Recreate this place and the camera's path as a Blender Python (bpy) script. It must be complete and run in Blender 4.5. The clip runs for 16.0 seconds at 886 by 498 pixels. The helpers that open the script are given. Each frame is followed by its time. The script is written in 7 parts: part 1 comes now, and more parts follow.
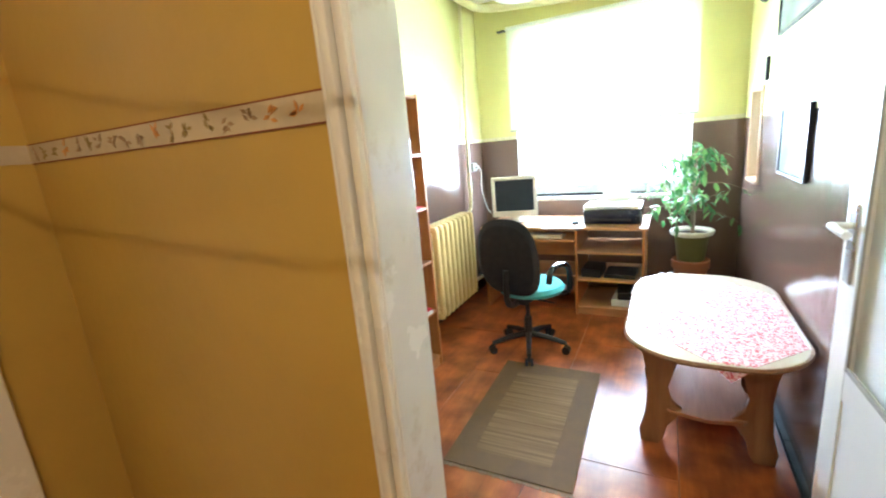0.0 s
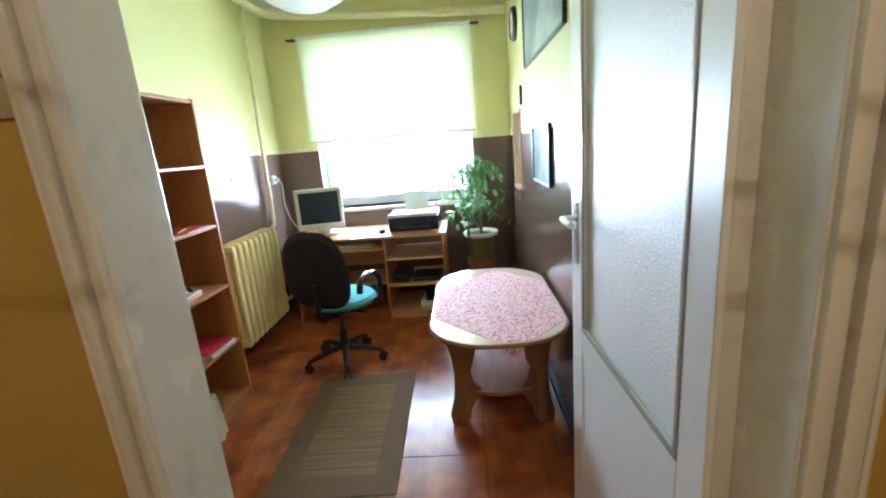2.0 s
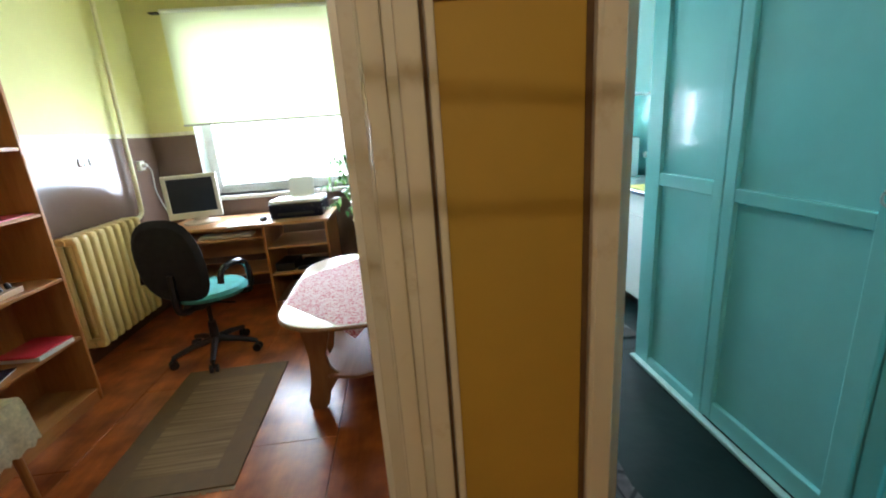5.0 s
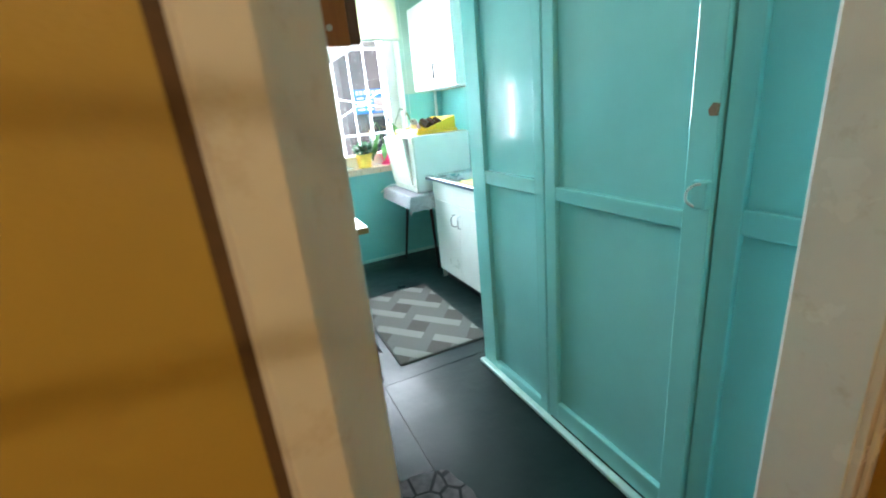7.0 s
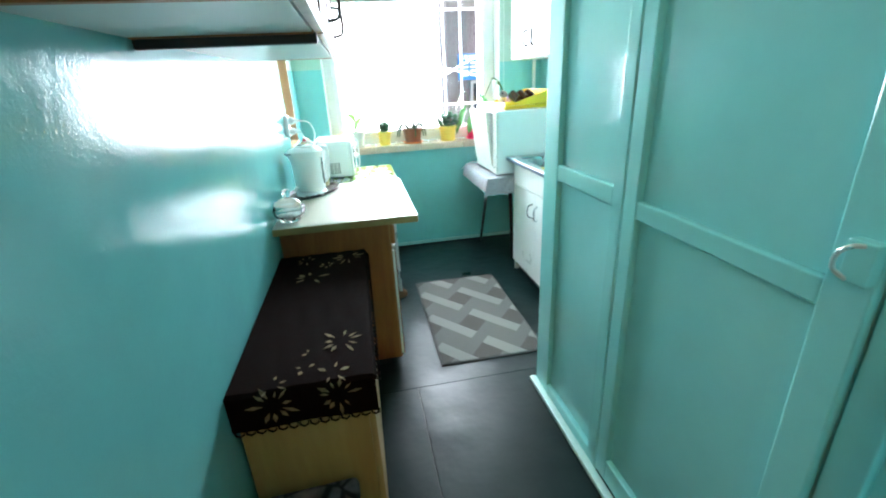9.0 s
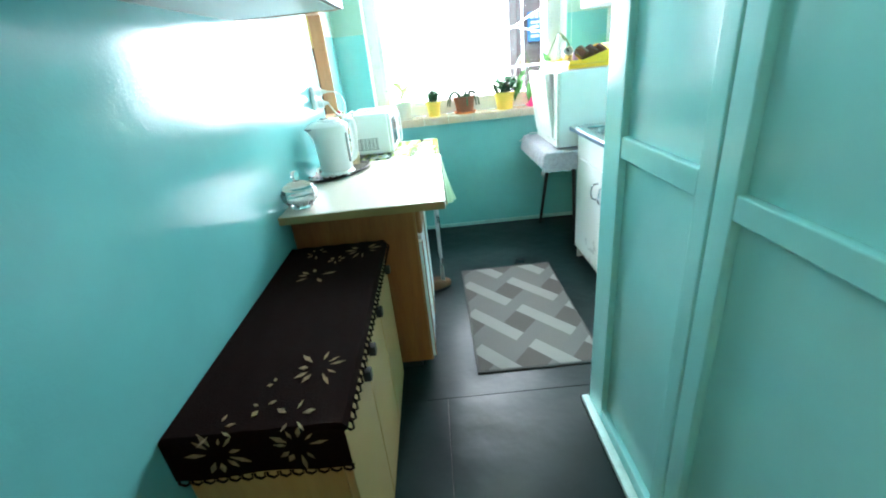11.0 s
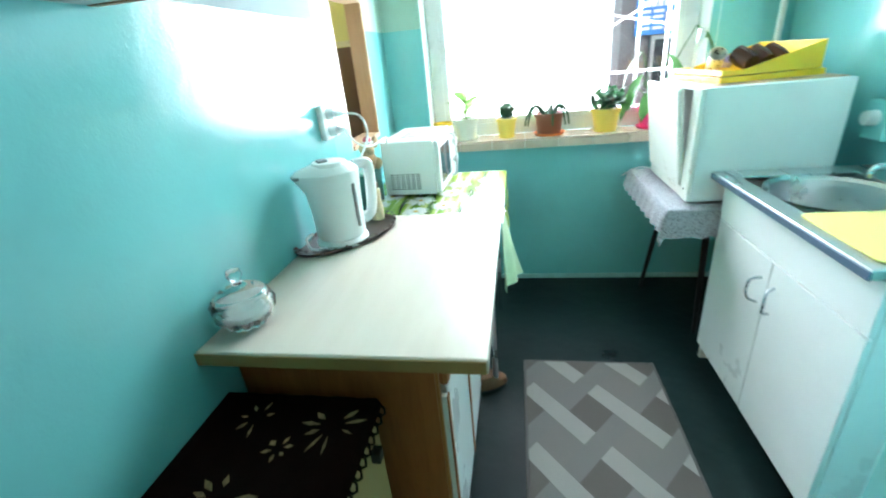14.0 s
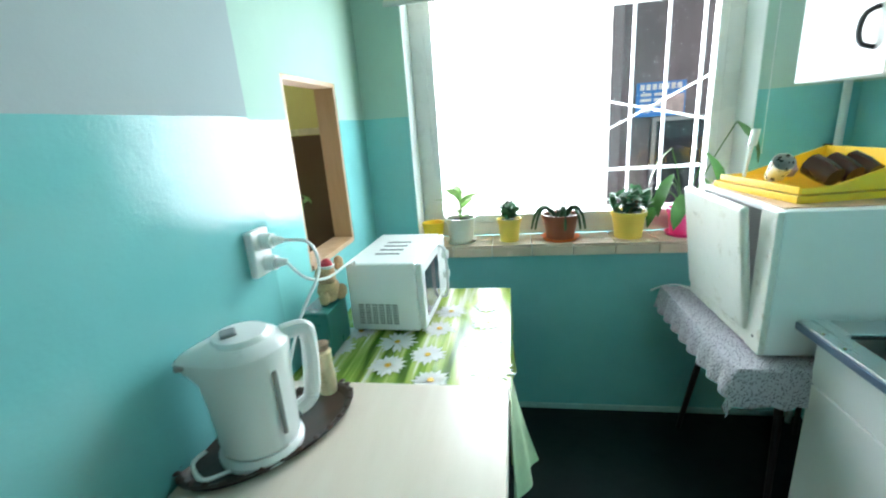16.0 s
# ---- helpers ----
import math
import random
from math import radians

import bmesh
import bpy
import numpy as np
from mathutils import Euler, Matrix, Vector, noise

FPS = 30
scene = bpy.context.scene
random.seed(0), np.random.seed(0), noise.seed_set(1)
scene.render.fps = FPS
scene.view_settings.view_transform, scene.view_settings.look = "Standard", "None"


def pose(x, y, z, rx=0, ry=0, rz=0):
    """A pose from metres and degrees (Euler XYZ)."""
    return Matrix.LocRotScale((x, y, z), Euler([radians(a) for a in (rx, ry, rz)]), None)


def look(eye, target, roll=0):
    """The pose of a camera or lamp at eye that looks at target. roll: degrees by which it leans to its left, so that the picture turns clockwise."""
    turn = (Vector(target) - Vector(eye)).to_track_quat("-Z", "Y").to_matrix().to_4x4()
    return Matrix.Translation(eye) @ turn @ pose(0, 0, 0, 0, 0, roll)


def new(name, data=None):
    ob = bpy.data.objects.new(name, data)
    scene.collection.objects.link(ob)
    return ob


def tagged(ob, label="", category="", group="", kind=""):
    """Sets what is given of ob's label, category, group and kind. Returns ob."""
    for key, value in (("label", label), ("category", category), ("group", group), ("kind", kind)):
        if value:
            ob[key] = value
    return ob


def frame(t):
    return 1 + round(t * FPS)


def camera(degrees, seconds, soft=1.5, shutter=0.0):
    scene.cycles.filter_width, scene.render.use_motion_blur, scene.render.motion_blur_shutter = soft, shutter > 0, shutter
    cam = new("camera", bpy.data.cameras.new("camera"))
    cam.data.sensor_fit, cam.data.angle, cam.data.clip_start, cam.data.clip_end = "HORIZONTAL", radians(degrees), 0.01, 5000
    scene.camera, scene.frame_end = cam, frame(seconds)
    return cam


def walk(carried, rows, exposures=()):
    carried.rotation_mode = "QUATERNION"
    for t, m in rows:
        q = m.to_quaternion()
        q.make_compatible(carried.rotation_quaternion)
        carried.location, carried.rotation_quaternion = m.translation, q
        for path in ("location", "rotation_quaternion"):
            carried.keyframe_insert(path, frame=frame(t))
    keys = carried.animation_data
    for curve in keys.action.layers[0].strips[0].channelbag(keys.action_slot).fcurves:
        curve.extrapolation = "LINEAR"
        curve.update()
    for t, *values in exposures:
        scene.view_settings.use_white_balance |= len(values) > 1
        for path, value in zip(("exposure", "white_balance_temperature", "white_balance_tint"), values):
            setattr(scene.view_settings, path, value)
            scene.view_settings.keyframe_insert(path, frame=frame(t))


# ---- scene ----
cam = camera(91.9, 16.0, soft=2.0, shutter=0.4)
PATH = [
    (0, (0.119, 0.334, 1.473), (-0.8, 2.052, 1.02), -5.2),
    (0.5, (0.121, 0.358, 1.471), (-0.596, 2.169, 1.016), -5.1),
    (1, (0.134, 0.36, 1.465), (-0.312, 2.257, 1.017), -5.3),
    (1.5, (0.149, 0.354, 1.463), (-0.092, 2.285, 0.998), -5.2),
    (2, (0.181, 0.348, 1.457), (0.065, 2.289, 0.989), -4.7),
    (2.5, (0.226, 0.351, 1.459), (0.21, 2.296, 0.991), -4.6),
    (3, (0.299, 0.363, 1.453), (0.337, 2.295, 0.935), -4.7),
    (3.2, (0.34, 0.359, 1.45), (0.429, 2.286, 0.924), -4.8),
    (5.3, (0.631, 0.312, 1.396), (0.833, 2.226, 0.851), -3.9),
    (5.5, (0.626, 0.355, 1.413), (0.982, 2.245, 0.865), -4.7),
    (6, (0.703, 0.462, 1.412), (1.32, 2.269, 0.819), -4.4),
    (6.5, (0.791, 0.534, 1.415), (1.594, 2.263, 0.809), -4.4),
    (7, (0.884, 0.604, 1.413), (1.653, 2.339, 0.784), -5.7),
    (7.5, (0.983, 0.65, 1.43), (1.589, 2.452, 0.809), -4.0),
    (8, (1.058, 0.666, 1.424), (1.574, 2.476, 0.746), -4.4),
    (8.5, (1.131, 0.727, 1.424), (1.645, 2.527, 0.72), -3.3),
    (9, (1.18, 0.827, 1.431), (1.507, 2.659, 0.699), -3.0),
    (9.2, (1.203, 0.845, 1.429), (1.472, 2.68, 0.682), -4.4),
    (11.3, (1.399, 1.202, 1.348), (1.373, 3.01, 0.493), -6.0),
    (11.5, (1.394, 1.246, 1.337), (1.387, 3.045, 0.464), -5.4),
    (12, (1.433, 1.402, 1.358), (1.382, 3.216, 0.518), -4.1),
    (12.5, (1.48, 1.587, 1.393), (1.348, 3.387, 0.531), -3.3),
    (13, (1.495, 1.744, 1.398), (1.377, 3.573, 0.598), -2.6),
    (13.5, (1.481, 1.891, 1.394), (1.281, 3.716, 0.601), -4.6),
    (14, (1.469, 2.025, 1.405), (1.116, 3.816, 0.588), -5.7),
    (14.5, (1.475, 2.173, 1.447), (0.909, 3.953, 0.733), -3.5),
    (15, (1.439, 2.33, 1.472), (0.825, 4.136, 0.873), -4.6),
    (15.5, (1.407, 2.475, 1.476), (0.939, 4.325, 0.876), -5.2),
    (16, (1.428, 2.578, 1.504), (1.099, 4.471, 0.95), -4.2),
]
EXPOSURES = [(0.0, 0.98, 5300, 10), (0.5, 0.75, 5300, 10), (1.0, 0.50, 5300, 10), (1.5, 0.23, 5300, 10), (2.0, -0.02, 5250, 10), (3.0, -0.42, 5250, 10), (5.5, -0.33, 5950, 10), (6.0, -0.2, 6050, 10), (7.0, 0.15, 6100, 10), (9.0, 0.1, 6100, 10), (11.5, 0.25, 6100, 10), (13.5, 0.02, 6100, 10), (14.5, -0.42, 6200, 10), (15.5, -0.88, 6300, 10), (16.0, -1.07, 6300, 10)]
walk(cam, [(t, look(eye, target, roll)) for t, eye, target, roll in PATH], EXPOSURES)

# ---- world and light ----
world = bpy.data.worlds.new("world")
scene.world = world
world.use_nodes = True
wn = world.node_tree.nodes
sky = wn.new("ShaderNodeTexSky")
sky.sky_type = "NISHITA"
sky.sun_disc = False
sky.sun_elevation = radians(42)
sky.sun_rotation = radians(140)
world.node_tree.links.new(sky.outputs[0], wn["Background"].inputs[0])
wn["Background"].inputs[1].default_value = 0.12

sun = new("sun", bpy.data.lights.new("sun", "SUN"))
sun.data.energy, sun.data.angle, sun.data.color = 4.0, radians(12), (1.0, 0.96, 0.9)
sun.matrix_world = look((3.5, -4.0, 6.0), (1.0, 3.0, 0.0))


def area(name, loc, target, sx, sy, watts, col):
    d = bpy.data.lights.new(name, "AREA")
    d.shape, d.size, d.size_y, d.energy, d.color = "RECTANGLE", sx, sy, watts, col
    ob = new(name, d)
    ob.matrix_world = look(loc, target)
    return ob


# daylight that comes in through the two windows
area("office_window_light", (-0.46, 4.88, 1.28), (-0.46, 0.0, 1.10), 1.46, 0.66, 165, (0.84, 0.93, 1.0))
area("office_blind_light", (-0.46, 4.90, 2.02), (-0.46, 0.0, 1.90), 1.46, 0.82, 80, (0.84, 0.93, 1.0))
area("kitchen_window_light", (1.69, 4.97, 1.68), (1.69, 0.0, 1.40), 1.44, 1.48, 275, (0.86, 0.94, 1.0))
# the bulb of the corridor ceiling lamp
bulb = new("corridor_bulb", bpy.data.lights.new("corridor_bulb", "POINT"))
bulb.data.energy, bulb.data.color, bulb.data.shadow_soft_size = 21, (1.0, 0.77, 0.50), 0.008
bulb.location = (0.50, -0.30, 2.30)

# ---- helpers for meshes ----


def box(x0, x1, y0, y1, z0, z1, bev=0.0, seg=2):
    bm = bmesh.new()
    bmesh.ops.create_cube(bm, size=1.0)
    sc = Matrix.Diagonal((abs(x1 - x0), abs(y1 - y0), abs(z1 - z0), 1))
    bmesh.ops.transform(bm, matrix=Matrix.Translation(((x0 + x1) / 2, (y0 + y1) / 2, (z0 + z1) / 2)) @ sc, verts=bm.verts)
    if bev > 0:
        bmesh.ops.bevel(bm, geom=bm.edges[:], offset=bev, segments=seg, profile=0.5, affect="EDGES", clamp_overlap=True)
    return bm


def cyl(p0, p1, r0, r1=None, n=20, cap=True):
    p0, p1 = Vector(p0), Vector(p1)
    bm = bmesh.new()
    bmesh.ops.create_cone(bm, cap_ends=cap, segments=n, radius1=r0, radius2=r0 if r1 is None else r1, depth=(p1 - p0).length)
    q = Vector((0, 0, 1)).rotation_difference(p1 - p0)
    bmesh.ops.transform(bm, matrix=Matrix.Translation((p0 + p1) / 2) @ q.to_matrix().to_4x4(), verts=bm.verts)
    return bm


def lathe(profile, n=28, at=(0, 0, 0)):
    bm = bmesh.new()
    rings = []
    for r, z in profile:
        if r < 1e-5:
            rings.append([bm.verts.new((at[0], at[1], at[2] + z))])
        else:
            rings.append([bm.verts.new((at[0] + r * math.cos(2 * math.pi * k / n), at[1] + r * math.sin(2 * math.pi * k / n), at[2] + z)) for k in range(n)])
    for a, b in zip(rings, rings[1:]):
        for k in range(n):
            l = (k + 1) % n
            if len(a) == 1 and len(b) == 1:
                continue
            if len(a) == 1:
                bm.faces.new((a[0], b[l], b[k]))
            elif len(b) == 1:
                bm.faces.new((a[k], a[l], b[0]))
            else:
                bm.faces.new((a[k], a[l], b[l], b[k]))
    bmesh.ops.recalc_face_normals(bm, faces=bm.faces)
    return bm


def smooth_path(pts, n=6):
    pts = [Vector(p) for p in pts]
    out = []
    for i in range(len(pts) - 1):
        a, b = pts[max(i - 1, 0)], pts[i]
        c, d = pts[i + 1], pts[min(i + 2, len(pts) - 1)]
        for k in range(n):
            t = k / n
            out.append(0.5 * ((2 * b) + (c - a) * t + (2 * a - 5 * b + 4 * c - d) * t * t + (3 * b - a - 3 * c + d) * t ** 3))
    out.append(pts[-1])
    return out


def tube(pts, r, n=8, closed=False, taper=None):
    pts = [Vector(p) for p in pts]
    bm = bmesh.new()
    rings = []
    m = len(pts)
    ref = Vector((0.31, 0.17, 0.93)).normalized()
    for i, p in enumerate(pts):
        a = pts[(i - 1) % m] if closed or i else p
        b = pts[(i + 1) % m] if closed or i < m - 1 else p
        t = (b - a).normalized()
        u = t.cross(ref)
        if u.length < 1e-3:
            u = t.cross(Vector((1, 0, 0)))
        u.normalize()
        v = t.cross(u)
        rr = r if taper is None else r + (taper - r) * i / (m - 1)
        rings.append([bm.verts.new(p + rr * (math.cos(2 * math.pi * k / n) * u + math.sin(2 * math.pi * k / n) * v)) for k in range(n)])
    pairs = list(zip(rings, rings[1:])) + ([(rings[-1], rings[0])] if closed else [])
    for a, b in pairs:
        for k in range(n):
            l = (k + 1) % n
            bm.faces.new((a[k], a[l], b[l], b[k]))
    if not closed:
        bm.faces.new(rings[0][::-1])
        bm.faces.new(rings[-1])
    bmesh.ops.recalc_face_normals(bm, faces=bm.faces)
    return bm


def prism(outline, z0, z1, bev=0.0):
    """A flat outline in x and y, raised from z0 to z1."""
    bm = bmesh.new()
    f = bm.faces.new([bm.verts.new((x, y, z0)) for x, y in outline])
    ex = bmesh.ops.extrude_face_region(bm, geom=[f])
    bmesh.ops.translate(bm, vec=(0, 0, z1 - z0), verts=[e for e in ex["geom"] if isinstance(e, bmesh.types.BMVert)])
    bmesh.ops.recalc_face_normals(bm, faces=bm.faces)
    if bev:
        edges = [e for e in bm.edges if abs(e.verts[0].co.z - e.verts[1].co.z) < 1e-6]
        bmesh.ops.bevel(bm, geom=edges, offset=bev, segments=2, profile=0.5, affect="EDGES", clamp_overlap=True)
    return bm


def moved(bm, m):
    bmesh.ops.transform(bm, matrix=m, verts=bm.verts)
    return bm


def merge(*bms):
    out = bmesh.new()
    for b in bms:
        me = bpy.data.meshes.new("tmp")
        b.to_mesh(me)
        b.free()
        out.from_mesh(me)
        bpy.data.meshes.remove(me)
    return out


def link_mesh(name, bm, material, angle=28):
    for f in bm.faces:
        f.smooth = True
    lim = radians(angle)
    for e in bm.edges:
        if len(e.link_faces) == 2:
            turn = e.calc_face_angle(0.0)
            a, b = (f.calc_area() for f in e.link_faces)
            e.smooth = not (turn > lim or (turn > 0.2 and max(a, b) > 7 * min(a, b)))
    me = bpy.data.meshes.new(name)
    bm.to_mesh(me)
    bm.free()
    me.materials.append(material)
    return new(name, me)


def parts(name, bms, material, parent, label=""):
    """One part for each piece."""
    return [part(name, bm, material, parent, label) for bm in bms]


def part(name, bm, material, parent, label=""):
    ob = link_mesh(name, bm, material)
    ob.parent = parent
    if label:
        ob["label"] = label
    return ob


def thing(name, label, category, loc=(0, 0, 0), turn=0.0, group=""):
    ob = new(name)
    ob.empty_display_size = 0.05
    ob.matrix_world = pose(*loc, 0, 0, turn)
    return tagged(ob, label, category, group)


def single(name, bm, material, label, category, loc=(0, 0, 0), turn=0.0, group=""):
    ob = link_mesh(name, bm, material)
    ob.matrix_world = pose(*loc, 0, 0, turn)
    return tagged(ob, label, category, group)


def setting(name, bm, material, label=""):
    return tagged(link_mesh(name, bm, material), label, "", "", "structure")


def wall_along_x(name, y0, y1, x0, x1, z0, z1, holes, material, label=""):
    xs = sorted({x0, x1, *[h[0] for h in holes], *[h[1] for h in holes]})
    zs = sorted({z0, z1, *[h[2] for h in holes], *[h[3] for h in holes]})
    bms = []
    for a, b in zip(xs, xs[1:]):
        lo = None
        for c, d in zip(zs, zs[1:]):
            mx, mz = (a + b) / 2, (c + d) / 2
            solid = not any(h[0] < mx < h[1] and h[2] < mz < h[3] for h in holes)
            if solid and lo is None:
                lo = c
            if lo is not None and (not solid or d == zs[-1]):
                bms.append(box(a, b, y0, y1, lo, d if solid else c))
                lo = None
    return setting(name, merge(*bms), material, label)


def wall_along_y(name, x0, x1, y0, y1, z0, z1, holes, material, label=""):
    ob = wall_along_x(name, -x1, -x0, y0, y1, z0, z1, holes, material, label)
    ob.data.transform(Matrix.Rotation(radians(90), 4, "Z"))
    return ob


# ---- materials ----


def nodes_of(name):
    m = bpy.data.materials.new(name)
    m.use_nodes = True
    nt = m.node_tree
    return m, nt, nt.nodes["Principled BSDF"]


def put_node(nt, kind, **kw):
    n = nt.nodes.new(kind)
    for k, v in kw.items():
        n.inputs[k].default_value = v
    return n


def coords(nt, stretch=(1, 1, 1), space="Object"):
    c = nt.nodes.new("ShaderNodeTexCoord")
    mp = nt.nodes.new("ShaderNodeMapping")
    mp.inputs["Scale"].default_value = stretch
    nt.links.new(c.outputs[space], mp.inputs["Vector"])
    return mp.outputs["Vector"]


def ramp(nt, fac, stops):
    r = nt.nodes.new("ShaderNodeValToRGB")
    while len(r.color_ramp.elements) < len(stops):
        r.color_ramp.elements.new(0.5)
    for e, (p, c) in zip(r.color_ramp.elements, stops):
        e.position, e.color = p, (*c, 1)
    nt.links.new(fac, r.inputs["Fac"])
    return r.outputs["Color"]


def mul(c, k):
    return tuple(min(1.0, v * k) for v in c)


def paint(name, col, rough=0.5, var=0.12, scale=3.0, bump=0.15, bscale=60.0, metal=0.0, coat=0.0, dirt=None, spec=0.5, stretch=(1, 1, 1)):
    """Paint, plastic, plaster or metal with blotches at two scales and fine relief."""
    m, nt, b = nodes_of(name)
    v = coords(nt, stretch)
    n1 = put_node(nt, "ShaderNodeTexNoise", Scale=scale, Detail=5.0, Roughness=0.6)
    n2 = put_node(nt, "ShaderNodeTexNoise", Scale=bscale, Detail=4.0, Roughness=0.55)
    nt.links.new(v, n1.inputs["Vector"])
    nt.links.new(v, n2.inputs["Vector"])
    c = ramp(nt, n1.outputs["Fac"], [(0.3, mul(col, 1 - var)), (0.7, mul(col, 1 + var))])
    if dirt:
        n3 = put_node(nt, "ShaderNodeTexNoise", Scale=scale * 2.7, Detail=8.0, Roughness=0.7)
        nt.links.new(v, n3.inputs["Vector"])
        f = ramp(nt, n3.outputs["Fac"], [(0.56, (0, 0, 0)), (0.72, (1, 1, 1))])
        mx = nt.nodes.new("ShaderNodeMix")
        mx.data_type = "RGBA"
        nt.links.new(f, mx.inputs["Factor"])
        nt.links.new(c, mx.inputs["A"])
        mx.inputs["B"].default_value = (*dirt, 1)
        c = mx.outputs["Result"]
    nt.links.new(c, b.inputs["Base Color"])
    rr = ramp(nt, n1.outputs["Fac"], [(0.3, (rough * 0.85,) * 3), (0.7, (min(1, rough * 1.15),) * 3)])
    nt.links.new(rr, b.inputs["Roughness"])
    b.inputs["Metallic"].default_value = metal
    b.inputs["Coat Weight"].default_value = coat
    b.inputs["Specular IOR Level"].default_value = spec
    if bump:
        bp = put_node(nt, "ShaderNodeBump", Strength=bump, Distance=0.004)
        nt.links.new(n2.outputs["Fac"], bp.inputs["Height"])
        nt.links.new(bp.outputs["Normal"], b.inputs["Normal"])
    return m


def wood(name, dark, light, axis="z", rough=0.4, scale=9.0, coat=0.0, bump=0.08):
    m, nt, b = nodes_of(name)
    st = {"x": (0.12, 1, 1), "y": (1, 0.12, 1), "z": (1, 1, 0.12)}[axis]
    v = coords(nt, st)
    n1 = put_node(nt, "ShaderNodeTexNoise", Scale=scale, Detail=7.0, Roughness=0.65, Distortion=1.2)
    n2 = put_node(nt, "ShaderNodeTexNoise", Scale=scale * 9, Detail=3.0, Roughness=0.6)
    nt.links.new(v, n1.inputs["Vector"])
    nt.links.new(v, n2.inputs["Vector"])
    ad = nt.nodes.new("ShaderNodeMath")
    ad.operation = "MULTIPLY_ADD"
    nt.links.new(n2.outputs["Fac"], ad.inputs[0])
    ad.inputs[1].default_value = 0.35
    nt.links.new(n1.outputs["Fac"], ad.inputs[2])
    c = ramp(nt, ad.outputs[0], [(0.42, dark), (0.85, light)])
    nt.links.new(c, b.inputs["Base Color"])
    b.inputs["Roughness"].default_value = rough
    b.inputs["Coat Weight"].default_value = coat
    bp = put_node(nt, "ShaderNodeBump", Strength=bump, Distance=0.003)
    nt.links.new(ad.outputs[0], bp.inputs["Height"])
    nt.links.new(bp.outputs["Normal"], b.inputs["Normal"])
    return m


def two_tone(name, low, high, split, rough_low, rough_high, bump=0.2, wave=0.3, band=None, coat=0.0):
    """A wall painted in two colours that meet at the height split, gloss paint below."""
    m, nt, b = nodes_of(name)
    v = coords(nt)
    sep = nt.nodes.new("ShaderNodeSeparateXYZ")
    nt.links.new(v, sep.inputs[0])
    n1 = put_node(nt, "ShaderNodeTexNoise", Scale=1.7, Detail=6.0, Roughness=0.6)
    n2 = put_node(nt, "ShaderNodeTexNoise", Scale=9.0, Detail=5.0, Roughness=0.55)
    n3 = put_node(nt, "ShaderNodeTexNoise", Scale=120.0, Detail=3.0, Roughness=0.6)
    for n in (n1, n2, n3):
        nt.links.new(v, n.inputs["Vector"])
    wob = nt.nodes.new("ShaderNodeMath")
    wob.operation = "MULTIPLY_ADD"
    nt.links.new(n2.outputs["Fac"], wob.inputs[0])
    wob.inputs[1].default_value = 0.006
    nt.links.new(sep.outputs["Z"], wob.inputs[2])
    gt = nt.nodes.new("ShaderNodeMath")
    gt.operation = "GREATER_THAN"
    nt.links.new(wob.outputs[0], gt.inputs[0])
    gt.inputs[1].default_value = split
    cl = ramp(nt, n1.outputs["Fac"], [(0.3, mul(low, 0.9)), (0.7, mul(low, 1.1))])
    ch = ramp(nt, n1.outputs["Fac"], [(0.3, mul(high, 0.94)), (0.7, mul(high, 1.05))])
    mx = nt.nodes.new("ShaderNodeMix")
    mx.data_type = "RGBA"
    nt.links.new(gt.outputs[0], mx.inputs["Factor"])
    nt.links.new(cl, mx.inputs["A"])
    nt.links.new(ch, mx.inputs["B"])
    nt.links.new(mx.outputs["Result"], b.inputs["Base Color"])
    rg = nt.nodes.new("ShaderNodeMapRange")
    nt.links.new(gt.outputs[0], rg.inputs["Value"])
    rg.inputs["To Min"].default_value, rg.inputs["To Max"].default_value = rough_low, rough_high
    nt.links.new(rg.outputs[0], b.inputs["Roughness"])
    b1 = put_node(nt, "ShaderNodeBump", Strength=wave, Distance=0.012)
    nt.links.new(n2.outputs["Fac"], b1.inputs["Height"])
    b2 = put_node(nt, "ShaderNodeBump", Strength=bump, Distance=0.002)
    nt.links.new(n3.outputs["Fac"], b2.inputs["Height"])
    nt.links.new(b1.outputs["Normal"], b2.inputs["Normal"])
    nt.links.new(b2.outputs["Normal"], b.inputs["Normal"])
    b.inputs["Coat Weight"].default_value = coat
    b.inputs["Coat Roughness"].default_value = 0.12
    return m


def glow(name, col, strength):
    m, nt, b = nodes_of(name)
    b.inputs["Base Color"].default_value = (*col, 1)
    b.inputs["Emission Color"].default_value = (*col, 1)
    b.inputs["Emission Strength"].default_value = strength
    return m


def glass(name, tint=(1, 1, 1), rough=0.0, see=0.9):
    """A pane: mostly clear, with a mirror gloss."""
    m, nt, b = nodes_of(name)
    out = nt.nodes["Material Output"]
    tr = nt.nodes.new("ShaderNodeBsdfTransparent")
    tr.inputs["Color"].default_value = (*tint, 1)
    gl = nt.nodes.new("ShaderNodeBsdfGlossy")
    gl.inputs["Roughness"].default_value = rough
    fr = nt.nodes.new("ShaderNodeFresnel")
    fr.inputs["IOR"].default_value = 1.45
    mx = nt.nodes.new("ShaderNodeMixShader")
    nt.links.new(fr.outputs[0], mx.inputs[0])
    nt.links.new(tr.outputs[0], mx.inputs[1])
    nt.links.new(gl.outputs[0], mx.inputs[2])
    nt.links.new(mx.outputs[0], out.inputs["Surface"])
    return m


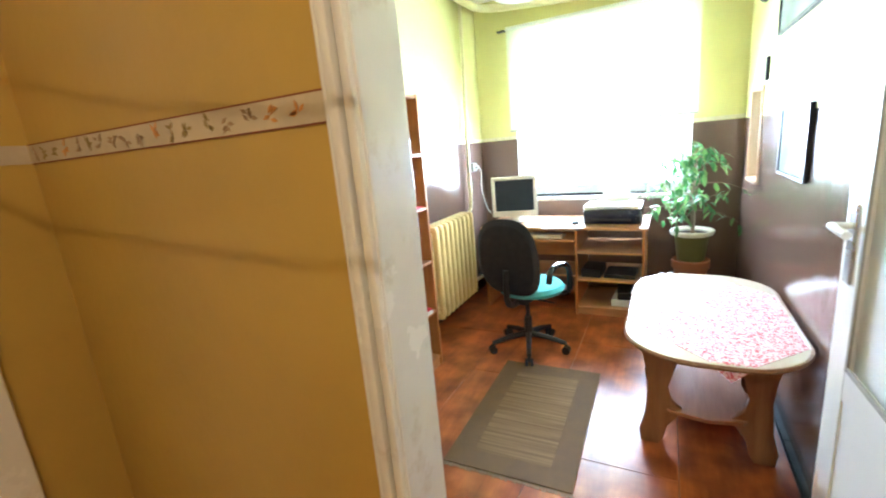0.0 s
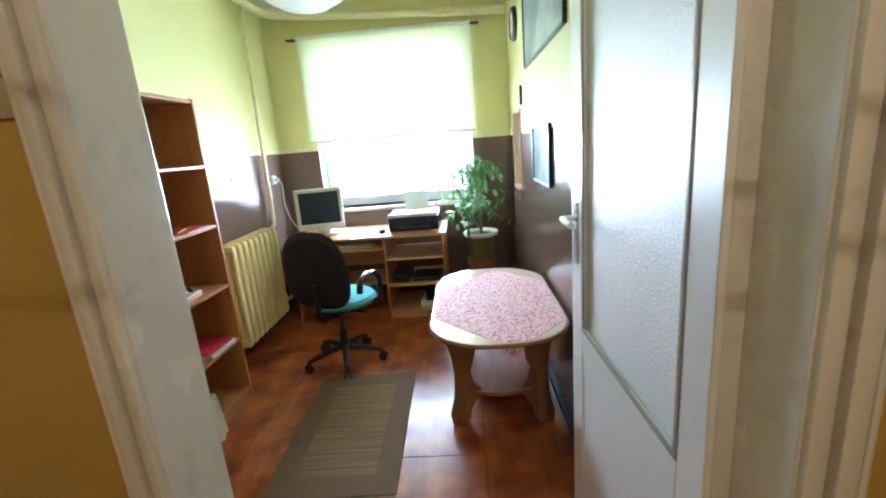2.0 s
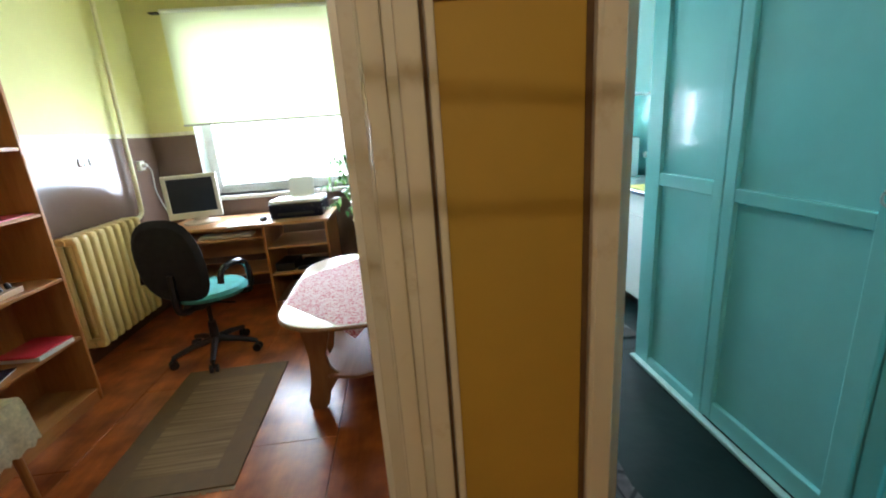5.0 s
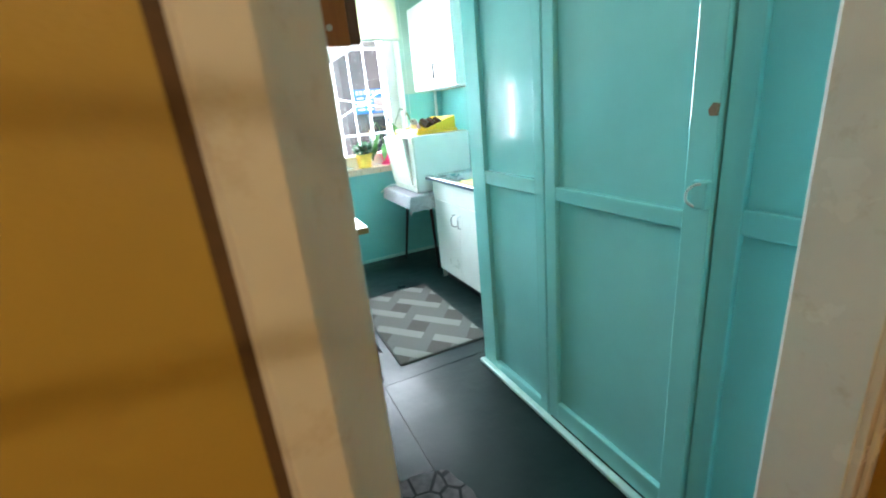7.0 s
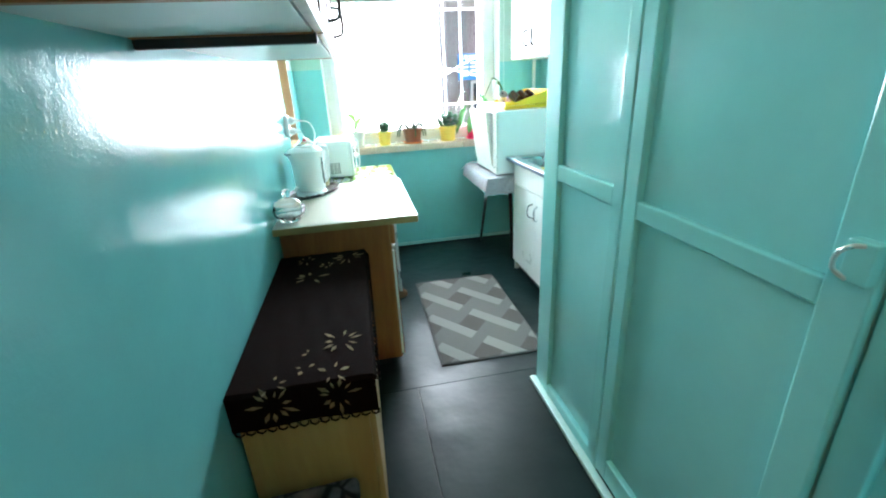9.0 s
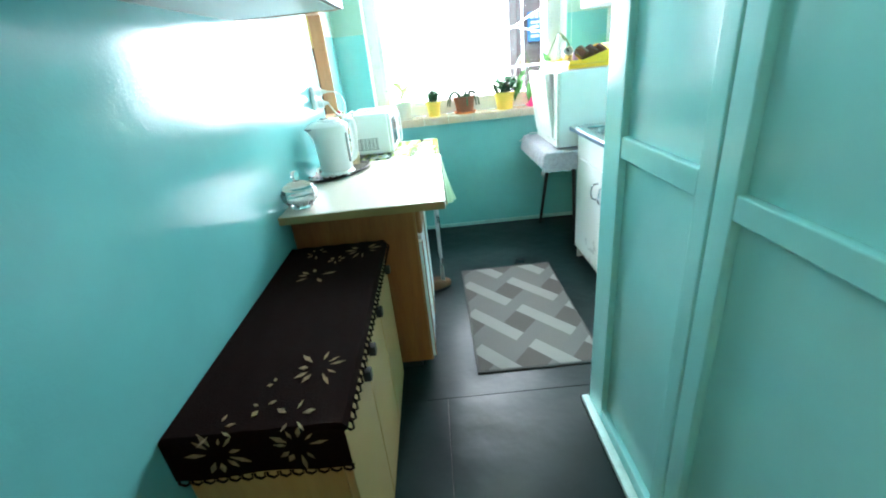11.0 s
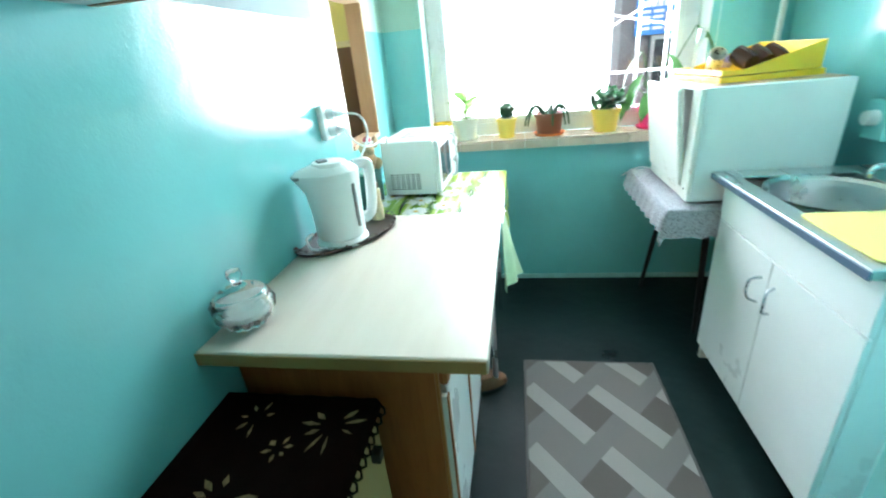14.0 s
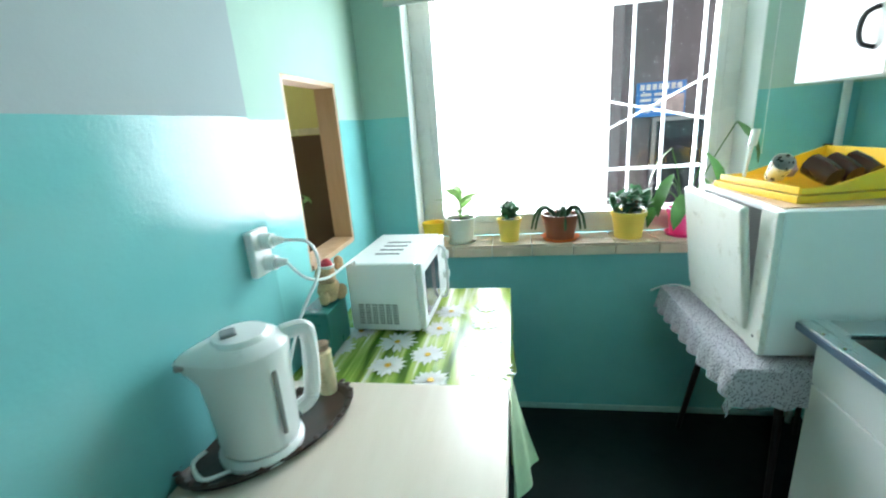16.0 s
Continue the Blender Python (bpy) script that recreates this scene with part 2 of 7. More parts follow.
# same teal as kitchen_paint and the partition, darkened for the dimmer west wall
TEAL_SHADED = (0.165, 0.455, 0.455)
kitchen_paint = two_tone("kitchen_wall_paint", (0.215, 0.56, 0.55), (0.40, 0.58, 0.49), 1.556, 0.13, 0.9, wave=0.13)
office_paint = two_tone("office_wall_paint", (0.150, 0.095, 0.070), (0.72, 0.69, 0.30), 1.505, 0.16, 0.6, wave=0.18)
corridor_paint = paint("corridor_ochre_paint", (0.49, 0.33, 0.065), 0.33, 0.10, 1.6, 0.25, 45)
teal_gloss = paint("teal_gloss_paint", (0.27, 0.67, 0.66), 0.18, 0.07, 2.2, 0.12, 25, coat=0.2)
teal_panel = paint("teal_panel_paint", (0.28, 0.675, 0.67), 0.15, 0.07, 1.8, 0.07, 14, coat=0.2)
white_gloss = paint("white_gloss_paint", (0.74, 0.72, 0.66), 0.25, 0.06, 4, 0.12, 40, dirt=(0.60, 0.54, 0.44))
white_clean = paint("white_lacquer", (0.85, 0.86, 0.85), 0.30, 0.03, 3, 0.04, 80)
ceiling_white = paint("ceiling_white", (0.78, 0.76, 0.68), 0.8, 0.04, 2, 0.2, 90)
plaster_white = paint("window_reveal_white", (0.74, 0.80, 0.77), 0.5, 0.05, 3, 0.15, 60)
upvc = paint("window_frame_white", (0.82, 0.83, 0.82), 0.28, 0.03, 3, 0.02, 60)
pine = wood("orange_wood_veneer", (0.36, 0.135, 0.035), (0.52, 0.23, 0.07), "z", 0.38)
pine_y = wood("orange_wood_shelf", (0.38, 0.15, 0.042), (0.54, 0.25, 0.08), "y", 0.38)
pine_x = wood("orange_wood_desk", (0.42, 0.20, 0.08), (0.62, 0.34, 0.15), "x", 0.33)
cab_brown = wood("brown_cabinet_veneer", (0.29, 0.085, 0.022), (0.42, 0.145, 0.04), "z", 0.45, 12)
board_red = wood("red_brown_floorboard", (0.23, 0.050, 0.012), (0.44, 0.125, 0.032), "y", 0.30, 5.0, 0.08, 0.10)
# worn lighter and darker patches on the floor
fnt = board_red.node_tree
fb = fnt.nodes["Principled BSDF"]
fsrc = fb.inputs["Base Color"].links[0].from_socket
fno = put_node(fnt, "ShaderNodeTexNoise", Scale=5.5, Detail=3.0)
fnt.links.new(coords(fnt), fno.inputs["Vector"])
fmx = fnt.nodes.new("ShaderNodeMix")
fmx.data_type, fmx.blend_type = "RGBA", "MULTIPLY"
fmx.inputs[0].default_value = 1.0
fnt.links.new(fsrc, fmx.inputs[6])
fnt.links.new(ramp(fnt, fno.outputs["Fac"], [(0.36, (0.62, 0.55, 0.5)), (0.52, (1.0, 1.0, 1.0)), (0.66, (1.35, 1.4, 1.3))]), fmx.inputs[7])
fnt.links.new(fmx.outputs[2], fb.inputs["Base Color"])
black_plastic = paint("black_plastic", (0.012, 0.012, 0.014), 0.45, 0.2, 8, 0.1, 120)
dark_metal = paint("dark_metal", (0.03, 0.03, 0.032), 0.4, 0.2, 12, 0.05, 100, metal=0.4)
steel = paint("brushed_steel", (0.62, 0.63, 0.64), 0.28, 0.06, 6, 0.06, 90, metal=1.0, stretch=(1, 0.1, 1))
chrome = paint("chrome", (0.75, 0.76, 0.78), 0.10, 0.03, 6, 0.0, 90, metal=1.0)
pane_glass = glass("window_glass")

# ---- plan ----
WALL_S, WALL_N = 0.855, 0.955      # corridor wall, both faces
FAR = 4.62                          # inside face of the window wall
OUT = 4.98                          # its outer face
OX0, OX1 = -1.60, 0.665             # office
KX0, KX1 = 0.737, 2.80              # kitchen
CEIL = 2.80
OD = (-0.266, 0.592, 0.0, 2.03)       # office doorway
KD = (0.905, 1.690, 0.0, 2.03)       # kitchen doorway
OW = (-1.22, 0.30, 0.92, 2.46)      # office window
KW = (0.955, 2.43, 0.88, 2.42)      # kitchen window

# floors
lino, lnt, lb = nodes_of("dark_green_lino")
lv = coords(lnt)
ln1 = put_node(lnt, "ShaderNodeTexNoise", Scale=2.2, Detail=7.0, Roughness=0.65)
ln2 = put_node(lnt, "ShaderNodeTexNoise", Scale=5.0, Detail=3.0, Roughness=0.5)
lnt.links.new(lv, ln1.inputs["Vector"])
lnt.links.new(lv, ln2.inputs["Vector"])
lnt.links.new(ramp(lnt, ln1.outputs["Fac"], [(0.32, (0.003, 0.009, 0.009)), (0.7, (0.006, 0.019, 0.018))]), lb.inputs["Base Color"])
lnt.links.new(ramp(lnt, ln1.outputs["Fac"], [(0.3, (0.26, 0.26, 0.26)), (0.7, (0.44, 0.44, 0.44))]), lb.inputs["Roughness"])
lb.inputs["Specular IOR Level"].default_value = 0.22
lbp = put_node(lnt, "ShaderNodeBump", Strength=0.35, Distance=0.016)
lnt.links.new(ln2.outputs["Fac"], lbp.inputs["Height"])
lnt.links.new(lbp.outputs["Normal"], lb.inputs["Normal"])

setting("floor_corridor", box(-1.5, 3.2, -1.1, WALL_N - 0.05, -0.10, -0.004), board_red, "dark red-brown painted corridor floor")
kitchen_floor = setting("floor_kitchen", box(KX0 - 0.1, KX1, WALL_N - 0.05, FAR, -0.10, -0.004), dark_metal, "worn dark green sheet lino floor")
office_floor = setting("floor_office", box(OX0, KX0 - 0.1, WALL_N - 0.05, FAR, -0.10, -0.016), dark_metal, "red-brown painted board floor")
setting("ceiling_office", box(OX0 - 0.1, KX0 - 0.05, WALL_N - 0.05, FAR, CEIL, CEIL + 0.1), ceiling_white, "pale cream painted ceiling")
setting("ceiling_kitchen", box(KX0 - 0.05, KX1 + 0.1, WALL_N - 0.05, FAR, CEIL, CEIL + 0.1), ceiling_white, "white painted ceiling")
setting("ceiling_corridor", box(-1.5, 3.2, -1.2, WALL_N - 0.05, CEIL, CEIL + 0.1), ceiling_white, "white painted ceiling")

# walls
mid = WALL_N - 0.05
wall_along_x("wall_corridor", WALL_S, mid, -1.42, 3.2, -0.05, CEIL, [OD, KD], corridor_paint, "glossy ochre painted corridor wall")
wall_along_x("wall_office_south", mid, WALL_N, OX0, KX0 - 0.05, -0.05, CEIL, [OD], office_paint, "brown and yellow painted wall")
wall_along_x("wall_kitchen_south", mid, WALL_N, KX0 - 0.05, KX1, -0.05, CEIL, [KD], kitchen_paint, "two-tone teal painted wall")
wall_along_x("wall_office_north", FAR, OUT, OX0 - 0.1, KX0 - 0.05, -0.1, CEIL, [OW], office_paint, "brown and yellow painted window wall")
wall_along_x("wall_kitchen_north", FAR, OUT, KX0 - 0.05, KX1 + 0.1, -0.1, CEIL, [KW], kitchen_paint, "two-tone teal painted window wall")
HATCH = (3.885, 4.313, 1.05, 1.692)
hm = (OX1 + KX0) / 2
wall_along_y("wall_office_east", OX1, hm, WALL_N, FAR, -0.05, CEIL, [HATCH], office_paint, "glossy brown wall, yellow above")
wall_along_y("wall_kitchen_west", hm, KX0, WALL_N, FAR, -0.05, CEIL, [HATCH], kitchen_paint, "glossy teal wall, pale above")
wall_along_y("wall_office_west", OX0 - 0.1, OX0, WALL_N - 0.05, FAR, -0.05, CEIL, [], office_paint, "glossy brown wall, yellow above")
wall_along_y("wall_kitchen_east", KX1, KX1 + 0.1, WALL_N - 0.05, FAR, -0.05, CEIL, [], kitchen_paint, "glossy teal wall, pale above")
wall_along_y("wall_corridor_west", -1.42, -1.32, -1.1, WALL_S, -0.05, CEIL, [], corridor_paint, "glossy ochre painted corridor wall")
wall_along_y("wall_corridor_east", 3.1, 3.2, -1.1, WALL_S, -0.05, CEIL, [], corridor_paint, "glossy ochre painted corridor wall")
wall_along_x("wall_corridor_south", -1.2, -1.1, -1.42, 3.2, -0.05, CEIL, [], corridor_paint, "glossy ochre painted corridor wall")


def door_frame(name, x0, x1, top, widths, label, sides=(-1, 1)):
    """Jambs, head and a stepped casing on the corridor side."""
    root = tagged(new(name), label, "", "", "structure")
    for side, x in ((-1, x0), (1, x1)):
        if side not in sides:
            continue
        w = widths[0] if side < 0 else widths[1]
        a, b = (x - 0.016, x + 0.004) if side < 0 else (x - 0.004, x + 0.016)
        part("jamb", box(a, b, WALL_S - 0.012, WALL_N + 0.012, 0, top, 0.003), white_gloss, root)
        a, b = (x - w, x) if side < 0 else (x, x + w)
        cas = [box(a, b, WALL_S - 0.008, WALL_S + 0.002, 0, top + w, 0.002),
               box(x - 0.80 * w if side < 0 else x + 0.46 * w, x - 0.46 * w if side < 0 else x + 0.80 * w, WALL_S - 0.026, WALL_S - 0.006, 0, top + 0.45 * w, 0.004),
               box(x - 0.30 * w if side < 0 else x, x if side < 0 else x + 0.30 * w, WALL_S - 0.024, WALL_S - 0.006, 0, top + 0.3 * w, 0.004),
               box(a, a + 0.13 * w, WALL_S - 0.020, WALL_S - 0.006, 0, top + w, 0.003) if side < 0 else box(b - 0.13 * w, b, WALL_S - 0.020, WALL_S - 0.006, 0, top + w, 0.003)]
        part("casing", merge(*cas), white_gloss, root)
        c0, c1 = (x - 0.06, x + 0.002) if side < 0 else (x - 0.002, x + 0.06)
        part("casing", box(c0, c1, WALL_N - 0.002, WALL_N + 0.016, 0, top + 0.05, 0.004), white_gloss, root)
    part("head", box(x0 + 0.004, x1 - 0.004, WALL_S - 0.012, WALL_N + 0.012, top - 0.016, top + 0.004, 0.003), white_gloss, root)
    part("head_casing", box(x0, x1, WALL_S - 0.02, WALL_S + 0.002, top, top + 0.08, 0.004), white_gloss, root)
    part("head_casing", box(x0 + 0.002, x1 - 0.002, WALL_N - 0.002, WALL_N + 0.016, top - 0.01, top + 0.05, 0.004), white_gloss, root)
    return root


office_frame = door_frame("door_frame_office", OD[0], OD[1], 2.03, (0.056, 0.085), "cream-white gloss painted door frame with moulded casing")
part("rebate", box(OD[1] - 0.034, OD[1] + 0.016, WALL_N + 0.0165, 0.966, 0.0, 2.0, 0.003), white_gloss, office_frame)
kitchen_frame = door_frame("door_frame_kitchen", KD[0], KD[1], 2.03, (0.064, 0.08), "cream-white gloss painted door frame with moulded casing", (1,))
# the deep splayed side of the kitchen door frame
splay = [(0.869, 0.856), (0.869, 0.844), (0.874, 0.839), (0.904, 0.841), (0.911, 0.848), (0.917, 0.860), (0.926, 0.868), (0.934, 0.882), (0.944, 0.890), (0.950, 0.900),
         (0.950, 0.966), (0.946, 0.971), (0.85, 0.971), (0.85, 0.956), (0.906, 0.955), (0.906, 0.856)]
part("splayed_casing", prism(splay, 0.0, 2.09), white_gloss, kitchen_frame)
old_dirt = paint("brown_joint_dirt", (0.11, 0.062, 0.028), 0.8, 0.3, 30, 0.4, 80)
part("joint", box(0.860, 0.869, WALL_S - 0.002, WALL_S + 0.001, 0.0, 2.09), old_dirt, kitchen_frame, "dark dirty joint beside the casing")
part("joint", box(OD[1] + 0.0685, OD[1] + 0.0735, WALL_S - 0.010, WALL_S - 0.008, 0.0, 2.09), old_dirt, office_frame, "dark dirty groove in the casing")

# ---- outside ----
sky_glow = glow("bright_sky", (1.0, 1.0, 1.0), 4.0)
setting("backdrop_sky", box(-30, 40, 25, 25.2, -8, 30), sky_glow, "white overcast sky")
asphalt = paint("outdoor_paving", (0.66, 0.65, 0.63), 0.9, 0.10, 0.6, 0.3, 20)
setting("ground", box(-30, 40, OUT, 25, -6.4, -6.0), asphalt, "grey paved yard outside")

# ---- windows ----


def window(name, hole, y, label, frame_w, mullions, sill_mat):
    x0, x1, z0, z1 = hole
    root = tagged(new(name), label, "", "", "structure")
    w = frame_w
    part("window_frame", merge(box(x0, x0 + w, y, y + 0.07, z0, z1, 0.006), box(x1 - w, x1, y, y + 0.07, z0, z1, 0.006),
                               box(x0 + w, x1 - w, y, y + 0.07, z0, z0 + w, 0.006), box(x0 + w, x1 - w, y, y + 0.07, z1 - w, z1, 0.006),
                               *[box(m - 0.045, m + 0.045, y + 0.001, y + 0.069, z0 + w, z1 - w, 0.006) for m in mullions]), upvc, root)
    xs = [x0 + w, *mullions, x1 - w]
    for i, (a, b) in enumerate(zip(xs, xs[1:])):
        a += 0.045 if i else 0
        b -= 0.045 if i < len(xs) - 2 else 0
        s = 0.035
        part("sash", merge(box(a, a + s, y - 0.012, y + 0.05, z0 + w, z1 - w, 0.004), box(b - s, b, y - 0.012, y + 0.05, z0 + w, z1 - w, 0.004),
                           box(a + s, b - s, y - 0.012, y + 0.05, z0 + w, z0 + w + s, 0.004), box(a + s, b - s, y - 0.012, y + 0.05, z1 - w - s, z1 - w, 0.004)), upvc, root)
        g = part("pane", box(a + s, b - s, y + 0.018, y + 0.022, z0 + w + s, z1 - w - s), pane_glass, root)
        g.visible_shadow = False
    return root


window("window_office", OW, 4.80, "white window with bright panes behind a roller blind", 0.06, [], upvc)
window("window_kitchen", (KW[0], KW[1], 0.93, KW[3]), 4.78, "white plastic kitchen window letting in bright daylight", 0.075, [], upvc)
# pale paint inside the kitchen window recess
setting("reveal_kitchen", merge(box(KW[0] - 0.001, KW[0] + 0.004, FAR + 0.004, 4.78, 0.932, KW[3]), box(KW[1] - 0.004, KW[1] + 0.001, FAR + 0.004, 4.78, 0.932, KW[3])), plaster_white, "white painted window reveal")
setting("reveal_office", merge(box(OW[0] - 0.001, OW[0] + 0.004, FAR + 0.004, 4.80, OW[2] + 0.004, OW[3]), box(OW[1] - 0.004, OW[1] + 0.001, FAR + 0.004, 4.80, OW[2] + 0.004, OW[3])), plaster_white, "white painted window reveal")
tile_beige = paint("beige_sill_tile", (0.62, 0.50, 0.38), 0.25, 0.10, 9, 0.08, 40)
setting("windowsill_office", merge(box(OW[0] - 0.05, OW[1] + 0.05, 4.555, 4.80, 0.885, 0.92, 0.006)), white_gloss, "white painted window sill")

# ---- teal partition in the kitchen ----
PX = 1.945
partition = tagged(new("partition_wall"), "teal gloss painted plank partition with framed panels", "", "", "structure")
part("panel", box(PX, PX + 0.025, 1.93, 2.49, 0.02, CEIL), teal_panel, partition)
part("stile", box(PX - 0.022, PX + 0.03, 2.375, 2.50, 0.0, CEIL, 0.004), teal_gloss, partition)
part("stile", box(PX - 0.022, PX + 0.002, 1.935, 1.99, 0.0, CEIL, 0.004), teal_gloss, partition)
part("rail", box(PX - 0.020, PX + 0.002, 1.99, 2.375, 1.042, 1.105, 0.004), teal_gloss, partition)
part("rail", box(PX - 0.020, PX + 0.002, 1.99, 2.375, 0.0, 0.06, 0.004), teal_gloss, partition)
part("end_board", box(PX + 0.03, KX1, 2.46, 2.495, 0.0, CEIL, 0.003), teal_gloss, partition)
part("skirting", box(PX - 0.055, PX - 0.022, 0.97, 2.505, 0.0, 0.022, 0.006), paint("worn_pale_teal", (0.42, 0.66, 0.62), 0.4, 0.15, 14, 0.4, 40), partition, "chipped pale teal floor strip")
part("panel", box(PX + 0.012, PX + 0.03, WALL_N, 1.268, 0.0, CEIL), teal_panel, partition)
part("stile", box(PX - 0.008, PX + 0.014, 1.205, 1.268, 0.0, CEIL, 0.004), teal_gloss, partition)
part("stile", box(PX - 0.008, PX + 0.014, WALL_N + 0.001, 1.0, 0.0, CEIL, 0.004), teal_gloss, partition)
part("rail", box(PX - 0.006, PX + 0.014, 1.0, 1.205, 1.048, 1.112, 0.004), teal_gloss, partition)
part("rail", box(PX - 0.006, PX + 0.014, 1.0, 1.205, 0.0, 0.09, 0.004), teal_gloss, partition)
part("header", box(PX, PX + 0.025, 1.272, 1.93, 2.10, CEIL, 0.003), teal_gloss, partition)

teal_door = tagged(new("door_closet"), "closed teal painted closet door with raised rails", "", "", "structure")
part("door_panel", box(PX, PX + 0.025, 1.275, 1.928, 0.025, 2.095), teal_panel, teal_door)
for a, b, c, d in ((1.868, 1.928, 0.025, 2.095), (1.275, 1.350, 0.025, 2.095)):
    part("stile", box(PX - 0.022, PX + 0.002, a, b, c, d, 0.004), teal_gloss, teal_door)
for c, d in ((1.036, 1.088), (0.025, 0.118), (2.0, 2.095)):
    part("rail", box(PX - 0.021, PX + 0.002, 1.350, 1.868, c, d, 0.004), teal_gloss, teal_door)
part("latch_plate", box(PX - 0.044, PX - 0.020, 1.274, 1.316, 1.106, 1.176, 0.003), teal_gloss, teal_door, "painted-over latch plate")
part("pull_handle", tube(smooth_path([(PX - 0.042, 1.290, 1.170), (PX - 0.050, 1.304, 1.166), (PX - 0.054, 1.318, 1.150), (PX - 0.054, 1.318, 1.125), (PX - 0.042, 1.304, 1.110)]), 0.004), paint("dull_silver", (0.55, 0.62, 0.60), 0.3, 0.1, 20, 0.1, 80, metal=0.8), teal_door, "dull metal pull handle")
part("turn_button", prism([(-0.018, -0.012), (0.018, -0.016), (0.022, 0.003), (0.0, 0.018), (-0.018, 0.011)], 0, 0.012, 0.002), wood("worn_wood_scrap", (0.12, 0.08, 0.05), (0.34, 0.24, 0.15), "x", 0.7), teal_door, "bare wooden turn button").matrix_local = pose(PX - 0.023, 1.285, 1.345, 0, -90, 0) @ Matrix.Scale(0.75, 4)

# ---- more materials ----
fabric_teal = paint("teal_seat_fabric", (0.10, 0.42, 0.42), 0.9, 0.15, 20, 0.5, 300)
fabric_black = paint("black_seat_fabric", (0.014, 0.014, 0.018), 0.85, 0.2, 20, 0.4, 300)
beige_plastic = paint("beige_plastic", (0.66, 0.63, 0.54), 0.4, 0.05, 4, 0.05, 200)
cream_enamel = paint("cream_enamel", (0.70, 0.55, 0.24), 0.35, 0.07, 5, 0.1, 60)
cream_pipe = paint("cream_pipe_paint", (0.74, 0.68, 0.42), 0.35, 0.05, 6, 0.1, 60)
screen_dark = paint("dark_screen", (0.035, 0.042, 0.052), 0.12, 0.1, 3, 0.0, 10)
white_plastic = paint("white_plastic", (0.83, 0.85, 0.84), 0.32, 0.03, 5, 0.04, 150)
paper_white = paint("paper_white", (0.82, 0.82, 0.80), 0.7, 0.03, 9, 0.05, 80)
red_card = paint("red_card", (0.60, 0.03, 0.05), 0.4, 0.1, 9, 0.05, 80)
blue_card = paint("navy_cover", (0.015, 0.02, 0.07), 0.25, 0.5, 14, 0.05, 80)
yellow_plastic = paint("yellow_plastic", (0.95, 0.62, 0.03), 0.35, 0.05, 6, 0.05, 90)
yellow_pot = paint("yellow_pot_plastic", (0.85, 0.60, 0.10), 0.4, 0.06, 8, 0.08, 90)
brown_pot = paint("brown_pot_plastic", (0.24, 0.075, 0.035), 0.45, 0.1, 8, 0.08, 90)
orange_pot = paint("orange_pot_plastic", (0.72, 0.20, 0.05), 0.45, 0.08, 8, 0.08, 90)
pink_pot = paint("pink_pot_plastic", (0.85, 0.05, 0.25), 0.4, 0.06, 8, 0.08, 90)
white_pot = paint("cream_pot_plastic", (0.74, 0.72, 0.62), 0.4, 0.05, 8, 0.08, 90)
green_pot = paint("olive_pot_plastic", (0.15, 0.15, 0.05), 0.4, 0.08, 8, 0.08, 90)
terracotta = paint("terracotta", (0.36, 0.13, 0.055), 0.7, 0.12, 8, 0.2, 60)
soil = paint("potting_soil", (0.035, 0.022, 0.014), 0.95, 0.4, 30, 0.8, 90)


def leafy(name, col):
    """Leaf: glossy on top, some light shines through."""
    m = paint(name, col, 0.35, 0.35, 18, 0.1, 60)
    nt = m.node_tree
    t = nt.nodes.new("ShaderNodeBsdfTranslucent")
    t.inputs["Color"].default_value = (*mul(col, 1.7), 1)
    mx = nt.nodes.new("ShaderNodeMixShader")
    mx.inputs[0].default_value = 0.24
    nt.links.new(nt.nodes["Principled BSDF"].outputs[0], mx.inputs[1])
    nt.links.new(t.outputs[0], mx.inputs[2])
    nt.links.new(mx.outputs[0], nt.nodes["Material Output"].inputs["Surface"])
    return m


leaf_green = leafy("leaf_green", (0.055, 0.15, 0.04))
leaf_dark = leafy("leaf_dark_green", (0.035, 0.10, 0.045))
leaf_lime = leafy("leaf_lime_green", (0.17, 0.30, 0.08))
bark = paint("pale_bark", (0.26, 0.19, 0.12), 0.85, 0.25, 24, 0.5, 60)
cream_panel = paint("cream_cabinet_front", (0.54, 0.34, 0.135), 0.35, 0.05, 3, 0.05, 60)
worktop_mat = wood("cream_laminate_worktop", (0.65, 0.56, 0.47), (0.72, 0.64, 0.55), "y", 0.30, 4.0, 0.15, 0.01)
worktop_edge = paint("olive_worktop_edge", (0.38, 0.24, 0.09), 0.4, 0.1, 8, 0.05, 60)
lace_white = paint("white_lace_cloth", (0.70, 0.68, 0.66), 0.9, 0.1, 40, 0.8, 160)
wood_pale = wood("pale_wood_lining", (0.46, 0.28, 0.15), (0.62, 0.42, 0.26), "z", 0.45, 7)
blind_fabric, bnt, bb = nodes_of("roller_blind_fabric")
bt = bnt.nodes.new("ShaderNodeBsdfTranslucent")
bt.inputs["Color"].default_value = (0.66, 0.68, 0.52, 1)
bmx = bnt.nodes.new("ShaderNodeMixShader")
bmx.inputs[0].default_value = 0.65
bw = put_node(bnt, "ShaderNodeTexWave", Scale=90.0, Distortion=1.5, Detail=2.0)
bnt.links.new(coords(bnt), bw.inputs["Vector"])
bnt.links.new(ramp(bnt, bw.outputs["Color"], [(0.0, (0.74, 0.76, 0.62)), (1.0, (0.82, 0.83, 0.70))]), bb.inputs["Base Color"])
bb.inputs["Roughness"].default_value = 0.9
bnt.links.new(bb.outputs[0], bmx.inputs[1])
bnt.links.new(bt.outputs[0], bmx.inputs[2])
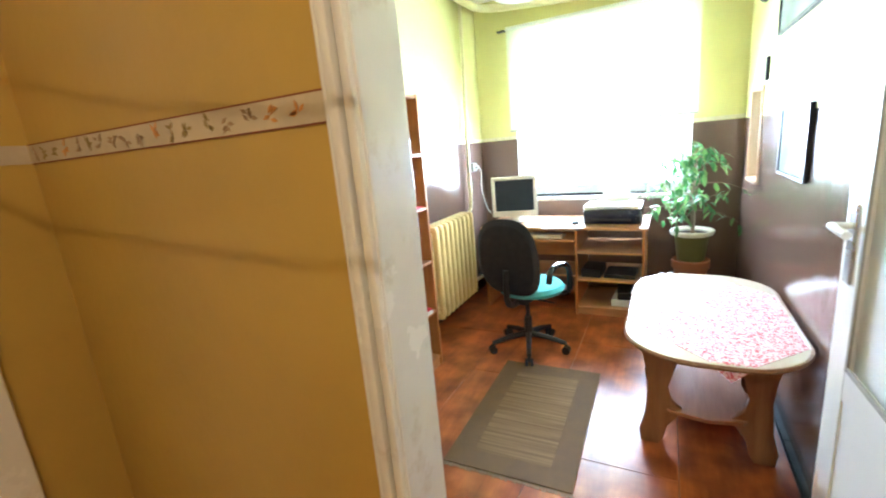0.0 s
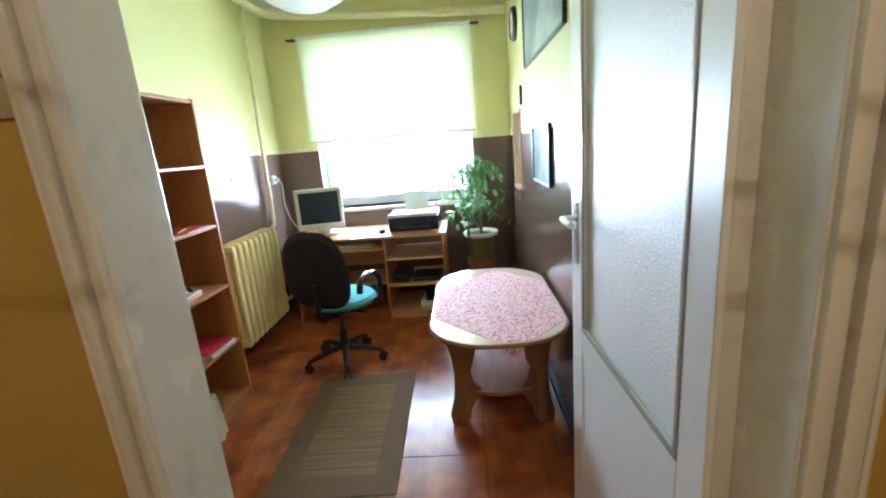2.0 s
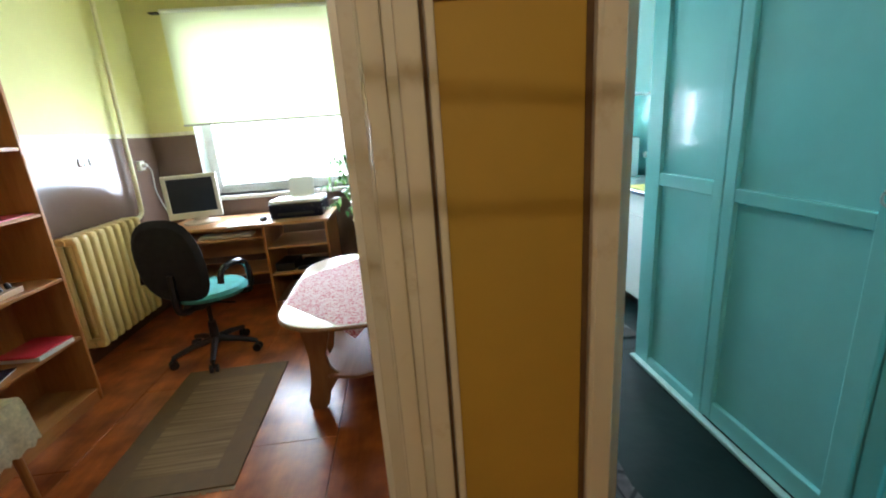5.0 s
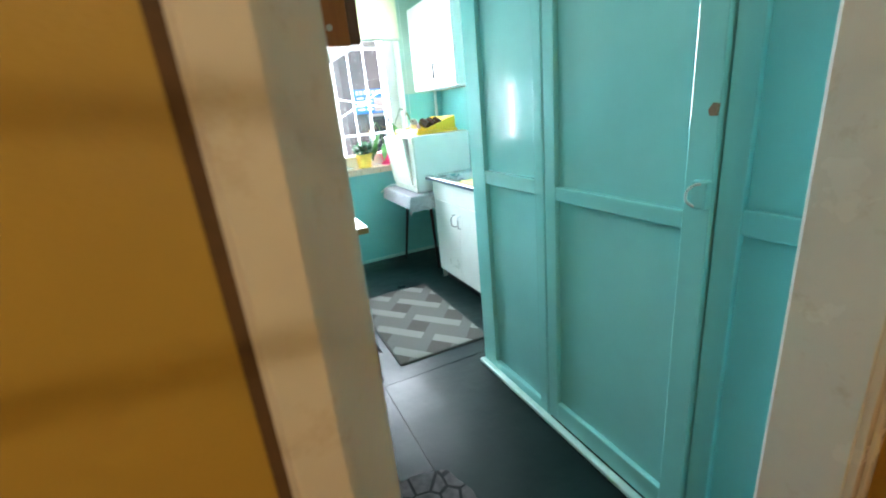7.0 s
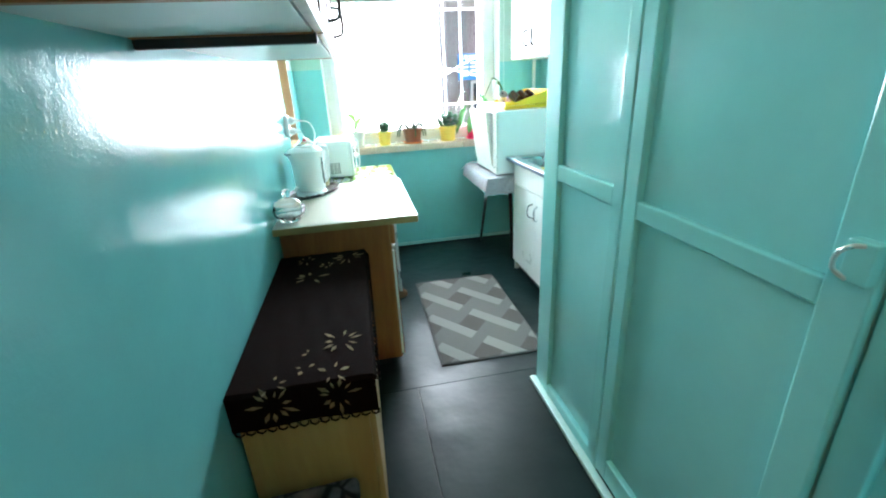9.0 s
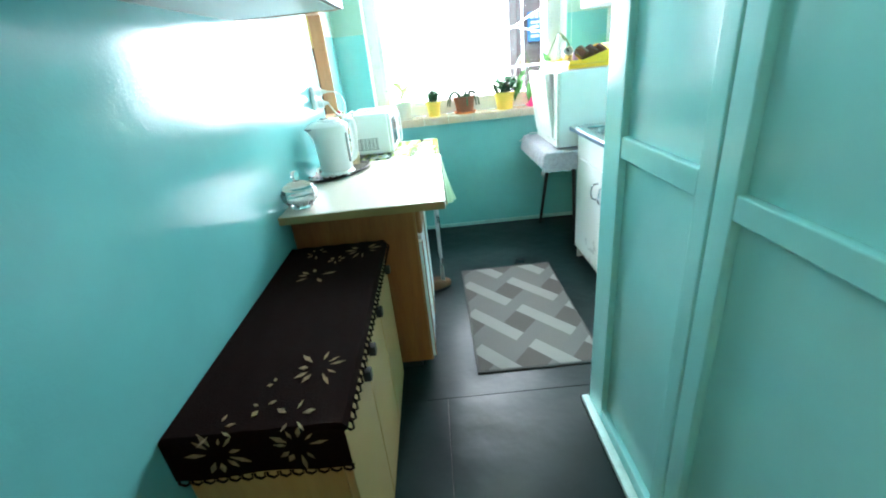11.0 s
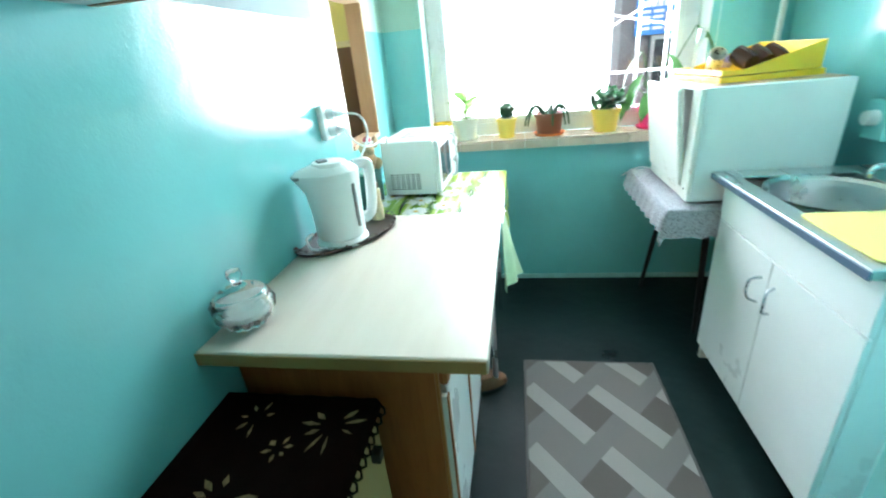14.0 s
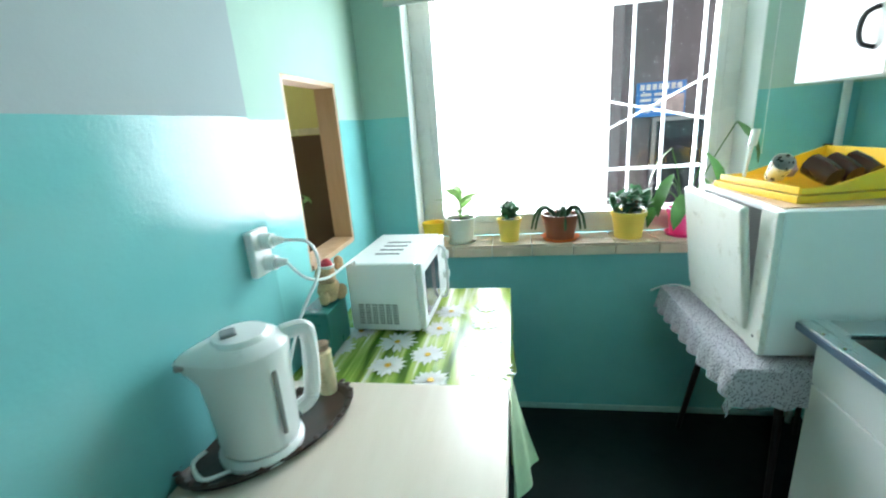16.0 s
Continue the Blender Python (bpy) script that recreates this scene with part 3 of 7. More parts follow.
bnt.links.new(bmx.outputs[0], bnt.nodes["Material Output"].inputs["Surface"])


def frosted(name, tint, thick=0.75):
    m, nt, b = nodes_of(name)
    b.inputs["Base Color"].default_value = (*tint, 1)
    b.inputs["Roughness"].default_value = 0.22
    t = nt.nodes.new("ShaderNodeBsdfTranslucent")
    t.inputs["Color"].default_value = (*tint, 1)
    n = put_node(nt, "ShaderNodeTexNoise", Scale=55.0, Detail=4.0, Roughness=0.6)
    nt.links.new(coords(nt), n.inputs["Vector"])
    bp = put_node(nt, "ShaderNodeBump", Strength=0.5, Distance=0.004)
    nt.links.new(n.outputs["Fac"], bp.inputs["Height"])
    nt.links.new(bp.outputs["Normal"], b.inputs["Normal"])
    mx = nt.nodes.new("ShaderNodeMixShader")
    mx.inputs[0].default_value = thick
    nt.links.new(b.outputs[0], mx.inputs[1])
    nt.links.new(t.outputs[0], mx.inputs[2])
    nt.links.new(mx.outputs[0], nt.nodes["Material Output"].inputs["Surface"])
    return m


frosted_glass, fgt, fgb = nodes_of("frosted_door_glass")
fgb.inputs["Base Color"].default_value = (0.93, 0.96, 0.98, 1)
fgb.inputs["Roughness"].default_value = 0.5
fgb.inputs["IOR"].default_value = 1.9
fgb.inputs["Coat Weight"].default_value = 1.0
fgb.inputs["Coat Roughness"].default_value = 0.42
fgb.inputs["Coat IOR"].default_value = 1.7
fgb.inputs["Transmission Weight"].default_value = 0.06
fgn = put_node(fgt, "ShaderNodeTexNoise", Scale=170.0, Detail=3.0, Roughness=0.6)
fgt.links.new(coords(fgt), fgn.inputs["Vector"])
fgp = put_node(fgt, "ShaderNodeBump", Strength=0.8, Distance=0.006)
fgt.links.new(fgn.outputs["Fac"], fgp.inputs["Height"])
fgt.links.new(fgp.outputs["Normal"], fgb.inputs["Normal"])
door_white = paint("white_door_enamel", (0.84, 0.84, 0.83), 0.38, 0.04, 4, 0.10, 50)
door_bsdf = door_white.node_tree.nodes["Principled BSDF"]
door_bsdf.inputs["IOR"].default_value = 1.7
door_bsdf.inputs["Coat Weight"].default_value = 0.8
door_bsdf.inputs["Coat Roughness"].default_value = 0.40
door_bsdf.inputs["Coat IOR"].default_value = 1.6
RND = random.Random(4)
leg_brown = wood("brown_leg_veneer", (0.20, 0.085, 0.035), (0.34, 0.16, 0.07), "z", 0.4, 8)


def cloth_sheet(fn, nu, nv, thick=0.003):
    """A sheet of cloth: fn(u, v) gives the point, u and v from 0 to 1."""
    bm = bmesh.new()
    g = [[bm.verts.new(fn(i / nu, j / nv)) for j in range(nv + 1)] for i in range(nu + 1)]
    for i in range(nu):
        for j in range(nv):
            bm.faces.new((g[i][j], g[i + 1][j], g[i + 1][j + 1], g[i][j + 1]))
    bmesh.ops.recalc_face_normals(bm, faces=bm.faces)
    bmesh.ops.solidify(bm, geom=bm.faces[:], thickness=thick)
    return bm


def leaf(length, width, bend, fold=0.25):
    """One pointed leaf along +x, curved down at the tip."""
    bm = bmesh.new()
    rows = []
    n = 5
    for i in range(n + 1):
        t = i / n
        w = width * (math.sin(math.pi * min(1, t * 0.94 + 0.05)) ** 0.8) * 0.5
        x = length * t
        z = bend * t * t
        rows.append([bm.verts.new((x, -w, z + fold * w)), bm.verts.new((x, 0, z)), bm.verts.new((x, w, z + fold * w))])
    for a, b in zip(rows, rows[1:]):
        bm.faces.new((a[0], b[0], b[1], a[1]))
        bm.faces.new((a[1], b[1], b[2], a[2]))
    return bm


def leaves(spots, length, width, bend, rnd):
    out = []
    for p, yaw, pitch in spots:
        k = rnd.uniform(0.75, 1.2)
        out.append(moved(leaf(length * k, width * k, bend * k), Matrix.Translation(p) @ Euler((rnd.uniform(-0.4, 0.4), -pitch, yaw)).to_matrix().to_4x4()))
    return merge(*out)


# ================= OFFICE =================
# bookshelf
shelf = thing("bookshelf", "tall orange wood-veneer bookshelf, half filled", "bookshelf")
SX0, SX1, SY0, SY1 = -1.555, -1.252, 1.97, 2.745
part("side_panel", box(SX0, SX1, SY1 - 0.018, SY1, 0, 1.811, 0.002), pine, shelf)
part("side_panel", box(SX0, SX1, SY0, SY0 + 0.018, 0, 1.811, 0.002), pine, shelf)
part("back_panel", box(SX0, SX0 + 0.006, SY0 + 0.018, SY1 - 0.018, 0.02, 1.805), pine, shelf)
SHELF_Z = (0.078, 0.414, 0.762, 1.12, 1.457, 1.805)
for z in SHELF_Z:
    part("shelf", box(SX0 + 0.006, SX1 - 0.004, SY0 + 0.018, SY1 - 0.018, z - 0.018, z, 0.002), pine_y, shelf)
part("plinth", box(SX1 - 0.03, SX1 - 0.012, SY0 + 0.018, SY1 - 0.018, 0.0, 0.058), pine_y, shelf)


def book(x, y, z, w, h, d, m, tilt=0.0):
    b = thing("book", "paperback book standing on the bookshelf", "book", (x, y, z), 0, "books on the shelf")
    b.matrix_world = pose(x, y, z, tilt, 0, 0)
    part("cover", merge(box(0, d, 0, 0.0025, 0, h), box(0, d, w - 0.0025, w, 0, h), box(d - 0.0025, d, 0.0025, w - 0.0025, 0, h)), m, b)
    part("pages", box(0.004, d - 0.003, 0.003, w - 0.003, 0.003, h - 0.003), paper_white, b)


yy = 2.115
for w, h, m in ((0.02, 0.21, yellow_pot), (0.022, 0.22, paper_white), (0.025, 0.215, white_plastic), (0.018, 0.20, paper_white), (0.02, 0.205, yellow_pot), (0.022, 0.21, terracotta)):
    book(-1.43, yy, SHELF_Z[3], w, h, 0.15, m, 0 if yy < 2.2 else 6)
    yy += w + 0.004
car = thing("toy_car", "small yellow toy car on the bookshelf", "toy", (-1.34, 2.345, SHELF_Z[3]), 80)
part("body", merge(box(-0.045, 0.045, -0.02, 0.02, 0.008, 0.028, 0.006), box(-0.022, 0.026, -0.017, 0.017, 0.026, 0.044, 0.007)), yellow_plastic, car)
for a in (-0.026, 0.028):
    for s in (-0.021, 0.021):
        part("wheel", cyl((a, s - 0.004, 0.009), (a, s + 0.004, 0.009), 0.009, n=12), black_plastic, car)
single("booklet", box(-0.10, 0.10, -0.14, 0.14, 0, 0.006, 0.001), red_card, "thin red and white booklet lying flat", "booklet", (-1.36, 2.57, SHELF_Z[3]), 8)
single("pencil", cyl((0, -0.08, 0.005), (0, 0.08, 0.005), 0.004, n=8), yellow_plastic, "yellow pencil lying on the bookshelf", "pencil", (-1.31, 2.50, SHELF_Z[3] + 0.0062), 20)
single("card_box", merge(box(-0.05, 0.05, -0.06, 0.06, 0, 0.045, 0.003), box(-0.053, 0.053, -0.063, 0.063, 0.037, 0.062, 0.004)), wood_pale, "small pale wooden box with lid", "box", (-1.36, 2.13, SHELF_Z[4]), 10)
tray = thing("pen_tray", "low wooden tray with dark pegs", "tray", (-1.36, 2.40, SHELF_Z[2]), 5)
part("base", box(-0.07, 0.07, -0.14, 0.14, 0, 0.03, 0.003), wood_pale, tray)
for k in range(5):
    part("peg", cyl((0.03, -0.11 + 0.055 * k, 0.028), (0.02, -0.11 + 0.055 * k, 0.058), 0.014, 0.010, n=10), black_plastic, tray)
mag = thing("magazine", "glossy dark blue magazine lying flat", "magazine", (-1.39, 2.23, SHELF_Z[1]), 15)
part("pages", box(-0.10, 0.10, -0.14, 0.14, 0, 0.006), paper_white, mag)
part("cover", box(-0.102, 0.102, -0.142, 0.142, 0.0062, 0.008), blue_card, mag)
part("emblem", merge(cyl((0.03, 0.06, 0.0082), (0.03, 0.06, 0.0092), 0.02, n=16)), paper_white, mag)
folder = thing("folder", "red folder with white papers inside", "folder", (-1.36, 2.56, SHELF_Z[1]), -4)
part("paper_block", box(-0.10, 0.11, -0.11, 0.11, 0, 0.022, 0.002), paper_white, folder)
part("cover", box(-0.11, 0.10, -0.12, 0.12, 0.0222, 0.034, 0.004), red_card, folder)

# lace-covered stool beside the bookshelf
stool = thing("stool", "small stool covered with a cream lace cloth", "stool", (-1.13, 1.77, 0))
part("seat", box(-0.17, 0.17, -0.17, 0.17, 0.47, 0.495, 0.006), pine_y, stool)
for a in (-0.13, 0.13):
    for b in (-0.13, 0.13):
        part("leg", cyl((a * 1.1, b * 1.1, 0), (a, b, 0.47), 0.014, 0.018, n=10), pine, stool)


def lace_fn(u, v):
    a, b = (u - 0.5) * 2, (v - 0.5) * 2
    r = max(abs(a), abs(b))
    s = 0.185 / max(r, 0.62)
    drop = max(0.0, r - 0.62) / 0.38
    flare = 1 + 0.10 * drop + 0.03 * math.sin(14 * math.atan2(b, a)) * drop
    return (a * s * flare if r > 0.62 else a * 0.298, b * s * flare if r > 0.62 else b * 0.298, 0.502 - 0.20 * drop + 0.008 * math.sin(28 * math.atan2(b, a)) * drop)


part("cloth", cloth_sheet(lace_fn, 36, 36), paint("cream_lace", (0.66, 0.58, 0.42), 0.95, 0.25, 45, 0.9, 180), stool, "cream patterned lace cloth")

# radiator
rad = thing("radiator", "cream cast-iron column radiator on the wall", "radiator", (-1.46, 3.06, 0.0))
for k in range(9):
    y = 0.04 + 0.082 * k
    part("column", merge(box(-0.07, 0.07, y - 0.030, y + 0.030, 0.86, 0.915, 0.022), box(-0.07, 0.07, y - 0.030, y + 0.030, 0.17, 0.23, 0.022),
                         box(0.035, 0.072, y - 0.022, y + 0.022, 0.20, 0.89, 0.012), box(-0.072, -0.035, y - 0.022, y + 0.022, 0.20, 0.89, 0.012)), cream_enamel, rad)
parts("pipe", (cyl((0, -0.0, 0.885), (0, 0.75, 0.885), 0.02, n=12), cyl((0, 0.0, 0.20), (0, 0.76, 0.20), 0.02, n=12)), cream_enamel, rad)
parts("bracket", (cyl((-0.14, 0.2, 0.60), (-0.03, 0.2, 0.60), 0.010, n=8), cyl((-0.14, 0.55, 0.60), (-0.03, 0.55, 0.60), 0.010, n=8)), cream_enamel, rad)

pipes = thing("heating_pipe", "cream painted heating pipe running up the wall", "pipe")
part("riser", tube(smooth_path([(-1.55, 3.80, 0.86), (-1.55, 3.95, 0.855), (-1.55, 4.075, 0.88), (-1.55, 4.11, 1.0), (-1.55, 4.13, 1.6), (-1.55, 4.16, 2.2), (-1.55, 4.18, 2.74)], 8), 0.017, 10), cream_pipe, pipes)
part("return_pipe", tube(smooth_path([(-1.55, 3.82, 0.2), (-1.55, 4.2, 0.16), (-1.55, 4.6, 0.15)], 5), 0.017, 10), cream_pipe, pipes)
main = thing("ceiling_pipe", "thick cream heating pipe under the ceiling", "pipe")
part("pipe", tube(smooth_path([(-1.50, 1.0, 2.71), (-1.50, 3.0, 2.71), (-1.50, 4.15, 2.705), (-1.44, 4.43, 2.70), (-1.20, 4.53, 2.69), (-0.5, 4.545, 2.64), (0.64, 4.55, 2.58)], 8), 0.034, 12), cream_pipe, main)

# wall hooks and socket on the office's west wall
hooks = thing("wall_hooks", "two small white hooks on the brown wall", "hooks", (-1.598, 3.62, 1.34))
for y in (0.0, 0.11):
    part("hook", merge(box(0, 0.008, y - 0.012, y + 0.012, -0.03, 0.03, 0.003), tube(smooth_path([(0.004, y, -0.01), (0.03, y, -0.02), (0.034, y, 0.008)]), 0.004, 6)), white_plastic, hooks)
sock = thing("wall_socket", "white surface socket with plug on brown wall", "socket", (-1.598, 4.32, 1.27))
part("plate", box(0, 0.03, -0.04, 0.04, -0.04, 0.04, 0.008), white_plastic, sock)
part("plug", merge(cyl((0.03, 0, 0), (0.065, 0, 0), 0.02, 0.016, n=14)), white_plastic, sock)
part("cable", tube(smooth_path([(0.06, 0, -0.005), (0.09, 0, -0.05), (0.07, 0.03, -0.22), (0.10, 0.06, -0.40), (0.15, 0.05, -0.47)]), 0.004, 6), white_plastic, sock)

# desk
desk = thing("computer_desk", "orange wood-veneer computer desk with open shelves", "desk")
DX0, DX1, DY0, DY1 = -1.36, 0.005, 3.842, 4.44
part("desktop", box(DX0, DX1, DY0, DY1, 0.735, 0.757, 0.003), pine_x, desk)
for a in (DX0 + 0.02, -0.54, DX1 - 0.04):
    part("side_panel", box(a, a + 0.018, DY0 + 0.02, DY1 - 0.02, 0, 0.735, 0.002), pine, desk)
for z in (0.075, 0.315, 0.55):
    part("shelf", box(-0.522, DX1 - 0.04, DY0 + 0.025, DY1 - 0.02, z - 0.016, z, 0.002), pine_x, desk)
part("plinth", box(-0.522, DX1 - 0.04, DY0 + 0.05, DY0 + 0.066, 0.0, 0.059), pine_x, desk)
part("keyboard_tray", box(DX0 + 0.05, -0.55, DY0 + 0.01, DY0 + 0.36, 0.635, 0.651, 0.002), pine_x, desk)
part("back_rail", box(DX0 + 0.038, -0.54, DY1 - 0.05, DY1 - 0.034, 0.38, 0.735), pine_x, desk)
part("lower_shelf", box(DX0 + 0.038, -0.54, DY0 + 0.15, DY1 - 0.02, 0.294, 0.31, 0.002), pine_x, desk)
kb = thing("keyboard", "grey computer keyboard on the pull-out tray", "keyboard", (-0.86, 3.98, 0.651))
part("case", box(-0.21, 0.21, -0.07, 0.07, 0, 0.02, 0.005), beige_plastic, kb)
part("keys", merge(*[box(-0.195 + 0.0205 * i, -0.178 + 0.0205 * i, -0.058 + 0.0235 * j, -0.040 + 0.0235 * j, 0.018, 0.026) for i in range(19) for j in range(5)]), white_plastic, kb)
mon = thing("crt_monitor", "beige CRT monitor on a swivel foot", "monitor", (-1.13, 4.20, 0.757), 14)
part("bezel", merge(box(-0.20, 0.20, -0.20, -0.15, 0.395, 0.425, 0.006), box(-0.20, 0.20, -0.20, -0.15, 0.07, 0.12, 0.006), box(-0.20, -0.168, -0.20, -0.15, 0.12, 0.395, 0.006), box(0.168, 0.20, -0.20, -0.15, 0.12, 0.395, 0.006)), beige_plastic, mon)
part("screen", box(-0.170, 0.170, -0.188, -0.16, 0.118, 0.397, 0.004), screen_dark, mon)
tail = box(-0.19, 0.19, -0.15, 0.20, 0.075, 0.42)
for v in tail.verts:
    if v.co.y > 0:
        v.co.x *= 0.62
        v.co.z = 0.25 + (v.co.z - 0.25) * 0.62
part("tube_housing", tail, beige_plastic, mon)
part("foot", merge(lathe([(0.0, 0), (0.14, 0), (0.14, 0.012), (0.06, 0.03), (0.05, 0.08), (0.0, 0.08)], 24, (0, -0.02, 0))), beige_plastic, mon)
pr = thing("printer", "black inkjet printer with a pale lid", "printer", (-0.27, 4.13, 0.757), -2)
part("body", merge(box(-0.22, 0.22, -0.15, 0.15, 0, 0.125, 0.018)), paint("black_printer_plastic", (0.012, 0.013, 0.03), 0.25, 0.15, 6, 0.05, 100), pr)
part("lid", box(-0.215, 0.215, -0.145, 0.15, 0.1255, 0.155, 0.010), white_plastic, pr, "pale grey scanner lid")
part("paper_slot", box(-0.15, 0.15, -0.155, -0.10, 0.03, 0.05, 0.003), black_plastic, pr)
part("paper_support", moved(box(-0.11, 0.11, 0.0, 0.008, 0, 0.19, 0.003), pose(0, 0.135, 0.13, -12, 0, 0)), white_plastic, pr)
mouse = thing("computer_mouse", "small black computer mouse on the desk", "mouse", (-0.56, 4.02, 0.757), 10)
mb = lathe([(0.0, 0.036), (0.02, 0.033), (0.032, 0.02), (0.034, 0.006), (0.031, 0.0), (0.0, 0.0)], 20)
part("body", moved(mb, Matrix.Diagonal((0.9, 1.55, 1, 1))), black_plastic, mouse)
part("wheel", cyl((-0.004, 0.028, 0.031), (0.004, 0.028, 0.031), 0.006, n=10), dark_metal, mouse)
for k, (x, y, r) in enumerate(((-0.72, 3.97, 12), (-0.80, 4.02, -8))):
    single("sheet_of_paper", box(-0.105, 0.105, -0.148, 0.148, 0, 0.0015), paper_white, "white sheet of paper lying on the desk", "paper", (x, y, 0.7575 + 0.0018 * k), r, "papers on the desk")
for x, z, w, h, m, lab, nm in ((-0.42, 0.315, 0.16, 0.07, black_plastic, "dark plastic box on the desk shelf", "box"), (-0.20, 0.315, 0.24, 0.035, dark_metal, "flat dark case on the desk shelf", "case"),
                               (-0.16, 0.075, 0.20, 0.06, paper_white, "stack of white papers on the desk shelf", "paper_stack"), (-0.14, 0.136, 0.18, 0.06, black_plastic, "black folder on a paper stack", "folder")):
    single(nm, box(-w / 2, w / 2, -0.13, 0.13, 0, h, 0.004), m, lab, nm.replace("_", " "), (x, 4.06, z), 6 if nm == "folder" else -3)

# swivel chair
ch = thing("office_chair", "black swivel chair with teal fabric seat", "chair", (-0.745, 3.15, 0), -14)
for k in range(5):
    a = radians(72 * k - 60)
    d = Vector((math.cos(a), math.sin(a), 0))
    leg = part("base_leg", tube([Vector((0, 0, 0.12)) + d * 0.03, Vector((0, 0, 0.105)) + d * 0.15, Vector((0, 0, 0.075)) + d * 0.27], 0.024, 8, taper=0.016), black_plastic, ch)
    s = d.cross(Vector((0, 0, 1)))
    p = d * 0.27
    part("caster", merge(cyl(p + s * 0.008 + Vector((0, 0, 0.028)), p + s * 0.026 + Vector((0, 0, 0.028)), 0.028, n=14), cyl(p - s * 0.026 + Vector((0, 0, 0.028)), p - s * 0.008 + Vector((0, 0, 0.028)), 0.028, n=14), cyl(p + Vector((0, 0, 0.03)), p + Vector((0, 0, 0.075)), 0.009, n=8)), black_plastic, leg)
part("column", merge(cyl((0, 0, 0.09), (0, 0, 0.25), 0.032, 0.026), cyl((0, 0, 0.25), (0, 0, 0.40), 0.015)), black_plastic, ch)
part("mechanism", merge(box(-0.07, 0.07, -0.14, 0.08, 0.385, 0.42, 0.01), cyl((0.06, -0.02, 0.40), (0.22, -0.02, 0.395), 0.007, n=8)), dark_metal, ch)
seat_bm = moved(lathe([(0.0, 0.055), (0.16, 0.05), (0.215, 0.035), (0.235, 0.01), (0.22, -0.015), (0.0, -0.02)], 32), pose(0, 0.06, 0.45) @ Matrix.Diagonal((1.02, 1.0, 1, 1)))
part("seat", seat_bm, fabric_teal, ch, "teal fabric seat cushion")
back_bm = lathe([(0.0, 0.045), (0.12, 0.04), (0.185, 0.028), (0.215, 0.0), (0.2, -0.018), (0.0, -0.02)], 36)
for v in back_bm.verts:
    r = math.hypot(v.co.x, v.co.y) / 0.215
    a = math.atan2(v.co.y, v.co.x)
    k = (abs(math.cos(a)) ** 2.9 + abs(math.sin(a)) ** 2.9) ** (-1 / 2.9)
    v.co.x, v.co.y = 0.215 * r * k * math.cos(a), 0.215 * r * k * math.sin(a)
    v.co.x *= 1 - 0.35 * max(0.0, v.co.y)
    v.co.z += 0.35 * v.co.x * v.co.x
moved(back_bm, pose(0, -0.21, 0.735, 96, 0, 0) @ Matrix.Diagonal((1.10, 1.24, 1, 1)))
part("backrest", back_bm, fabric_black, ch, "black padded oval backrest")
part("back_bar", tube(smooth_path([(0, -0.10, 0.40), (0, -0.20, 0.40), (0, -0.255, 0.46), (0, -0.245, 0.66)]), 0.022, 8), black_plastic, ch)
for s in (-1, 1):
    part("armrest", tube(smooth_path([(0.17 * s, 0.10, 0.43), (0.27 * s, 0.10, 0.45), (0.275 * s, 0.10, 0.60), (0.27 * s, 0.02, 0.665), (0.27 * s, -0.14, 0.66), (0.265 * s, -0.17, 0.58)]), 0.02, 8), paint("satin_black_armrest", (0.02, 0.02, 0.02), 0.2, 0.1, 9, 0.02, 60), ch)

# plant stand, ficus and bin
stand = thing("plant_stand", "terracotta flower pot used as plant stand", "flower pot", (0.31, 4.28, 0))
part("pot", lathe([(0.0, 0), (0.10, 0), (0.125, 0.34), (0.14, 0.345), (0.14, 0.41), (0.125, 0.41), (0.12, 0.36), (0.0, 0.36)], 28), terracotta, stand)
fic = thing("ficus_tree", "leafy potted ficus in an olive pot with cream rim", "plant", (0.31, 4.28, 0.41))
part("pot", lathe([(0.0, 0), (0.10, 0.0), (0.125, 0.20), (0.115, 0.21), (0.0, 0.19)], 28), green_pot, fic)
part("rim", lathe([(0.115, 0.20), (0.155, 0.215), (0.162, 0.24), (0.155, 0.25), (0.118, 0.232), (0.115, 0.20)], 28), white_pot, fic, "cream pot rim")
part("soil", lathe([(0.0, 0.222), (0.117, 0.219), (0.117, 0.20)], 20), soil, fic)
part("trunk", merge(tube(smooth_path([(0, 0, 0.20), (0.01, 0, 0.36), (-0.01, 0.01, 0.52), (0.015, 0.0, 0.70), (0.0, 0.0, 0.92)]), 0.014, 8, taper=0.005), tube(smooth_path([(0.02, -0.01, 0.2), (-0.01, 0.012, 0.38), (0.02, 0.0, 0.55), (0.06, -0.03, 0.75)]), 0.010, 8, taper=0.004)), bark, fic)
rf = random.Random(11)
twigs, spots = [], []
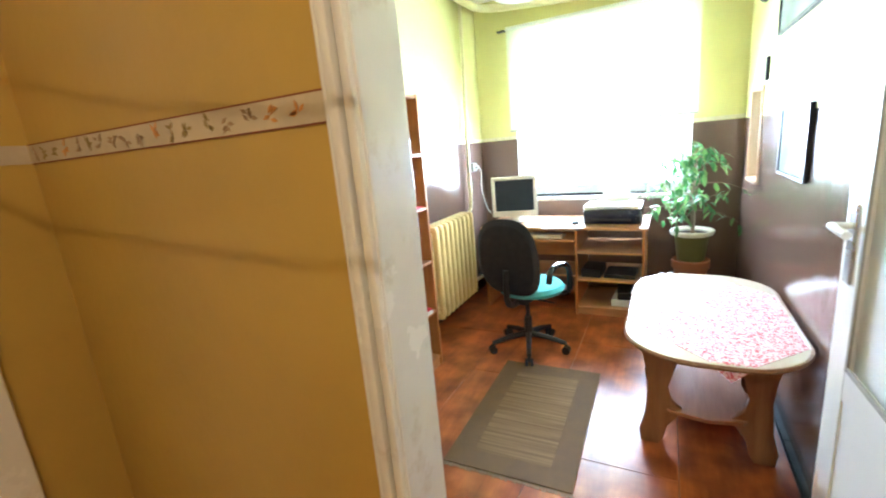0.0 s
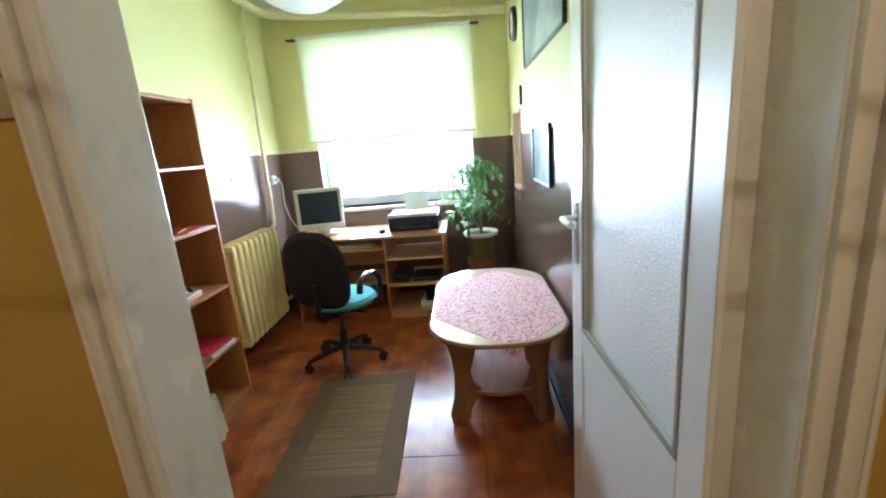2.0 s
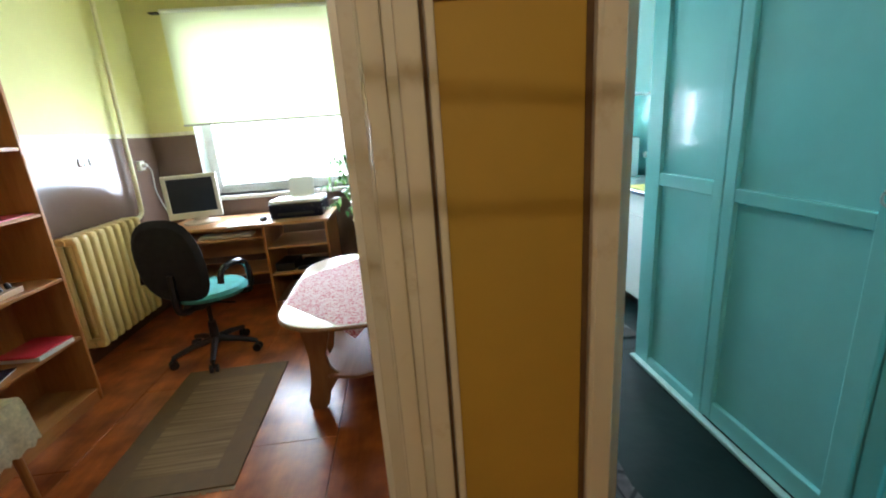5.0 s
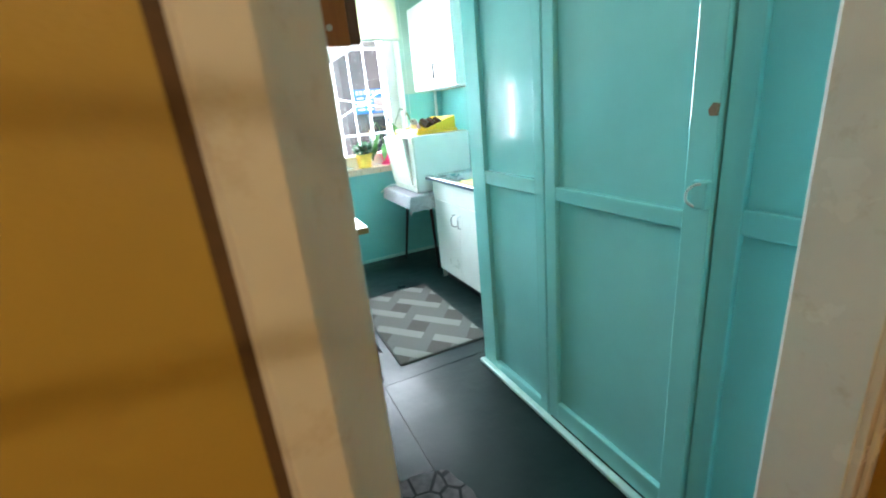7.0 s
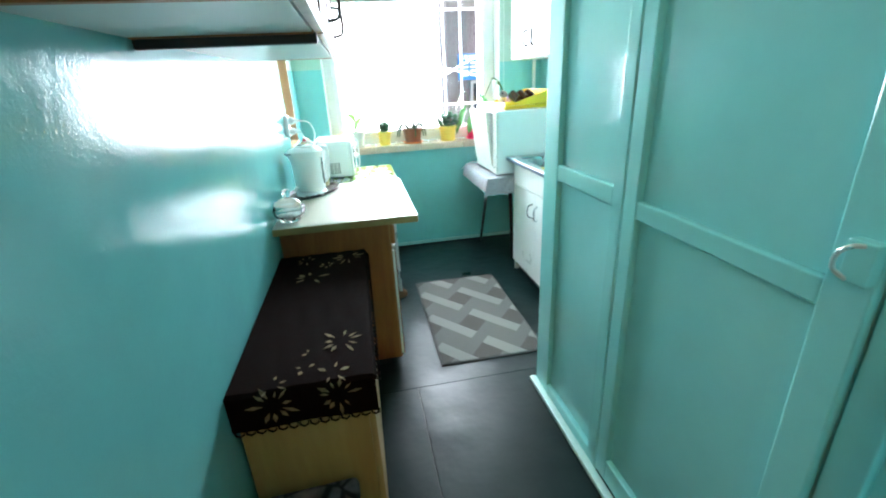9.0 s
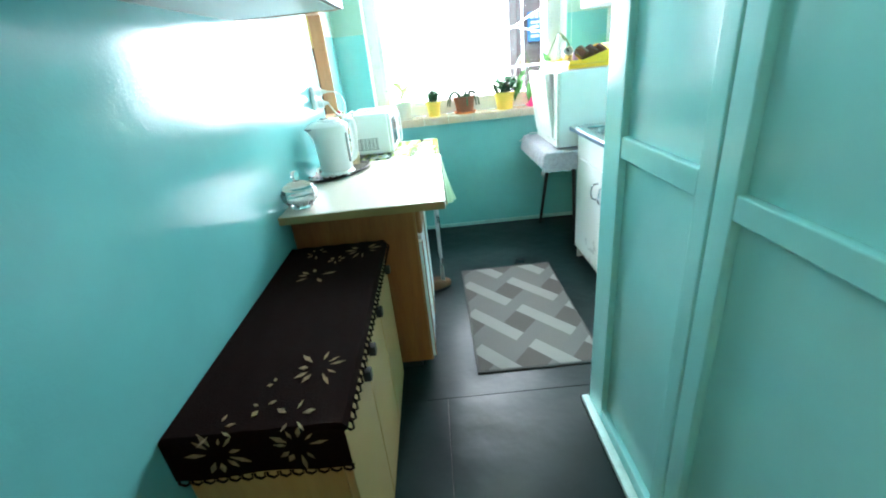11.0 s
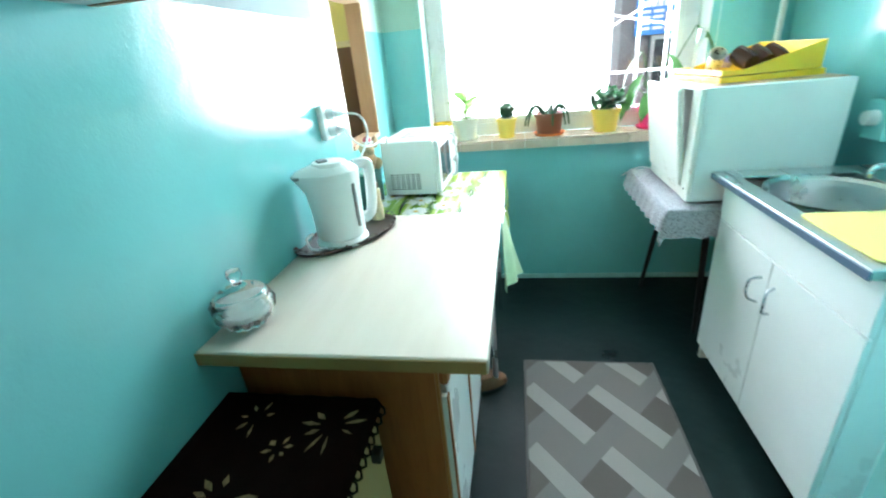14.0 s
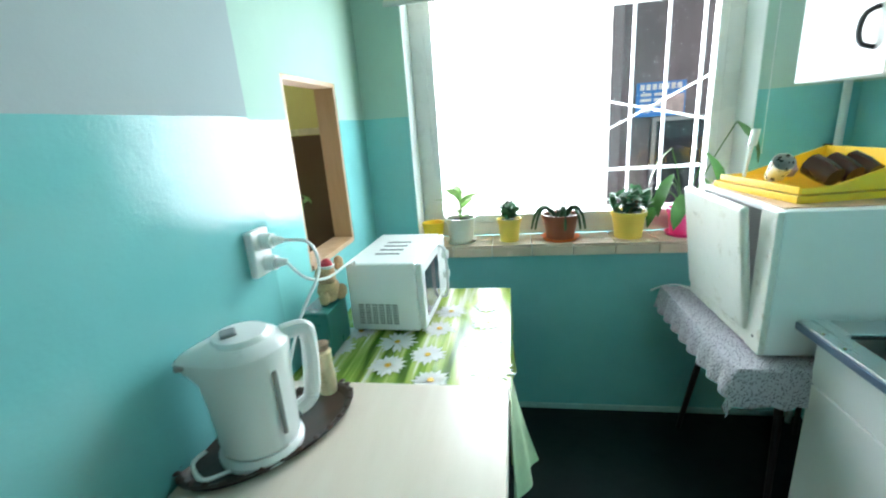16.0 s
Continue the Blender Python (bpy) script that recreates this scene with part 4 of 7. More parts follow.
for k in range(42):
    a = rf.uniform(0, 2 * math.pi)
    z0 = rf.uniform(0.36, 0.90)
    reach = rf.uniform(0.16, 0.44) * (1.0 - 0.45 * max(0, (z0 - 0.6) / 0.3))
    tip = Vector((math.cos(a) * reach, math.sin(a) * reach * 0.75, z0 + rf.uniform(-0.16, 0.12)))
    root = Vector((0.0, 0, z0))
    midp = (root + tip) / 2 + Vector((0, 0, 0.04))
    path = smooth_path([root, midp, tip], 4)
    twigs.append(tube(path, 0.0035, 5, taper=0.0012))
    for q in range(8):
        t = rf.uniform(0.35, 1.0)
        p = path[min(len(path) - 1, int(t * len(path)))]
        spots.append((p + Vector((rf.uniform(-0.025, 0.025), rf.uniform(-0.025, 0.025), rf.uniform(-0.02, 0.02))), rf.uniform(0, 6.28), rf.uniform(-1.2, 0.25)))
part("twigs", merge(*twigs), bark, fic)
for k in range(3):
    part("foliage", leaves(spots[k::3], 0.082, 0.031, -0.03, rf), (leaf_green, leaf_green, leaf_lime)[k], fic)
bin_ = thing("waste_bin", "small grey waste bin lined with a bag", "bin", (0.17, 4.08, 0))
part("bucket", lathe([(0.0, 0.0), (0.085, 0), (0.115, 0.29), (0.11, 0.29), (0.082, 0.008), (0.0, 0.008)], 24), paint("grey_bin_plastic", (0.10, 0.10, 0.11), 0.5, 0.1, 9, 0.1, 80), bin_)
liner = lathe([(0.12, 0.24), (0.125, 0.29), (0.12, 0.31), (0.10, 0.29), (0.085, 0.16)], 40)
for v in liner.verts:
    v.co.z += 0.012 * math.sin(9 * math.atan2(v.co.y, v.co.x))
part("liner", liner, paint("grey_bin_bag", (0.30, 0.31, 0.32), 0.3, 0.2, 20, 0.6, 40), bin_)

# coffee table with cloth
TZ = 0.592
tb = thing("coffee_table", "low wooden table with rounded top and shaped legs", "table", (0.305, 2.67, 0))


def rounded(hx, hy, r, n=10):
    out = []
    for cx, cy, a0 in ((hx - r, hy - r, 0), (-hx + r, hy - r, 90), (-hx + r, -hy + r, 180), (hx - r, -hy + r, 270)):
        out += [(cx + r * math.cos(radians(a0 + 90 * k / n)), cy + r * math.sin(radians(a0 + 90 * k / n))) for k in range(n + 1)]
    return out


part("tabletop", prism(rounded(0.335, 0.585, 0.27), TZ - 0.022, TZ, 0.004), wood("pale_beech_top", (0.64, 0.50, 0.38), (0.76, 0.63, 0.51), "y", 0.12, 5, 0.3, 0.01), tb)
part("edge_band", merge(tube([(x, y, TZ - 0.011) for x, y in rounded(0.335, 0.585, 0.27)], 0.011, 6, True)), leg_brown, tb)
leg_out = [(-0.075, 0.0), (0.0, 0.0), (0.02, 0.03), (0.035, 0.10), (0.075, 0.16), (0.10, 0.20), (0.075, 0.215), (0.05, 0.24), (0.035, 0.31), (0.06, 0.40), (0.085, 0.50), (0.09, 0.57), (-0.085, 0.57), (-0.085, 0.50), (-0.06, 0.40), (-0.05, 0.30), (-0.06, 0.16), (-0.085, 0.06)]
for sy in (-0.30, 0.30):
    for sx in (-1, 1):
        lg = prism([(p, q) for p, q in leg_out], -0.0125, 0.0125, 0.002)
        moved(lg, pose(sx * 0.19, sy, 0, 90, 0, 0) if sx < 0 else pose(sx * 0.19, sy, 0, 90, 0, 0) @ Matrix.Diagonal((-1, 1, 1, 1)))
        bmesh.ops.recalc_face_normals(lg, faces=lg.faces)
        part("leg", lg, leg_brown, tb)
sh_out = [(-0.20, -0.27), (-0.14, -0.33), (0, -0.36), (0.14, -0.33), (0.20, -0.27), (0.17, 0), (0.20, 0.27), (0.14, 0.33), (0, 0.36), (-0.14, 0.33), (-0.20, 0.27), (-0.17, 0)]
part("lower_shelf", prism(sh_out, 0.185, 0.203, 0.003), wood("red_brown_shelf", (0.26, 0.10, 0.045), (0.40, 0.18, 0.085), "y", 0.5), tb)
# woven pink cloth laid corner-wise
pk, pnt, pb = nodes_of("pink_white_cloth")
pv = coords(pnt)
p1 = put_node(pnt, "ShaderNodeTexVoronoi", Scale=90.0)
p2 = put_node(pnt, "ShaderNodeTexNoise", Scale=45.0, Detail=3.0)
pnt.links.new(pv, p1.inputs["Vector"])
pnt.links.new(pv, p2.inputs["Vector"])
pa = pnt.nodes.new("ShaderNodeMath")
pa.operation = "ADD"
pnt.links.new(p1.outputs["Distance"], pa.inputs[0])
pnt.links.new(p2.outputs["Fac"], pa.inputs[1])
pnt.links.new(ramp(pnt, pa.outputs[0], [(0.66, (0.58, 0.07, 0.11)), (0.90, (0.74, 0.30, 0.35)), (1.10, (0.82, 0.60, 0.62))]), pb.inputs["Base Color"])
pb.inputs["Roughness"].default_value = 0.8
pbp = put_node(pnt, "ShaderNodeBump", Strength=0.4, Distance=0.002)
pnt.links.new(p1.outputs["Distance"], pbp.inputs["Height"])
pnt.links.new(pbp.outputs["Normal"], pb.inputs["Normal"])


def pink_fn(u, v):
    a, b = (u - 0.5) * 0.80, (v - 0.5) * 0.80
    x, y = (a - b) * 0.7071 + 0.05, (a + b) * 0.7071 * 1.06 - 0.05
    over = max(0.0, (x - 0.33), (-0.575 - y), (-0.33 - x), y - 0.575)
    z = TZ + 0.0015 - min(over * 0.9, 0.2) + 0.001 * math.sin(30 * u) * math.sin(26 * v)
    x = max(-0.341, min(0.341, x))
    if y < -0.59:
        y = -0.59
    return (x, y, z)


tc = single("tablecloth", cloth_sheet(pink_fn, 40, 40, 0.0018), pk, "pink and white patterned cloth laid corner-wise", "tablecloth", (0.305, 2.67, 0))

# rug
rg, rnt, rb = nodes_of("brown_striped_rug")
rv = coords(rnt)
rs = rnt.nodes.new("ShaderNodeSeparateXYZ")
rnt.links.new(rv, rs.inputs[0])
rw = put_node(rnt, "ShaderNodeTexNoise", Scale=1.0, Detail=3.0)
rm = rnt.nodes.new("ShaderNodeMapping")
rm.inputs["Scale"].default_value = (1.5, 60, 1)
rnt.links.new(rv, rm.inputs["Vector"])
rnt.links.new(rm.outputs[0], rw.inputs["Vector"])
rn = put_node(rnt, "ShaderNodeTexNoise", Scale=240.0, Detail=2.0)
rnt.links.new(rv, rn.inputs["Vector"])
rnt.links.new(ramp(rnt, rw.outputs["Fac"], [(0.36, (0.15, 0.088, 0.038)), (0.52, (0.205, 0.125, 0.055)), (0.66, (0.265, 0.170, 0.080))]), rb.inputs["Base Color"])
rb.inputs["Roughness"].default_value = 0.95
rbp = put_node(rnt, "ShaderNodeBump", Strength=0.7, Distance=0.004)
rnt.links.new(rn.outputs["Fac"], rbp.inputs["Height"])
rnt.links.new(rbp.outputs["Normal"], rb.inputs["Normal"])
rug = thing("rug", "brown woven rug with striped middle field", "rug", (-0.515, 2.40, 0), 1)
part("field", box(-0.19, 0.19, -0.40, 0.40, 0.0005, 0.0095, 0.001), rg, rug)
part("border", merge(box(-0.305, -0.19, -0.515, 0.515, 0, 0.009, 0.002), box(0.19, 0.305, -0.515, 0.515, 0, 0.009, 0.002), box(-0.19, 0.19, -0.515, -0.40, 0, 0.009, 0.001), box(-0.19, 0.19, 0.40, 0.515, 0, 0.009, 0.001)), paint("rug_border_brown", (0.155, 0.092, 0.042), 0.95, 0.15, 12, 0.8, 260), rug)
fr = []
for k in range(60):
    x = -0.30 + 0.0102 * k
    fr.append(box(x, x + 0.006, -0.535 + RND.uniform(-0.006, 0.006), -0.513, 0.001, 0.004))
part("fringe", merge(*fr), paint("rug_fringe", (0.30, 0.24, 0.16), 0.95, 0.2, 30, 0.3, 90), rug)

# roller blind in the office
bl = thing("roller_blind", "pale yellow-green roller blind half drawn down", "blind")
part("fabric", box(-1.27, 0.332, 4.578, 4.5795, 1.59, 2.50), blind_fabric, bl)
part("bottom_bar", box(-1.275, 0.337, 4.573, 4.585, 1.575, 1.592, 0.004), paint("grey_blind_bar", (0.42, 0.42, 0.38), 0.5, 0.05, 8, 0.05, 60), bl)
part("roller", cyl((-1.275, 4.595, 2.515), (0.34, 4.595, 2.515), 0.022, n=16), white_plastic, bl)
for x in (-1.33, 0.36):
    part("bracket", box(x - 0.03, x + 0.05, 4.565, 4.62, 2.50, 2.512, 0.002), dark_metal, bl)

# pictures, clock and thermometer on the east wall
silver = paint("picture_print", (0.42, 0.50, 0.48), 0.12, 0.35, 2.2, 0.0, 10)


def picture(y0, y1, z0, z1, lab):
    p = thing("picture_frame", lab, "picture", (OX1, (y0 + y1) / 2, (z0 + z1) / 2))
    h, w = (z1 - z0) / 2, (y1 - y0) / 2
    part("print", box(-0.012, -0.002, -w + 0.012, w - 0.012, -h + 0.012, h - 0.012), silver, p)
    part("frame", merge(box(-0.02, 0, -w, -w + 0.016, -h, h, 0.002), box(-0.02, 0, w - 0.016, w, -h, h, 0.002), box(-0.02, 0, -w + 0.016, w - 0.016, -h, -h + 0.016, 0.002), box(-0.02, 0, -w + 0.016, w - 0.016, h - 0.016, h, 0.002)), black_plastic, p)


picture(2.72, 3.26, 1.185, 1.53, "glazed picture in a thin black frame")
picture(2.36, 3.52, 1.92, 2.45, "large glazed picture in a thin black frame")
ck = thing("wall_clock", "round black wall clock on yellow wall", "clock", (OX1, 4.02, 2.33))
part("case", moved(lathe([(0, 0), (0.12, 0), (0.125, 0.02), (0.11, 0.035), (0.105, 0.025), (0.0, 0.025)], 32), pose(0, 0, 0, 0, -90, 0)), black_plastic, ck)
part("dial", moved(lathe([(0, 0.0255), (0.10, 0.0255), (0.10, 0.027), (0, 0.027)], 32), pose(0, 0, 0, 0, -90, 0)), paper_white, ck)
single("thermometer", box(-0.018, 0, -0.022, 0.022, -0.07, 0.07, 0.004), black_plastic, "small black thermometer on the wall", "thermometer", (OX1, 3.80, 1.78))

# ceiling lamp
lamp = thing("ceiling_lamp", "round white glass ceiling lamp", "lamp", (-0.80, 3.50, CEIL))
part("base", lathe([(0, -0.14), (0.03, -0.14), (0.035, -0.05), (0.07, -0.04), (0.075, 0), (0, 0)], 24), white_plastic, lamp)
part("shade", lathe([(0.04, -0.11), (0.20, -0.16), (0.27, -0.24), (0.26, -0.31), (0.17, -0.36), (0.0, -0.38)], 36), frosted("opal_glass", (0.9, 0.9, 0.86), 0.4), lamp)

# open office door
od = thing("office_door", "white painted door with frosted glass, standing open", "door", (0.584, 0.969, 0.0), 1.6)
dw, dz = 0.775, 1.99
for a, b, c, d in ((0.0, 0.085, 0.01, dz), (dw - 0.105, dw, 0.01, dz)):
    part("stile", box(-0.038, 0, a, b, c, d, 0.003), door_white, od)
part("top_rail", box(-0.038, 0, 0.085, dw - 0.105, dz - 0.11, dz, 0.003), door_white, od)
part("mid_rail", box(-0.038, 0, 0.085, dw - 0.105, 0.76, 0.845, 0.003), door_white, od)
part("lower_panel", box(-0.034, -0.004, 0.085, dw - 0.105, 0.01, 0.76), door_white, od)
part("glass", box(-0.021, -0.015, 0.08, dw - 0.10, 0.84, dz - 0.105), frosted_glass, od, "frosted glass pane")
bead = []
for x in (-0.040, -0.004):
    bead += [box(x, x + 0.006, 0.085, 0.099, 0.845, dz - 0.11, 0.002), box(x, x + 0.006, dw - 0.119, dw - 0.105, 0.845, dz - 0.11, 0.002), box(x, x + 0.006, 0.099, dw - 0.119, 0.845, 0.86, 0.002)]
part("glazing_bead", merge(*bead), paint("grey_glazing_bead", (0.35, 0.34, 0.31), 0.4, 0.1, 10, 0.1, 60), od)
part("handle_plate", box(-0.044, -0.036, dw - 0.075, dw - 0.035, 1.06, 1.26, 0.003), steel, od)
part("lever", merge(cyl((-0.04, dw - 0.055, 1.205), (-0.085, dw - 0.055, 1.205), 0.009, n=10), tube(smooth_path([(-0.082, dw - 0.055, 1.205), (-0.088, dw - 0.10, 1.207), (-0.086, dw - 0.165, 1.203)]), 0.010, 8)), white_plastic, od, "white lever handle")
for z in (0.25, 1.72):
    part("hinge", cyl((0.004, -0.004, z), (0.004, -0.004, z + 0.09), 0.008, n=10), steel, od)

# painted border line between the office wall colours
trim_mat = paint("pale_border_line", (0.74, 0.70, 0.55), 0.6, 0.2, 30, 0.1, 60)
for nm, bm in (("trim_office_west", box(OX0, OX0 + 0.002, WALL_N, FAR, 1.505, 1.535)), ("trim_office_north", merge(box(OX0 + 0.002, OW[0], FAR - 0.002, FAR, 1.505, 1.535), box(OW[1], OX1, FAR - 0.002, FAR, 1.505, 1.535)))):
    setting(nm, bm, trim_mat, "pale patterned paper border")

# corridor paper border with leaves
border_mat = paint("cream_border_paper", (0.54, 0.46, 0.31), 0.6, 0.10, 18, 0.05, 60)
edge_mat = paint("brown_border_edge", (0.22, 0.07, 0.03), 0.6, 0.2, 20, 0.05, 60)


def border(name, x0, x1, up=0.0):
    root = tagged(new(name), "cream wallpaper border with autumn leaves", "", "", "structure")
    part("paper", box(x0, x1, WALL_S - 0.002, WALL_S, 1.528 + up, 1.574 + up), border_mat, root)
    part("edge_line", merge(box(x0, x1, WALL_S - 0.0026, WALL_S - 0.0002, 1.526 + up, 1.529 + up), box(x0, x1, WALL_S - 0.0026, WALL_S - 0.0002, 1.573 + up, 1.576 + up)), edge_mat, root)
    r = random.Random(5)
    groups = {0: [], 1: [], 2: []}
    x = x0 + 0.03
    while x < x1 - 0.03:
        k = r.choice((0, 0, 1, 2, 2))
        for q in range(5):
            a = r.uniform(0, 6.28)
            l = prism([(0, 0), (0.008, 0.0035), (0.017, 0), (0.008, -0.0035)], 0, 0.0012)
            groups[k].append(moved(l, Matrix.Translation((x + r.uniform(-0.006, 0.006), WALL_S - 0.0022, 1.551 + up + r.uniform(-0.008, 0.008))) @ Matrix.Rotation(radians(90), 4, "X") @ Matrix.Rotation(a, 4, "Z")))
        x += r.uniform(0.045, 0.062)
    for k, col in ((0, (0.30, 0.22, 0.08)), (1, (0.62, 0.28, 0.08)), (2, (0.36, 0.24, 0.14))):
        if groups[k]:
            part("leaf_print", merge(*groups[k]), paint("printed_leaf", col, 0.6, 0.2, 40, 0, 60), root)


border("trim_corridor_border", -1.318, OD[0] - 0.058)
border("trim_corridor_border_mid", OD[1] + 0.087, 0.859, 0.012)
setting("trim_corridor_west_border", merge(box(-1.32, -1.318, -0.4, WALL_S - 0.003, 1.528, 1.574)), border_mat, "cream wallpaper border")
fr2 = tagged(new("door_frame_west"), "pale blue-white door frame in the corridor", "", "", "structure")
part("casing", box(-1.32, -1.296, 0.58, 0.67, 0.0, 2.09, 0.004), white_gloss, fr2)
part("leaf_panel", box(-1.32, -1.302, -0.27, 0.579, 0.005, 2.05, 0.002), white_clean, fr2)
cl = thing("corridor_ceiling_lamp", "plain ceiling lamp with warm bulb", "lamp", (0.50, -0.30, CEIL))
part("rose", lathe([(0, -0.03), (0.05, -0.03), (0.055, 0), (0, 0)], 20), white_plastic, cl)
part("cord", cyl((0, 0, -0.40), (0, 0, -0.03), 0.004, n=8), black_plastic, cl)
part("socket", lathe([(0, -0.45), (0.018, -0.45), (0.02, -0.41), (0.006, -0.39), (0, -0.39)], 16), black_plastic, cl)

# two unseen sagging cords under the lamp, added to cast the wall's shadow streaks
for pts in ([(-1.32, 0.185, 2.31), (-0.6, 0.185, 2.14), (-0.248, 0.185, 2.054), (0.044, 0.185, 1.995), (0.571, 0.185, 1.939), (1.0, 0.185, 1.945), (3.1, 0.185, 2.15)],
            [(-1.32, 0.185, 2.01), (-0.6, 0.185, 1.93), (-0.185, 0.185, 1.899), (0.160, 0.185, 1.878), (0.571, 0.185, 1.877), (1.0, 0.185, 1.885), (3.1, 0.185, 2.05)]):
    single("shadow_cord", tube(smooth_path(pts, 8), 0.0026, 6), white_plastic, "thin unseen cord added to cast streaks on the corridor wall", "cord", group="cords in the corridor")

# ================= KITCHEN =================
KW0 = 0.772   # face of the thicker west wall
# the grey upper coat is its own paint, the lower teal has shade mixed in
kitchen_paint_shaded = two_tone("kitchen_wall_paint_grey_shaded", TEAL_SHADED, (0.34, 0.41, 0.42), 1.562, 0.12, 0.9, wave=0.10)
wall_along_y("wall_kitchen_west_step", KX0, KW0, WALL_N, 3.62, -0.05, CEIL, [], kitchen_paint_shaded, "glossy teal wall, grey-white above")
# wooden lining of the serving hatch
hl = tagged(new("window_hatch"), "small wall hatch lined with pale wood", "", "", "structure")
for bm in (box(OX1 - 0.012, KX0 - 0.002, HATCH[0] - 0.002, HATCH[0] + 0.016, HATCH[2], HATCH[3], 0.002), box(OX1 - 0.012, KX0 - 0.002, HATCH[1] - 0.016, HATCH[1] + 0.002, HATCH[2], HATCH[3], 0.002),
           box(OX1 - 0.012, KX0 - 0.002, HATCH[0] + 0.016, HATCH[1] - 0.016, HATCH[3] - 0.016, HATCH[3] + 0.002, 0.002), box(OX1 - 0.02, KX0 + 0.004, HATCH[0] + 0.016, HATCH[1] - 0.016, HATCH[2] - 0.002, HATCH[2] + 0.018, 0.002)):
    part("lining_board", bm, wood_pale, hl)
single("light_chain", merge(*[moved(lathe([(0, -0.003), (0.003, 0), (0, 0.003)], 6), pose(0, 0, 0.0095 * k)) for k in range(34)]), white_plastic, "white bead chain hanging in the hatch", "chain", (0.69, 3.96, 1.32))

# worktop unit
cu = thing("base_cabinet", "brown veneered kitchen base cabinet with white doors", "cabinet")
parts("panel", (box(0.775, 1.27, 2.78, 2.80, 0.06, 0.833, 0.002), box(0.775, 1.27, 3.49, 3.51, 0.06, 0.833), box(0.775, 1.27, 2.80, 3.49, 0.06, 0.08), box(0.775, 0.787, 2.80, 3.49, 0.08, 0.833)), cab_brown, cu)
part("front_edge", box(1.27, 1.278, 2.782, 2.80, 0.06, 0.833, 0.002), pine, cu)
part("drawer_front", box(1.275, 1.30, 2.79, 3.50, 0.70, 0.80, 0.012), cab_brown, cu)
part("finger_rail", box(1.262, 1.292, 2.80, 3.49, 0.672, 0.69, 0.003), steel, cu, "thin metal finger rail")
for a, b in ((2.795, 3.14), (3.144, 3.495)):
    d = part("door", box(1.272, 1.290, a, b, 0.07, 0.665, 0.003), white_clean, cu)
    part("door_edge", box(1.290, 1.294, a + 0.002, a + 0.02, 0.072, 0.663), cab_brown, d)
part("plinth", box(0.84, 1.22, 2.82, 3.47, 0.0, 0.06), black_plastic, cu)
wt = thing("worktop", "cream laminate worktop with a rounded front edge", "worktop")
part("top", box(KW0, 1.406, 2.678, 3.514, 0.838, 0.872, 0.006), worktop_mat, wt)
part("edge_strip", merge(box(KW0, 1.402, 2.6755, 2.679, 0.8395, 0.869, 0.001)), worktop_edge, wt, "olive-brown worn edge strip")

# crystal bowl
cb, cnt, cbb = nodes_of("cut_crystal")
cbb.inputs["Base Color"].default_value = (0.97, 0.99, 0.99, 1)
cbb.inputs["Roughness"].default_value = 0.04
cbb.inputs["Transmission Weight"].default_value = 1.0
cbb.inputs["IOR"].default_value = 1.45
bowl = thing("sugar_bowl", "cut crystal sugar bowl with a knobbed lid", "bowl", (0.836, 2.79, 0.872))
bowl.scale = (1.1, 1.1, 1.12)
bo = lathe([(0.0, 0.0), (0.036, 0.0), (0.04, 0.008), (0.058, 0.03), (0.062, 0.055), (0.056, 0.068), (0.052, 0.066), (0.056, 0.052), (0.052, 0.03), (0.034, 0.012), (0.0, 0.010)], 24)
for i, v in enumerate(bo.verts):
    a = math.atan2(v.co.y, v.co.x)
    k = 1 + 0.07 * math.cos(12 * a)
    v.co.x *= k
    v.co.y *= k
part("bowl", bo, cb, bowl)
part("sugar", lathe([(0, 0.038), (0.04, 0.034), (0.048, 0.028), (0.034, 0.013), (0, 0.012)], 20), paint("white_sugar", (0.8, 0.8, 0.78), 0.9, 0.1, 90, 0.5, 300), bowl)
part("lid", lathe([(0.055, 0.069), (0.05, 0.078), (0.03, 0.09), (0.010, 0.095), (0.009, 0.103), (0.016, 0.113), (0.014, 0.126), (0.0, 0.131)], 24), cb, bowl)

# kettle on a wooden tray
tr = thing("serving_tray", "dark brown oval wooden tray", "tray", (0.893, 3.31, 0.872), -33)
part("base", moved(lathe([(0, 0), (0.125, 0), (0.135, 0.006), (0.14, 0.016), (0.132, 0.016), (0.122, 0.008), (0, 0.008)], 36), Matrix.Diagonal((0.80, 1.42, 1, 1))), wood("dark_brown_wood", (0.016, 0.008, 0.006), (0.055, 0.026, 0.018), "y", 0.35, 8), tr)
parts("carved_bead", [moved(lathe([(0, -0.005), (0.008, 0), (0, 0.006)], 8), pose(0.108 * math.cos(radians(a)), 0.192 * math.sin(radians(a)), 0.016 + 0.012 * abs(math.sin(radians(a))) ** 6)) for a in range(0, 360, 12)], wood("dark_brown_carving", (0.02, 0.010, 0.008), (0.07, 0.035, 0.024), "y", 0.4, 14), tr)
kt = thing("electric_kettle", "white plastic electric jug kettle on a tray", "kettle", (0.893, 3.265, 0.880), 40)
kb_bm = lathe([(0.0, 0.022), (0.072, 0.022), (0.078, 0.03), (0.080, 0.10), (0.083, 0.18), (0.088, 0.225), (0.086, 0.236), (0.07, 0.25), (0.04, 0.258), (0.0, 0.26)], 36)
for v in kb_bm.verts:
    if v.co.x < -0.03 and v.co.z > 0.17:
        f = (v.co.z - 0.17) / 0.07
        v.co.x -= 0.035 * min(f, 1) * max(0, 1 - abs(v.co.y) / 0.05)
part("jug", kb_bm, white_plastic, kt)
